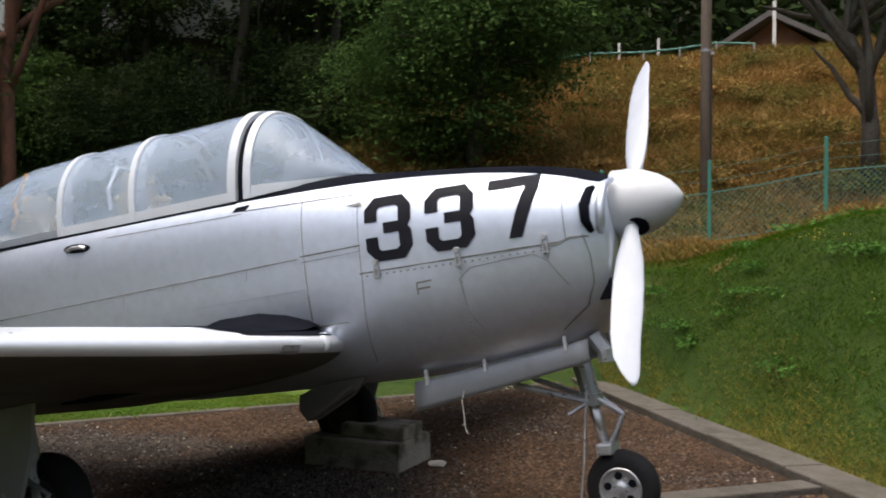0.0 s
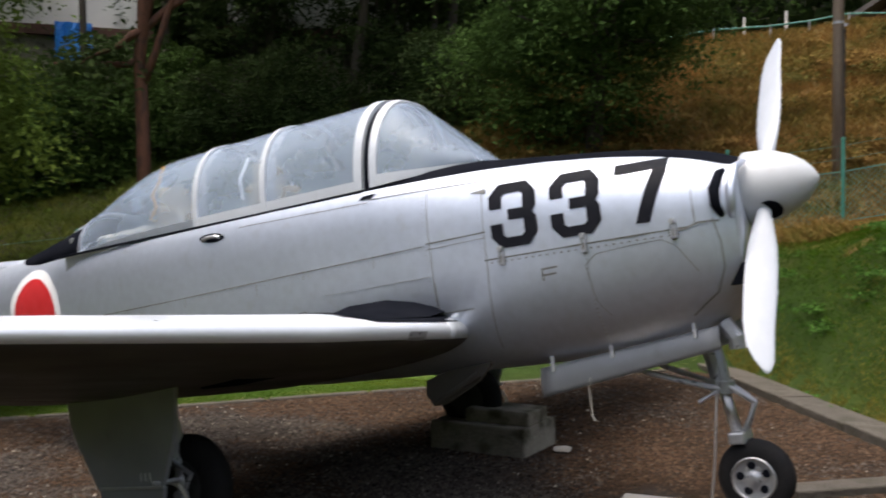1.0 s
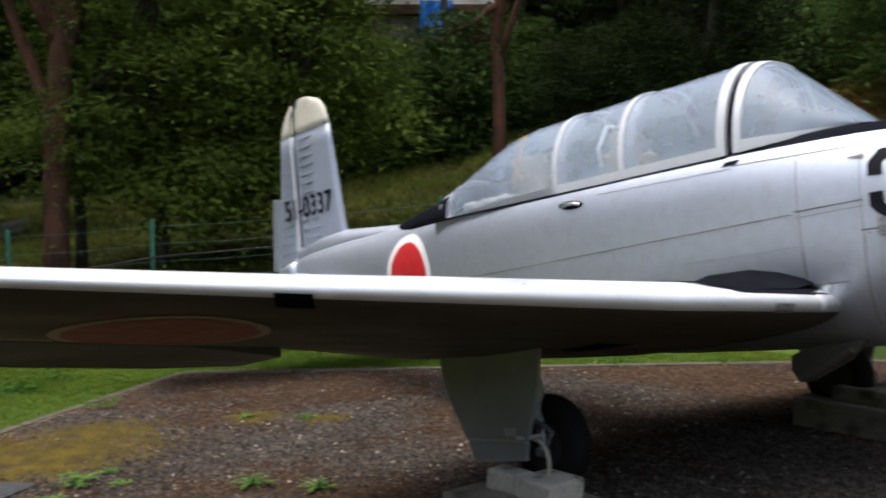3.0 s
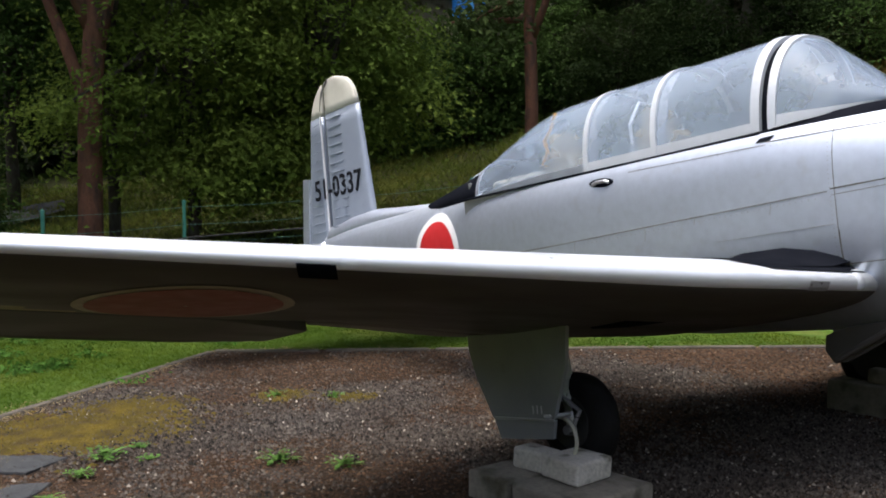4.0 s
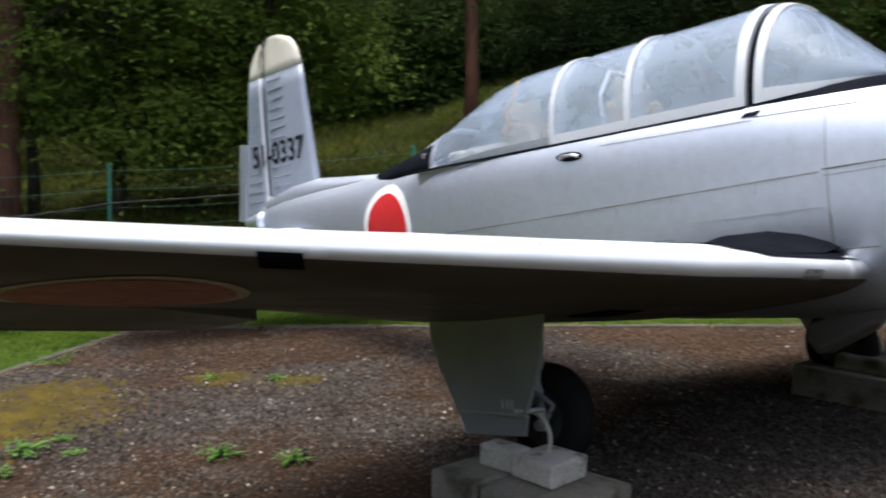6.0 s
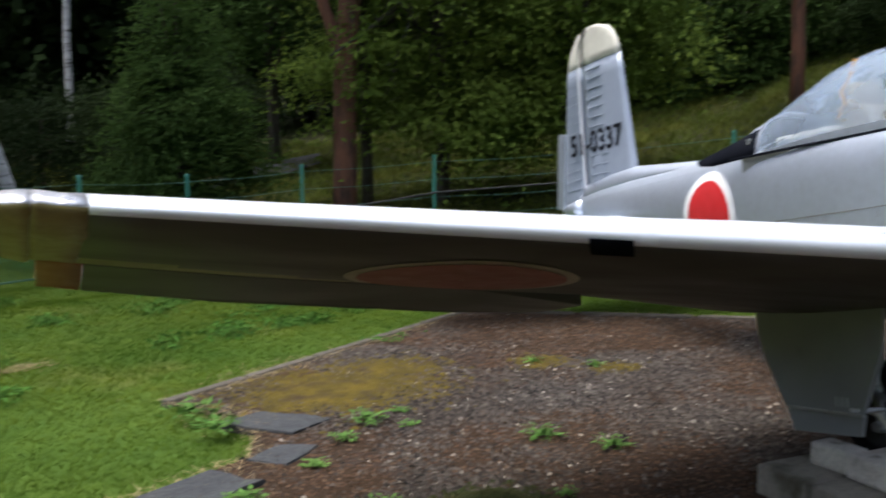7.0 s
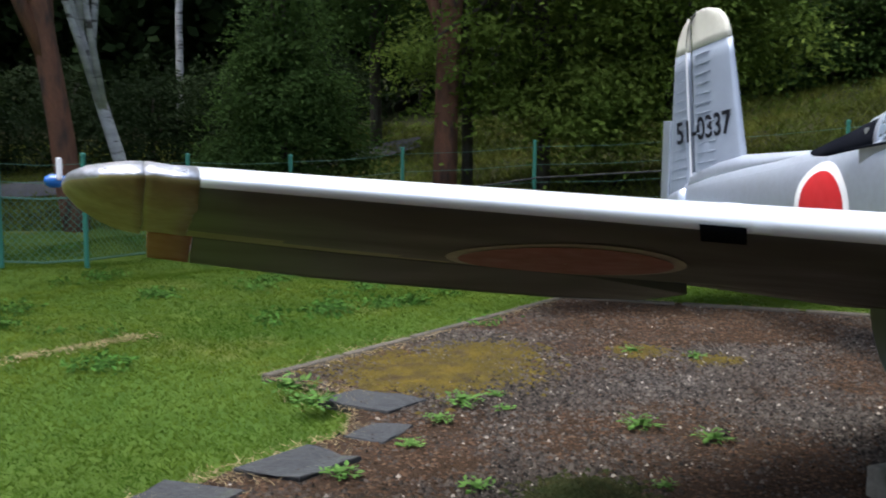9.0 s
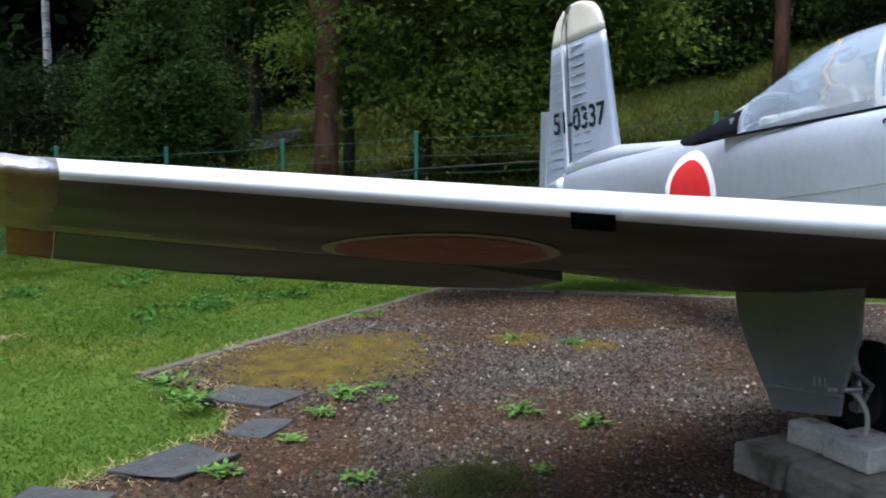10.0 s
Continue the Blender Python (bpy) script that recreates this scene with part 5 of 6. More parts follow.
fa, fb = Vector((-7.5, -1.2)), Vector((-2.3, 6.15))
for i in range(9):
    a, b_ = fa.lerp(fb, i / 9 + 0.003), fa.lerp(fb, (i + 1) / 9 - 0.003)
    stone_box("edging_stone", a, b_, 0.09, -0.08, 0.018, KERB, "thin pale concrete edging stone half sunk in grass", "edging", "edging of the gravel", i)
la, lb = Vector((-7.5, -1.2)), Vector((-5.5, -4.1))
for i in range(5):
    a, b_ = la.lerp(lb, i / 5 + 0.004), la.lerp(lb, (i + 1) / 5 - 0.004)
    stone_box("edging_stone", a, b_, 0.07, -0.08, 0.012, KERB, "thin grey concrete edging stone beside the lawn", "edging", "edging of the gravel", i + 20)


def slab(corners, z, label, seed):
    cx, cy = sum(c[0] for c in corners) / len(corners), sum(c[1] for c in corners) / len(corners)
    b = loft([[(x - cx, y - cy, -0.04) for x, y in corners], [(x - cx, y - cy, z - 0.008) for x, y in corners], [((x - cx) * 0.98, (y - cy) * 0.98, z) for x, y in corners]])
    bmesh.ops.subdivide_edges(b, edges=b.edges[:], cuts=2)
    for v in b.verts:
        v.co += noise.noise_vector(v.co * 7 + Vector((seed, 0, seed))) * 0.018
    ob = part("stepping_stone", b, SLATE)
    ob.location = (cx, cy, 0)
    return tagged(ob, label, "stepping stone", "stepping stones by the lawn")


slab([(-4.74, -3.31), (-4.55, -3.57), (-4.90, -3.88), (-5.05, -3.62)], 0.015, "dark grey square stepping stone beside the lawn", 1)
slab([(-4.31, -3.5), (-4.09, -3.72), (-4.24, -3.88), (-4.42, -3.68)], 0.012, "small dark grey stepping stone sunk in gravel", 2)
slab([(-3.90, -3.87), (-3.70, -4.18), (-3.92, -4.45), (-4.14, -4.07)], 0.018, "large dark grey stepping stone beside the lawn", 3)
slab([(-3.66, -4.42), (-3.45, -4.62), (-3.62, -4.95), (-3.86, -4.74)], 0.012, "pale worn stepping stone in dry grass", 4)


# ---- concrete blocks under the wheels
def block(name, cx, cy, lx, ly, z0, z1, turn, material, label, seed):
    b = boxm(-lx / 2, lx / 2, -ly / 2, ly / 2, z0, z1, 0.014)
    for v in b.verts:
        v.co += noise.noise_vector(v.co * 5 + Vector((seed, 0, 0))) * 0.008
    ob = part(name, b, material)
    ob.matrix_world = pose(cx, cy, 0, 0, 0, turn)
    return tagged(ob, label, "concrete block", "blocks under the wheels")


block("concrete_block", -2.765, -1.64, 0.27, 0.58, -0.05, 0.130, 2, CONCRETE, "low weathered concrete block under a main wheel", 1)
block("concrete_block", -2.41, -1.63, 0.43, 0.52, -0.05, 0.122, 4, CONCRETE, "low mossy concrete block butted beside another under a main wheel", 7)
block("chock_block", -2.70, -1.655, 0.205, 0.13, 0.131, 0.232, 2, PALECONCRETE, "short pale concrete chock block beside the wheel", 3)
block("chock_block", -2.475, -1.60, 0.235, 0.25, 0.131, 0.236, 2, PALECONCRETE, "pale concrete chock block before the wheel", 2)
block("concrete_block", -2.50, 1.45, 0.74, 0.56, -0.05, 0.20, 2, CONCRETE, "low weathered concrete block under a main wheel", 4)
block("chock_block", -2.38, 1.42, 0.5, 0.34, 0.201, 0.30, 2, CONCRETE, "grey upper concrete block under a main wheel", 5)
block("nose_wheel_block", -0.72, 0.0, 0.55, 0.5, -0.05, 0.145, 10, PALECONCRETE, "pale concrete block under the nose wheel", 6)

b = bmesh.new()
bmesh.ops.create_icosphere(b, subdivisions=2, radius=0.055)
for v in b.verts:
    v.co = Vector((v.co.x * 1.3, v.co.y * 0.8, v.co.z * 0.5)) + noise.noise_vector(v.co * 14) * 0.02
ob = part("loose_stone", moved(b, pose(-1.98, 1.5, 0.02, 0, 0, 20)), PALECONCRETE)
tagged(ob, "pale broken stone beside the concrete block", "stone")
cord = tube([(-1.04, -0.245, 0.86), (-1.05, -0.26, 0.78), (-1.04, -0.26, 0.72), (-1.02, -0.28, 0.64), (-1.0, -0.29, 0.62)], 0.0025, 6)
tagged(part("cord", cord, BEIGE), "thin pale cord hanging from the nose gear door", "cord")
tagged(part("tie_wire", tube([(-0.46, -0.06, 0.92), (-0.44, -0.16, 0.5), (-0.46, -0.20, 0.02)], 0.005, 6), STRUT), "thin steel tie-down wire at the nose gear", "wire")


# ---- weeds in the gravel
WEED = leaf_mat("weed_leaves", (0.075, 0.165, 0.035), (0.12, 0.22, 0.05), 0.3, 0.3)


def weed_mesh(seed, n, size):
    r = np.random.default_rng(seed)
    V, F = [], []
    for i in range(n):
        a, d, l = r.uniform(0, 6.28), r.uniform(0, size), r.uniform(0.014, 0.036)
        c = np.array((d * math.cos(a), d * math.sin(a), r.uniform(0.012, 0.05)))
        u = np.array((math.cos(a + r.normal() * 0.8), math.sin(a + r.normal() * 0.8), r.uniform(-0.2, 0.5)))
        s = np.array((-u[1], u[0], r.normal() * 0.25)) * 0.4
        k = len(V)
        V += [c - u * l, c + s * l, c + u * l * 1.1, c - s * l]
        F.append((k, k + 1, k + 2, k + 3))
    return np.array(V), np.array(F)


W0 = mesh_np("weed", *weed_mesh(1, 70, 0.12), WEED)
tagged(W0, "low green broad-leaved weed in the gravel", "weed", "weeds in the gravel")
W0.matrix_world = pose(-3.97, -2.39, 0.0)
for i, (x, y, s) in enumerate(((-3.68, -2.15, 0.9), (-4.61, -3.14, 1.1), (-3.71, -4.0, 0.8), (-4.02, -3.6, 0.6), (-3.41, -3.49, 0.7), (-5.47, -1.62, 0.7), (-5.2, -1.3, 0.7), (-4.35, -3.35, 0.7), (-4.72, -2.9, 0.5), (-4.45, -2.95, 0.5), (-3.2, -2.7, 0.5))):
    copy_thing(W0, pose(x, y, 0.0, 0, 0, i * 67)).scale = (s, s, s)
DOCK = mesh_np("dock_plant", *weed_mesh(4, 90, 0.17), WEED)
tagged(DOCK, "taller green dock plant at the lawn's edge", "plant", "plants at the lawn edge")
DOCK.matrix_world = pose(-5.12, -4.0, 0.02) @ Matrix.Diagonal((1.05, 1.05, 1.3, 1))
copy_thing(DOCK, pose(-4.75, -3.95, 0.02, 0, 0, 50)).scale = (1.0, 1.0, 1.1)
copy_thing(DOCK, pose(-0.1, 7.0, float(height(-0.1, 7.0)), 0, 0, 80)).scale = (1.4, 1.4, 2.0)


# ---- grass blades
def blades(name, n, x0, x1, y0, y1, h0, h1, material, mask, label, width=0.010, lean=0.9, lift=0.0):
    px, py = rng.uniform(x0, x1, n), rng.uniform(y0, y1, n)
    k = mask(px, py)
    px, py = px[k], py[k]
    m = len(px)
    z = height(px, py) - 0.035 + lift
    hh = rng.uniform(h0, h1, m) * (0.75 + 0.5 * (0.5 + 0.5 * np.sin(px * 2.1) * np.sin(py * 1.7)))
    a = rng.uniform(0, 6.28, m)
    lx, ly = rng.normal(0, lean, m) * hh, rng.normal(0, lean, m) * hh
    w = width * (0.7 + 0.6 * rng.random(m))
    b0 = np.stack([px - w * np.cos(a), py - w * np.sin(a), z], -1)
    b1 = np.stack([px + w * np.cos(a), py + w * np.sin(a), z], -1)
    tp = np.stack([px + lx, py + ly, z + hh], -1)
    V = np.stack([b0, b1, tp], 1).reshape(-1, 3)
    F = np.arange(3 * m).reshape(-1, 3)
    return tagged(mesh_np(name, V, F, material), label, "grass", kind="stuff")


def polar(px, py):
    dx, dy = px - EX, py - EY
    return np.hypot(dx, dy), np.degrees(np.arctan2(-dx, dy))


def m_lawn(px, py):
    r, a = polar(px, py)
    return ~inside(px, py) & (r < 15) & (a > 30) & (a < 112)


def m_bank(px, py):
    r, a = polar(px, py)
    dk = (px - 0.77) * 0.816 + (py - 1.85) * 0.578
    return ~inside(px, py) & (r < np.interp(a, YAW, T_CREST) + 0.8) & (a <= 30) & (a > -24) & (dk > 0.12)


def m_slope(px, py):
    r, a = polar(px, py)
    return (r > np.interp(a, YAW, T_CREST) + 0.7) & (r < 25) & (a <= 32) & (a > -15)


def m_straw(px, py):
    """A narrow fringe along the gravel's edge."""
    d = np.full(len(px), 9.0)
    for (xa, ya), (xb, yb) in zip(PAD, PAD[1:] + PAD[:1]):
        t = np.clip(((px - xa) * (xb - xa) + (py - ya) * (yb - ya)) / ((xb - xa) ** 2 + (yb - ya) ** 2), 0, 1)
        d = np.minimum(d, np.hypot(px - xa - t * (xb - xa), py - ya - t * (yb - ya)))
    return d < np.abs(rng.normal(0, 0.10, len(px))) * (0.3 + 0.9 * np.sin(px * 3.1 + py * 1.3) ** 2) * np.where(py > -3.0, 0.6, 1.1) + 0.01


blades("lawn_blades", 600000, -12.5, -2.0, -9.5, 4.0, 0.012, 0.03, BLADE, m_lawn, "short mown green lawn", 0.0035)
def m_bank_turf(px, py):
    """The bank, thinner towards the kerb."""
    dk = (px - 0.77) * 0.816 + (py - 1.85) * 0.578
    return m_bank(px, py) & (rng.random(len(px)) < np.clip((dk - 0.1) / 0.9, 0.12, 1))


blades("bank_blades", 340000, -6.0, 5.0, 0.6, 10.0, 0.016, 0.055, BANK, m_bank_turf, "mown green grass on the bank", 0.004, 0.9, 0.03)
def m_bank_foot(px, py):
    dk = (px - 0.77) * 0.816 + (py - 1.85) * 0.578
    return m_bank(px, py) & (dk < 0.2 + np.abs(rng.normal(0, 0.36, len(px))) * (0.4 + np.abs(np.sin(px * 2.3 + py))))


blades("bank_foot_blades", 260000, -3.5, 3.0, 0.6, 7.5, 0.02, 0.06, FOOTBLADE, m_bank_foot, "yellowed longer grass along the kerb", 0.004, 0.9, 0.03)
blades("hillside_blades", 170000, -12.0, 6.5, 5.0, 20.5, 0.05, 0.2, DRYBLADE, m_slope, "rough dry brown and green grass on the hillside", 0.02)
def m_floor(px, py):
    r, a = polar(px, py)
    return (r > 13.9) & (r < 25) & (a > 28) & (a < 112)


blades("undergrowth_blades", 200000, -25.0, -2.0, -12.0, 18.0, 0.06, 0.2, SHADEBLADE, m_floor, "rough dark green undergrowth below the trees", 0.014)
blades("straw_fringe", 150000, -8.0, -2.4, -7.0, -0.4, 0.006, 0.02, STRAW, m_straw, "pale dead straw along the gravel's edge", 0.003, 2.0, 0.034)
def m_track(px, py):
    t = np.clip(((px + 6.2) * -0.74 + (py + 6.1) * 1.31) / (0.74 ** 2 + 1.31 ** 2), 0, 1)
    return np.hypot(px + 6.2 + 0.74 * t, py + 6.1 - 1.31 * t) < np.abs(rng.normal(0, 0.09, len(px))) * np.abs(np.sin(px * 3 + py * 2))


blades("straw_fringe", 18000, -7.6, -5.8, -6.5, -4.4, 0.008, 0.02, STRAW, m_track, "pale dry track across the mown lawn", 0.004, 2.0, 0.02)
blades("straw_fringe", 60000, -7.6, 1.2, -0.8, 6.6, 0.010, 0.03, STRAW, m_straw, "pale dead straw along the gravel's edge", 0.004, 2.2, 0.036)


# ---- fence
POST = mat("green_fence_paint", (0.035, 0.17, 0.125), 0.5, 0.0, (0.05, 0.20, 0.155), 6.0, grain=0.9, detail=2.0)
WIRE = mat("galvanised_green_wire", (0.10, 0.22, 0.17), 0.5, 0.4, (0.14, 0.24, 0.2), 6.0)
FENCE = [(-15.7, 14), (-9.7, 14), (-4.2, 14), (1.7, 14), (7.8, 14), (13.8, 14), (20, 13.8), (26.5, 13.5), (33, 13.5), (41.4, 13.6), (50.5, 14), (58.8, 14.2), (67.1, 14.3), (74.6, 14.2), (80.9, 13.6), (86.5, 12.5), (91.9, 11.0), (96.1, 11.1), (103, 11.5)]
spots = [spot(a, r) for a, r in FENCE]
fence = empty("wire_fence", pose(*spots[0]), "green steel post fence with wire and chain-link mesh", "fence")
inv = fence.matrix_world.inverted()
tall = 1.12
for p in spots:
    q = inv @ p
    po = part("fence_post", tube([q - Vector((0, 0, 0.15)), q + Vector((0, 0, tall))], 0.026, 10), POST, fence)
    part("post_cap", moved(lathe([(0, 0.031), (0.025, 0.028), (0.034, 0.002)], 10, "z"), Matrix.Translation(q + Vector((0, 0, tall)))), POST, po)
for i, (p, q) in enumerate(zip(spots, spots[1:])):
    a, b_ = inv @ p, inv @ q
    mesh_here = i < 8 or i > 13
    for hgt in ((0.05, 0.70, 0.86, 1.04) if mesh_here else (0.3, 0.55, 0.8, 1.05)):
        sag = Vector((0, 0, -0.02))
        part("wire", tube([a + Vector((0, 0, hgt)), (a + b_) / 2 + Vector((0, 0, hgt)) + sag, b_ + Vector((0, 0, hgt))], 0.012 if hgt in (0.05, 0.70) else 0.004, 4), WIRE, fence)
    if mesh_here:
        b = bmesh.new()
        u = (b_ - a)
        ln, hm, st = u.length, 0.68, 0.075
        k = -hm
        while k < ln:
            for sgn in (1, -1):
                s0, s1 = max(k, 0), min(k + hm, ln)
                if s1 > s0:
                    z0, z1 = (s0 - k, s1 - k) if sgn > 0 else (hm - (s0 - k), hm - (s1 - k))
                    p0, p1 = a + u * (s0 / ln) + Vector((0, 0, z0 + 0.03)), a + u * (s1 / ln) + Vector((0, 0, z1 + 0.03))
                    d = (p1 - p0).normalized().cross(Vector((u.y, -u.x, 0)).normalized()) * 0.0028
                    b.faces.new([b.verts.new(v) for v in (p0 - d, p0 + d, p1 + d, p1 - d)])
            k += st
        part("chain_link", b, WIRE, fence, "green chain-link mesh")
CABLE = mat("black_cable", (0.02, 0.02, 0.02), 0.6)
ca, cb = spots[9] + Vector((0, 0, 0.5)), spots[14] + Vector((0, 0, 0.55))
tagged(part("cable", tube([spots[9] + Vector((0.1, 0, 0.62)), spots[11] + Vector((0.1, 0, 0.66)), spots[12] + Vector((0.1, 0, 0.62)), spots[13] + Vector((0.1, 0, 0.45)), spots[14] + Vector((0.1, 0, 0.35))], 0.013, 6), CABLE), "black cable strung along the fence", "cable")

# asphalt lane behind the fence
ASPHALT = mat("grey_asphalt", (0.045, 0.047, 0.052), 0.9, 0.0, (0.06, 0.06, 0.065), 3.0, 0.3, 90)
lane = []
for a, r in ((118, 15.5), (112, 15.7), (108, 15.8), (103, 16.0), (98, 16.2), (94, 16.5), (90, 16.9), (86, 17.6), (82, 18.4), (79, 19.4), (76, 20.5), (73.5, 21.6)):
    p, q = spot(a, r), spot(a, r + 1.7)
    lane.append([(p.x, p.y, p.z + 0.05), (q.x, q.y, q.z + 0.05)])
tagged(part("lane", loft(lane, closed=False), ASPHALT, None, "", True), "narrow grey asphalt lane climbing into the wood", "road", kind="structure")


# ---- trees
BARK = mat("dark_bark", (0.05, 0.042, 0.035), 0.95, 0.0, (0.085, 0.075, 0.06), 5.0, 0.8, 30, (0.075, 0.075, 0.062), 0.56, 6.0, (1, 1, 0.45), spec=0.15, spot_soft=0.1)
REDBARK = mat("red_pine_bark", (0.19, 0.088, 0.056), 0.95, 0.0, (0.10, 0.056, 0.042), 6.0, 0.9, 22, (0.055, 0.04, 0.034), 0.50, 8.0, (1, 1, 0.35), spec=0.15, spot_soft=0.22)
BIRCHBARK = mat("white_birch_bark", (0.58, 0.58, 0.58), 0.85, 0.0, (0.28, 0.28, 0.28), 3.0, 0.5, 30, (0.07, 0.065, 0.06), 0.58, 4.5, (0.7, 0.7, 3.0), spec=0.2, spot_soft=0.10)
POLEWOOD = mat("weathered_pole_wood", (0.31, 0.245, 0.195), 0.9, 0.0, (0.22, 0.17, 0.135), 6.0, 0.5, 40, stretch=(1, 1, 0.2))
LEAF_MID = leaf_mat("mid_green_leaves", (0.095, 0.15, 0.027), (0.155, 0.20, 0.036), 0.4)
LEAF_DARK = leaf_mat("dark_green_leaves", (0.048, 0.09, 0.022), (0.065, 0.11, 0.026))
LEAF_PINE = leaf_mat("pine_needles", (0.04, 0.066, 0.022), (0.06, 0.085, 0.025), 0.25)
# Leaf colour with the wood's deep shade painted in.
LEAF_SHADED = leaf_mat("shaded_wood_leaves", (0.018, 0.032, 0.011), (0.026, 0.04, 0.013), 0.2)
LEAF_FAR = leaf_mat("woodland_leaves", (0.026, 0.046, 0.015), (0.042, 0.062, 0.018), 0.25)


def leaves(n, blobs, size, clumps, seed, spread=0.28, droop=0.2):
    """Leaf quads in clumps through the blobs (x, y, z, rx, ry, rz), each round its own origin."""
    r = np.random.default_rng(seed)
    vol = np.array([b[3] * b[4] * b[5] for b in blobs]) ** (2 / 3)
    which = r.choice(len(blobs), clumps, p=vol / vol.sum())
    B = np.array(blobs)[which]
    d = r.normal(size=(clumps, 3))
    d /= np.linalg.norm(d, axis=1)[:, None]
    rad = r.random(clumps)[:, None] ** 0.30
    C = B[:, :3] + d * B[:, 3:] * rad * (0.85 + 0.3 * r.random((clumps, 1)))
    per = n // clumps
    out = r.normal(size=(clumps, per, 3)) * spread * np.array((1.35, 1.35, 0.38))
    out[..., 2] -= droop * (out[..., 0] ** 2 + out[..., 1] ** 2) / max(spread, 0.01)
    P = (C[:, None] + out).reshape(-1, 3)
    m = len(P)
    nrm = np.repeat(d, per, 0) * 0.45 + r.normal(size=(m, 3)) * 0.42 + np.array((0, 0, 0.75))
    nrm /= np.linalg.norm(nrm, axis=1)[:, None]
    t = np.cross(nrm, r.normal(size=(m, 3)))
    t /= np.linalg.norm(t, axis=1)[:, None] + 1e-9
    s = np.cross(nrm, t)
    L = size * (0.6 + 0.8 * r.random((m, 1)))
    fold = nrm * L * 0.12
    V = np.stack([P - t * L * 0.5, P + s * L * 0.26 + fold, P + t * L * 0.5, P - s * L * 0.26 + fold], 1).reshape(-1, 3)
    return V, np.arange(4 * m).reshape(-1, 4), C


def wobble(a, b, n, amp, seed):
    a, b = Vector(a), Vector(b)
    pts = []
    for i in range(n + 1):
        k = i / n
        pts.append(a.lerp(b, k) + noise.noise_vector(Vector((seed * 3.1, k * 2.3, seed))) * amp * math.sin(math.pi * min(1, k + 0.12)))
    return pts


def tree(name, at, trunk, r0, r1, blobs, n, size, clumps, leaf, bark, label, seed, limbs=9, spread=0.28, category="tree"):
    """A tree at a place: the trunk's points, leaf blobs, and limbs that reach into the clumps."""
    holder = empty(name, Matrix.Translation(at), label, category)
    k = len(trunk)
    tr = part("trunk", tube(trunk, [r0 + (r1 - r0) * i / (k - 1) for i in range(k)], 12), bark, holder, "", True)
    V, F, C = leaves(n, blobs, size, clumps, seed, spread)
    crown = mesh_np("crown", V, F, leaf)
    crown.parent = holder
    rnd = random.Random(seed)
    for i in range(limbs):
        c = Vector(C[rnd.randrange(len(C))])
        j = min(k - 1, max(1, int((0.35 + 0.6 * rnd.random()) * (k - 1))))
        a = Vector(trunk[j])
        pts = wobble(a, c, 5, 0.18, seed + i)
        part("limb", tube(pts, [max(0.02, r1 * 0.9) * (1 - 0.8 * q / 5) + 0.006 for q in range(6)], 6), bark, tr, "", True)
    return holder


def up(h, lean=(0, 0), n=6, amp=0.12, seed=1):
    return wobble((0, 0, -0.3), (lean[0], lean[1], h), n, amp, seed)


# big dark tree over the bank behind the nose
tree("broadleaf_tree", spot(21.4, 18.0), up(6.5, (0.2, 0), seed=2), 0.17, 0.07,
     [(-0.3, 0, 2.6, 2.3, 2.2, 1.3), (1.1, -0.2, 2.5, 1.7, 1.6, 1.1), (-1.5, 0.3, 2.0, 1.5, 1.5, 1.2), (0.2, 0, 4.6, 2.5, 2.3, 1.6), (-0.4, -0.5, 1.0, 1.6, 1.4, 0.7), (0, 0, 6.6, 2.2, 2.0, 1.5)],
     56000, 0.10, 380, LEAF_DARK, BARK, "dense dark green broadleaf tree on the hillside", 11, 14, 0.26)
# wide mid-green trees behind the tail
tree("broadleaf_tree", spot(59.5, 16.6), up(6.0, (-0.2, 0.1), seed=3), 0.15, 0.06,
     [(0, 0, 3.6, 2.0, 2.0, 1.7), (0.7, 0.5, 2.6, 1.3, 1.3, 0.9), (-0.9, -0.6, 1.7, 1.6, 1.6, 1.1), (0, 0, 5.6, 2.0, 2.0, 1.7), (0, 0, 7.4, 1.6, 1.6, 1.3)],
     56000, 0.10, 360, LEAF_MID, BARK, "spreading mid-green broadleaf tree behind the fence", 12, 12, 0.26)
tree("broadleaf_tree", spot(66.5, 16.6), up(5.5, (0.1, -0.2), seed=4), 0.12, 0.05,
     [(0, 0, 3.2, 1.9, 1.9, 1.3), (-0.7, -1.0, 2.2, 1.4, 1.4, 0.9), (0.6, 0.7, 2.0, 1.4, 1.4, 1.0), (0.3, 0, 1.6, 1.2, 1.2, 0.7), (0, 0, 4.8, 2.0, 2.0, 1.4), (0, 0, 6.6, 1.7, 1.7, 1.3)],
     50000, 0.10, 340, LEAF_MID, BARK, "spreading mid-green broadleaf tree with drooping twigs", 13, 12, 0.26)
# conical bush further along
tree("broadleaf_tree", spot(81.2, 17.2), up(3.6, (0, 0), seed=5), 0.10, 0.03,
     [(0, 0, 0.7, 1.5, 1.5, 0.7), (0.1, 0.1, 1.5, 1.15, 1.15, 0.7), (0, 0, 2.3, 0.75, 0.75, 0.65), (0, 0, 3.0, 0.38, 0.38, 0.5), (0, 0, 3.5, 0.15, 0.15, 0.35)],
     30000, 0.09, 210, LEAF_DARK, BARK, "young conical dark green tree at the wood's edge", 14, 10, 0.22)
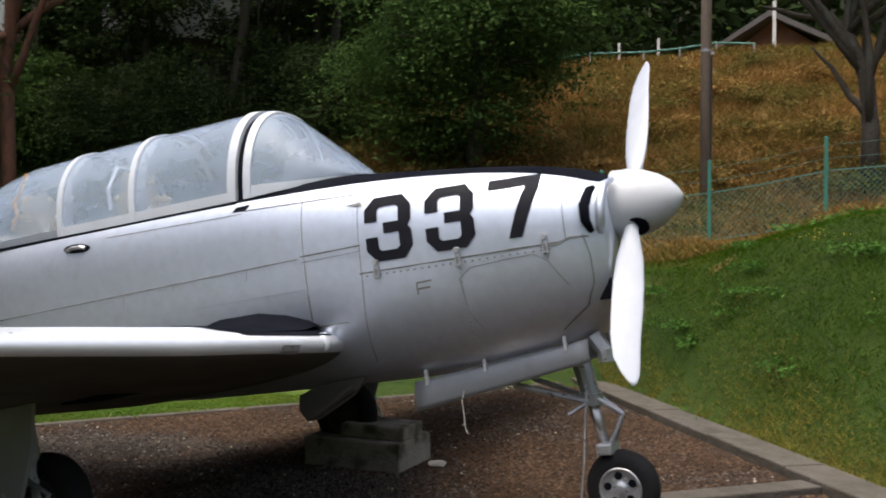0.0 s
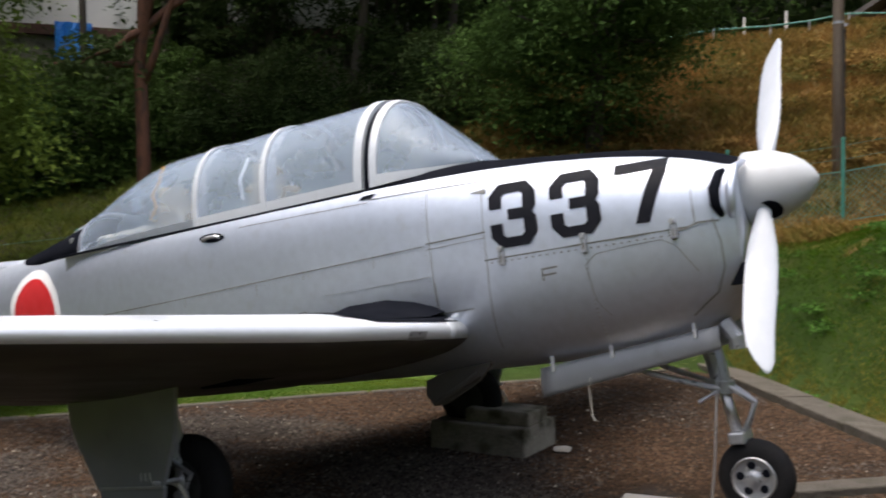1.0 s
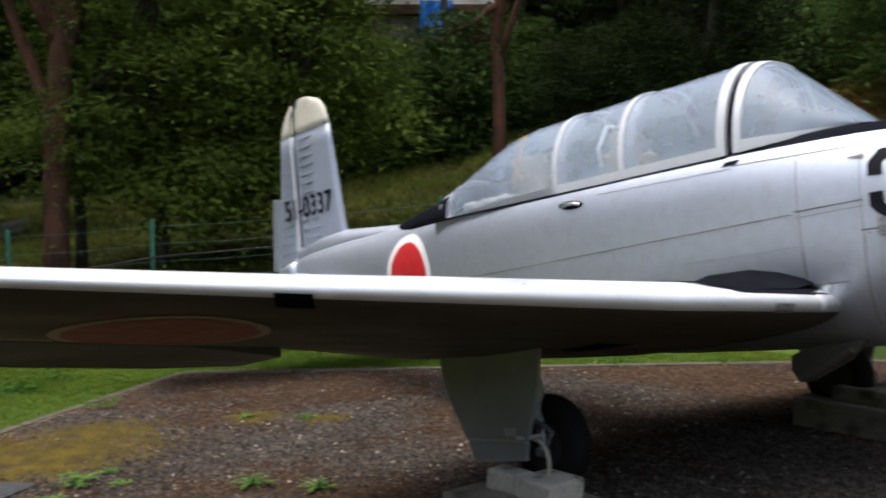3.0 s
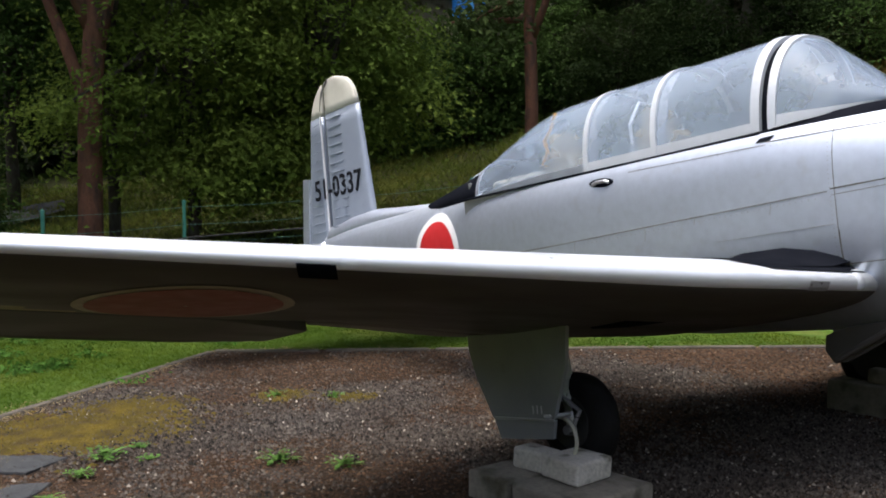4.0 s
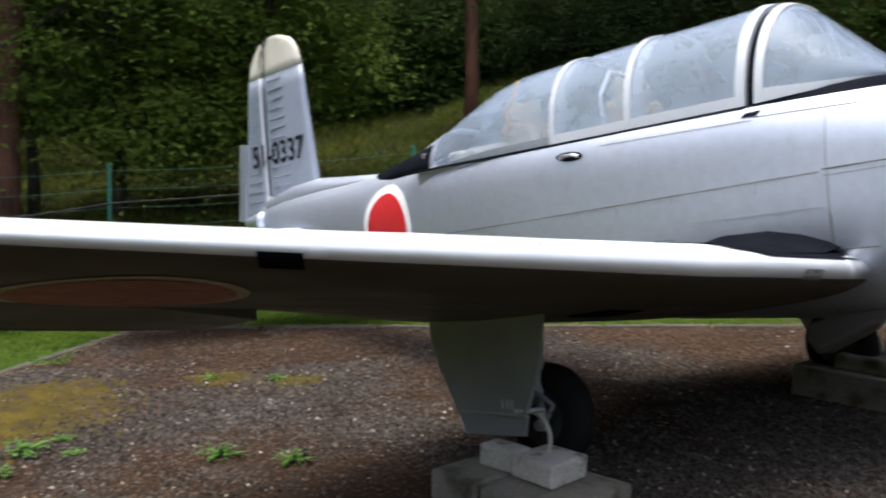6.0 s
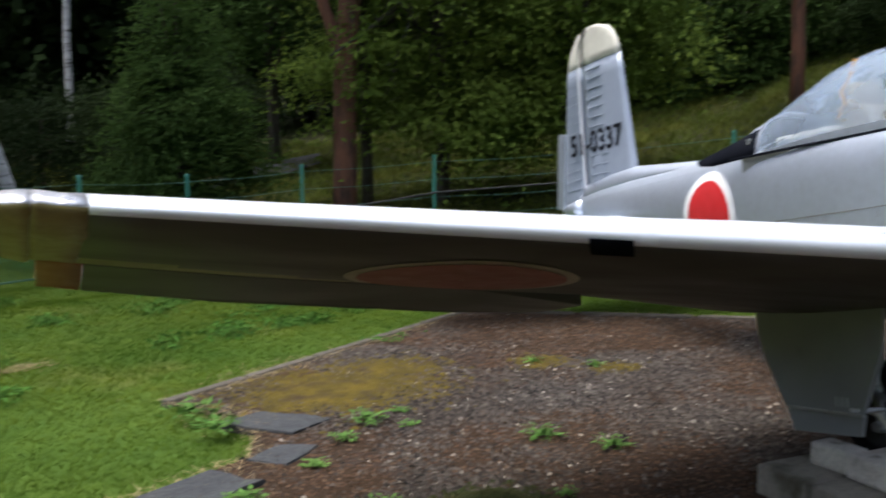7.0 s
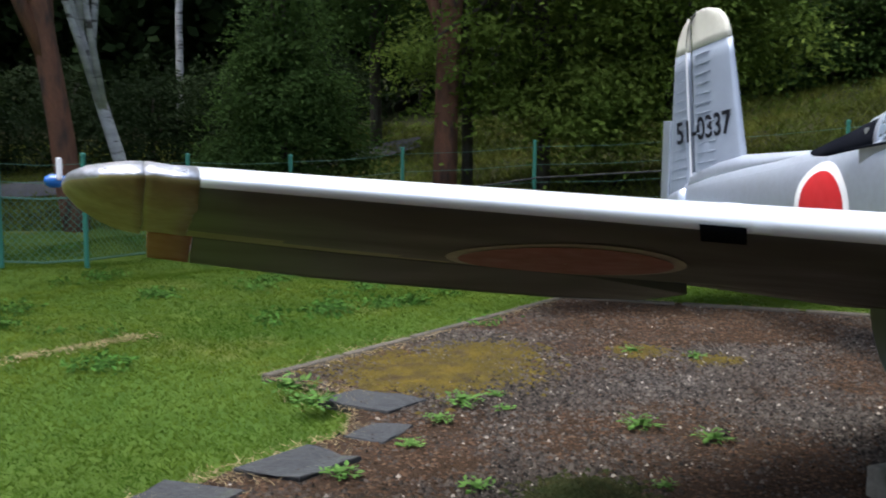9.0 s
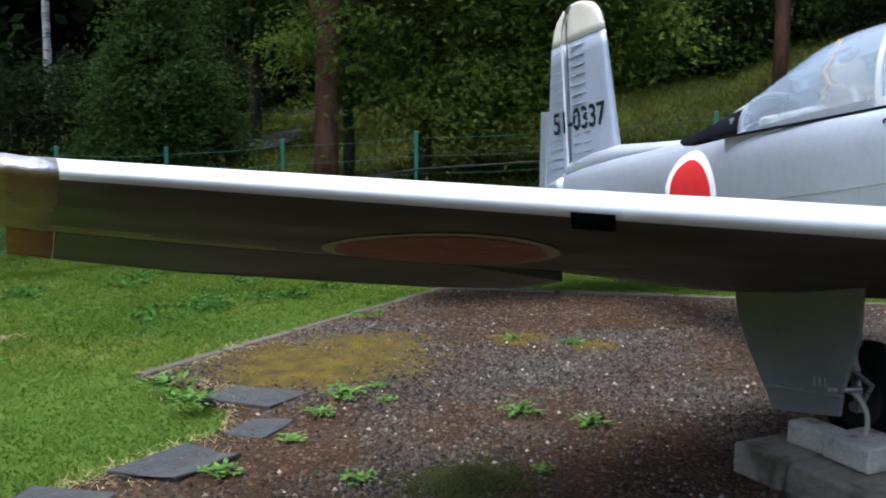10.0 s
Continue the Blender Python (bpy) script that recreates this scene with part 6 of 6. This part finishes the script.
tree("broadleaf_tree", spot(76.0, 22.0), up(6.0, (0, 0), seed=6), 0.14, 0.05,
     [(0, 0, 3.4, 1.8, 1.8, 1.0), (0.3, 0.3, 5.0, 2.2, 2.2, 1.4), (0, 0, 6.8, 1.8, 1.8, 1.3)],
     20000, 0.13, 190, LEAF_DARK, BARK, "tall green tree inside the wood", 15, 8, 0.32)
# thick pine trunk and its neighbour
tree("pine_tree", spot(72.2, 16.0), up(7.5, (0.25, 0.3), amp=0.2, seed=7), 0.20, 0.13,
     [(0.3, 0.4, 8.2, 2.2, 2.2, 0.9), (-0.6, -0.2, 7.2, 1.6, 1.6, 0.7)], 9000, 0.2, 110, LEAF_PINE, REDBARK, "thick reddish pine trunk behind the fence", 16, 8, 0.3)
tree("pine_tree", spot(70.9, 16.9), up(6.5, (0.5, -0.3), seed=8), 0.10, 0.06,
     [(0.6, -0.3, 7.0, 1.6, 1.6, 0.8)], 5000, 0.2, 60, LEAF_PINE, BARK, "slim dark tree beside the pine", 17, 5, 0.3)
# red pine at the far edge of the lawn, leaning
p0, p1 = spot(92.2, 14.0), spot(94.5, 14.0)
d = p1 - p0
tree("pine_tree", p0, wobble((0, 0, -0.3), (d.x * 1.0, d.y * 1.0, 4.2), 6, 0.08, 9) + [Vector((d.x * 1.2, d.y * 1.2, 6.0)), Vector((d.x * 1.3, d.y * 1.3, 8.0))], 0.175, 0.11,
     [(d.x, d.y, 8.6, 2.4, 2.4, 0.9), (d.x * 2, d.y * 2, 7.6, 1.6, 1.6, 0.7)], 9000, 0.2, 110, LEAF_PINE, REDBARK, "leaning red-barked pine at the lawn's edge", 18, 8, 0.3)
# birch, forked and leaning
p0 = spot(88.9, 15.0)
q = spot(92.6, 15.0) - p0
b0 = tree("birch_tree", p0, wobble((0, 0, -0.3), (q.x, q.y, 3.2), 6, 0.12, 10) + [Vector((q.x * 1.3, q.y * 1.3, 4.6)), Vector((q.x * 1.4, q.y * 1.4, 7.0))], 0.108, 0.055,
          [(q.x * 1.4, q.y * 1.4, 7.6, 1.8, 1.8, 1.3)], 7000, 0.13, 90, LEAF_MID, BIRCHBARK, "white-barked leaning birch with a forked trunk", 19, 6, 0.3)
part("fork_limb", tube(wobble((q.x * 0.80, q.y * 0.80, 2.5), (q.x * 0.74, q.y * 0.74, 5.8), 5, 0.1, 12), [0.062, 0.058, 0.054, 0.05, 0.045, 0.04], 10), BIRCHBARK, b0, "white second stem", True)
tree("birch_tree", spot(86.9, 26.0), up(9.0, (0.1, 0.2), seed=13), 0.10, 0.06, [(0, 0, 9.4, 1.8, 1.8, 1.4)], 4000, 0.2, 50, LEAF_PINE, BIRCHBARK, "slim pale birch trunk in the dark wood", 20, 4, 0.35)
# tall pines out of view, added so that their crowns shade the lane
for i, (a, r) in enumerate(((101.0, 18.5), (106.0, 15.5))):
    tree("pine_tree", spot(a, r), up(9.5, (0.3, 0.5), amp=0.3, seed=400 + i), 0.2, 0.12,
         [(0, 1.2, 8.6, 2.8, 2.8, 0.9), (1.0, 0.2, 7.4, 2.2, 2.2, 0.7)],
         5000, 0.30, 90, LEAF_PINE, BARK, "unseen tall pine added to shade the lane", 410 + i, 10, 0.5)
# pine behind the canopy
tree("pine_tree", spot(47.2, 19.5), [Vector((0, 0, -0.3)), Vector((-0.1, 0.1, 1.2)), Vector((-0.15, 0.1, 2.4)), Vector((-0.22, 0.12, 3.0)), Vector((0.08, -0.05, 3.5)), Vector((0.15, -0.1, 4.4)), Vector((0.1, 0, 6.5)), Vector((0.2, 0, 8.0))], 0.135, 0.09,
     [(0.2, 0.1, 7.6, 2.2, 2.2, 0.8), (-0.9, -0.6, 3.1, 0.7, 0.7, 0.35), (1.6, 1.2, 6.2, 1.6, 1.6, 0.6)], 9000, 0.17, 120, LEAF_PINE, REDBARK, "crooked red-barked pine on the slope", 21, 8, 0.28)
# dark pines and undergrowth between
for i, (a, r, s) in enumerate(((35.5, 23.0, 1.0), (41.5, 25.0, 1.1), (30.0, 24.5, 1.1), (45.0, 27.0, 1.0), (59, 24.0, 0.9))):
    tree("pine_tree", spot(a, r), up(7.5 * s, (0.5, 0.2), seed=30 + i), 0.14, 0.07,
         [(0.6, 0.4, 6.6 * s, 2.4, 2.4, 0.8), (-1.0, -0.4, 5.2 * s, 1.9, 1.9, 0.7), (0.7, -0.8, 3.7 * s, 1.8, 1.8, 0.7), (-0.4, 0.7, 2.2 * s, 1.7, 1.7, 0.6)],
         6500 if i < 2 else 12000, 0.17, 90 if i < 2 else 150, LEAF_PINE, BARK, "dark pine with layered branches in the wood", 40 + i, 10, 0.3)
for i, (a, r, w) in enumerate(((33, 22.5, 1.0), (38.5, 21.8, 0.8), (42.5, 22.5, 1.0), (29.5, 20.8, 0.9), (84.5, 21, 1.4), (88.5, 19.5, 1.2), (93.5, 21, 1.5), (98.5, 20, 1.4), (79, 25, 1.4))):
    tree("shrub", spot(a, r), up(1.4, (0.1, 0.1), 4, seed=60 + i), 0.05, 0.02,
         [(0, 0, 0.6, w, w, 0.6), (0.3, 0.3, 1.2, w * 0.75, w * 0.75, 0.6), (-0.4, 0, 1.7, w * 0.55, w * 0.55, 0.5)],
         6500, 0.10, 90, LEAF_FAR if i < 4 else LEAF_SHADED, BARK, "dark green shrub under the trees", 70 + i, 5, 0.22, "shrub")
for i, (a, r) in enumerate(((33.6, 24.6), (40.6, 24.4))):
    tree("pine_tree", spot(a, r), up(5.5, (0.3, 0.2), amp=0.4, seed=330 + i), 0.10, 0.06,
         [(0.3, 0, 1.2, 1.3, 1.2, 0.5), (-0.6, 0.1, 2.1, 1.2, 1.0, 0.4), (0.7, -0.3, 3.1, 1.5, 1.2, 0.35), (-0.2, 0.2, 4.4, 1.5, 1.3, 0.5)],
         7000, 0.13, 90, LEAF_PINE, BARK, "dark pine with spreading boughs before the house", 340 + i, 12, 0.26)
# bare-stemmed tree at the top of the bank
hold = tree("broadleaf_tree", spot(-0.3, 15.6), [Vector((0.0, 0, -0.3)), Vector((0.02, 0, 0.8)), Vector((-0.05, 0, 1.6)), Vector((-0.3, 0, 2.2)), Vector((-0.75, 0.05, 2.7)), Vector((-1.1, 0.1, 3.4))], 0.14, 0.07,
            [(-0.9, 0, 4.3, 1.7, 1.5, 0.5), (0.8, 0, 3.9, 1.5, 1.4, 0.5)], 5000, 0.11, 90, LEAF_MID, BARK, "gnarled dark tree with sparse leaves on the bank", 80, 10, 0.25)
for i, (a, b_) in enumerate((((-0.05, 0, 1.5), (0.55, 0, 3.6)), ((0.3, 0, 2.5), (1.0, 0.1, 2.9)), ((0.0, 0, 1.0), (-0.8, 0.1, 2.1)), ((-0.5, 0, 2.4), (-1.5, 0, 2.75)), ((-0.3, 0, 2.1), (-0.2, 0, 3.7)))):
    part("limb", tube(wobble(a, b_, 6, 0.15, 90 + i), [0.07, 0.06, 0.05, 0.042, 0.034, 0.026, 0.015], 7), BARK, hold, "", True)

for i, (a, r) in enumerate(((49.6, 24.3), (53.2, 24.0), (46.5, 24.6))):
    tree("shrub", spot(a, r), up(2.6, (0.1, 0.1), 4, seed=260 + i), 0.07, 0.03,
         [(0, 0, 0.8, 1.3, 1.3, 0.8), (0.2, 0.2, 1.8, 1.2, 1.2, 0.8), (-0.2, 0, 2.5, 0.9, 0.9, 0.6)],
         12000, 0.12, 130, LEAF_DARK, BARK, "tall dark green shrub below the house", 270 + i, 5, 0.24, "shrub")
rs = np.random.default_rng(77)
blobs_ = []
for i in range(70):
    q = spot(rs.uniform(-14, 30), rs.uniform(14.8, 23.5))
    w_ = rs.uniform(0.12, 0.38)
    blobs_.append((q.x, q.y, q.z + 0.1, w_ * 1.6, w_ * 1.6, w_ * 0.7))
V, F, C = leaves(16000, blobs_, 0.08, 420, 78, 0.16, 0.1)
tagged(mesh_np("hillside_scrub", V, F, SCRUB), "low green and brown scrub on the dry hillside", "scrub", kind="stuff")
blobs_ = []
for i in range(120):
    q = spot(rs.uniform(-14, 30), rs.uniform(13.5, 23.5))
    w_ = rs.uniform(0.12, 0.45)
    blobs_.append((q.x, q.y, q.z + 0.05, w_ * 1.8, w_ * 1.8, w_ * 0.5))
V, F, C = leaves(34000, blobs_, 0.09, 640, 79, 0.14, 0.1)
tagged(mesh_np("hillside_scrub", V, F, DRYBLADE), "withered brown scrub on the dry hillside", "scrub", kind="stuff")
blobs_ = []
for i in range(110):
    if i < 45:
        q, w_ = spot(rs.uniform(62, 104), rs.uniform(6.5, 13.3)), rs.uniform(0.05, 0.16)
    else:
        q, w_ = spot(rs.uniform(-13, 24), rs.uniform(8.8, 12.5)), rs.uniform(0.06, 0.2)
    if not inside(np.array([q.x]), np.array([q.y]))[0]:
        blobs_.append((q.x, q.y, q.z + 0.0, w_ * 1.5, w_ * 1.5, 0.035))
V, F, C = leaves(13000, blobs_, 0.05, 520, 81, 0.06, 0.05)
tagged(mesh_np("lawn_weeds", V, F, SCRUBGREEN), "broad-leaved weed clumps in the mown grass", "weeds", kind="stuff")
YELLOW = mat("yellow_flower", (0.55, 0.38, 0.02), 0.7)
blobs_ = [(q.x, q.y, q.z + 0.06, 0.3, 0.3, 0.05) for q in (spot(rs.uniform(-12, 8), rs.uniform(8.5, 11)) for _ in range(4))]
V, F, C = leaves(160, blobs_, 0.03, 40, 82, 0.05, 0.0)
tagged(mesh_np("yellow_flowers", V, F, YELLOW), "tiny yellow flowers in the bank's grass", "flowers", kind="stuff")
rail = empty("guard_rail", Matrix.Translation(spot(11, 24.3)), "low green-grey guard rail along the ridge", "guard rail")
ri = rail.matrix_world.inverted()
rp = [ri @ (spot(a, 24.3) + Vector((0, 0, 0.22))) for a in (6, 8, 10, 12, 15, 18)]
part("rail_bar", tube(rp, 0.022, 8), POST, rail)
for q in rp:
    part("rail_post", tube([q - Vector((0, 0, 0.6)), q + Vector((0, 0, 0.03))], 0.02, 8), STRUT, rail)

# utility pole
pp = spot(8.2, 16.0)
pole = empty("utility_pole", Matrix.Translation(pp), "tall weathered wooden utility pole on the hillside", "pole")
part("pole_shaft", tube([(0, 0, -0.3), (0, 0, 4), (0.0, 0, 8.5)], [0.085, 0.08, 0.07], 14), POLEWOOD, pole, "", True)
part("pole_band", moved(lathe([(-0.02, 0.088), (0.02, 0.088)], 14, "z"), Matrix.Translation((0, 0, 2.3))), STRUT, pole)
part("conduit", tube([(0.09, -0.04, 0.3), (0.09, -0.04, 2.2)], 0.016, 8), CABLE, pole, "black cable conduit")
part("bracket", moved(lathe([(-0.02, 0.025), (0.02, 0.025)], 10, "y"), Matrix.Translation((0.11, -0.06, 2.25))), STRUT, pole)


# ---- woodland beyond, one mass
def wood(n, a0, a1, r0, r1, z1, size, seed, name, leaf=LEAF_FAR):
    r = np.random.default_rng(seed)
    ang, rad = r.uniform(a0, a1, n), r.uniform(r0, r1, n)
    x, y = EX - rad * np.sin(np.radians(ang)), EY + rad * np.cos(np.radians(ang))
    tall_ = z1 * (0.75 + 0.25 * np.sin(ang * 0.55) * np.sin(ang * 0.21 + 1) + 0.15 * r.random(n))
    z = height(x, y) + 0.3 + tall_ * r.random(n) ** 0.9
    P = np.stack([x, y, z], -1) + r.normal(size=(n, 3)) * 0.4
    k = (noise_grid(P * 0.55) + 0.35 * r.random(n)) > 0.42
    P = P[k]
    m = len(P)
    nrm = r.normal(size=(m, 3)) + np.array((0, 0, 0.8))
    nrm /= np.linalg.norm(nrm, axis=1)[:, None]
    t = np.cross(nrm, r.normal(size=(m, 3)))
    t /= np.linalg.norm(t, axis=1)[:, None]
    s = np.cross(nrm, t)
    L = size * (0.6 + 0.8 * r.random((m, 1)))
    V = np.stack([P - t * L * 0.5, P + s * L * 0.3, P + t * L * 0.5, P - s * L * 0.3], 1).reshape(-1, 3)
    return tagged(mesh_np(name, V, np.arange(4 * m).reshape(-1, 4), leaf), "dark green woodland foliage on the hill", "woodland", kind="stuff")


def noise_grid(P):
    return 0.5 + 0.25 * (np.sin(P[:, 0] * 1.7 + np.sin(P[:, 1] * 1.1)) * np.sin(P[:, 2] * 1.9 + P[:, 1]) + np.sin(P[:, 1] * 2.3 + P[:, 2]))


wood(60000, 26, 76, 27, 36, 9.0, 0.42, 101, "woodland")
wood(70000, 76, 112, 28, 36, 9.0, 0.46, 104, "woodland", LEAF_SHADED)
wood(26000, -25, 26, 31, 42, 9.0, 0.5, 102, "woodland")
# Unseen foliage behind the camera, added to hold back low sky light.
wood(40000, 112, 335, 22, 36, 7.0, 0.9, 103, "woodland")
for i in range(15):
    a = 27 + i * 3.3 + 1.4 * math.sin(i * 2.7)
    r = 24.5 + 5 * (0.5 + 0.5 * math.sin(i * 5.1))
    if i == 0:
        wt = empty("woodland_tree", Matrix.Translation(spot(a, r)), "slim dark tree trunk in the wood", "tree", "trunks in the wood")
        part("trunk", tube(up(9, (0.3, 0.1), seed=140), [0.12 - 0.012 * q for q in range(7)], 8), BARK, wt, "", True)
    else:
        copy_thing(wt, Matrix.Translation(spot(a, r)) @ Matrix.Rotation(i * 1.3, 4, "Z"))


# ---- houses up the hill
HWALL = mat("white_render_wall", (0.72, 0.71, 0.68), 0.85, 0.0, (0.62, 0.61, 0.58), 1.5, 0.2, 30, grain=0.9, detail=2.0)
HROOF = mat("rusty_red_roof", (0.10, 0.045, 0.03), 0.85, 0.0, (0.07, 0.035, 0.025), 2.0, 0.3, 20)
HBROWN = mat("brown_wood_cladding", (0.16, 0.075, 0.04), 0.85, 0.0, (0.12, 0.06, 0.035), 2.0, 0.3, 20)
TARP = mat("blue_plastic_sheet", (0.03, 0.22, 0.72), 0.45, 0.0, (0.04, 0.30, 0.85), 3.0, 0.3, 12)
WGLASS = mat("dark_window_glass", (0.03, 0.035, 0.04), 0.1, 0.0)


def house(yaw, r, zfloor, w, dpt, hgt, roof, wall, roofmat, label, turn=0):
    p = spot(yaw, r)
    h = empty("house", pose(p.x, p.y, zfloor, 0, 0, yaw + turn), label, "house")
    part("wall", boxm(-w / 2, w / 2, -dpt / 2, dpt / 2, 0, hgt, 0.01), wall, h)
    part("foundation", boxm(-w / 2, w / 2, -dpt / 2 + 0.05, dpt / 2, p.z - zfloor - 1.0, -0.004, 0), CONCRETE, h)
    o = 0.5
    tri = [[(x, -dpt / 2 - o, hgt - 0.1), (x, 0, hgt + roof), (x, dpt / 2 + o, hgt - 0.1), (x, dpt / 2 + o, hgt + 0.04), (x, 0, hgt + roof + 0.16), (x, -dpt / 2 - o, hgt + 0.04)] for x in (-w / 2 - o, w / 2 + o)]
    part("roof", loft(tri), roofmat, h)
    part("gable", loft([[(x, -dpt / 2, hgt), (x, 0, hgt + roof), (x, dpt / 2, hgt)] for x in (-w / 2 + 0.05, w / 2 - 0.05)]), wall, h)
    part("eaves_board", boxm(-w / 2 - 0.3, w / 2 + 0.3, -dpt / 2 - 0.12, -dpt / 2 - 0.004, -0.25, 0.0, 0.01), HROOF, h, "rusty eaves board")
    for i in range(3):
        x = -w * 0.3 + i * w * 0.3
        wi = part("window", boxm(x - 0.5, x + 0.5, -dpt / 2 - 0.04, -dpt / 2 + 0.02, hgt * 0.35, hgt * 0.8, 0.01), WHITE, h)
        part("pane", boxm(x - 0.44, x + 0.44, -dpt / 2 - 0.05, -dpt / 2 - 0.03, hgt * 0.38, hgt * 0.77, 0), WGLASS, wi)
    return h


house(37.5, 27.5, 6.7, 4.6, 4.0, 2.8, 1.4, HWALL, HROOF, "white-walled house with rusty eaves behind trees")
house(51.2, 27.0, 6.5, 3.4, 3.0, 3.2, 1.2, HWALL, HROOF, "white-walled house above the slope behind trees")
GREYROOF = mat("grey_sheet_roof", (0.10, 0.09, 0.085), 0.7, 0.0, (0.07, 0.062, 0.058), 2.0, 0.3, 20)
house(4.6, 29.5, 6.45, 2.2, 2.3, 0.55, 0.8, HBROWN, GREYROOF, "brown timber house with a grey roof on the hilltop", 78)
mp = spot(5.0, 26.5)
tagged(part("marker_post", moved(tube([(0, 0, -0.3), (0, 0, 1.4)], 0.045, 10), Matrix.Translation(mp)), HWALL), "white painted post on the ridge", "post")
for a_ in (13.4, 11.2):
    mp = spot(a_, 25.2)
    tagged(part("marker_post", moved(tube([(0, 0, -0.3), (0, 0, 0.55)], 0.03, 10), Matrix.Translation(mp)), HWALL), "short white painted post on the ridge", "post")
tp = spot(50.9, 25.2)
b = bmesh.new()
rings = [[Vector((-0.42 + 0.84 * i / 8, 0.05 * math.sin(i * 2.1 + j), 5.55 + j * 0.2)) for i in range(9)] for j in range(6)]
loft(rings, closed=False, bm=b)
sheet = part("plastic_sheet", b, TARP)
sheet.matrix_world = pose(tp.x, tp.y, 0, 0, 0, 51)
tagged(sheet, "bright blue plastic sheet hung against the house", "plastic sheet")
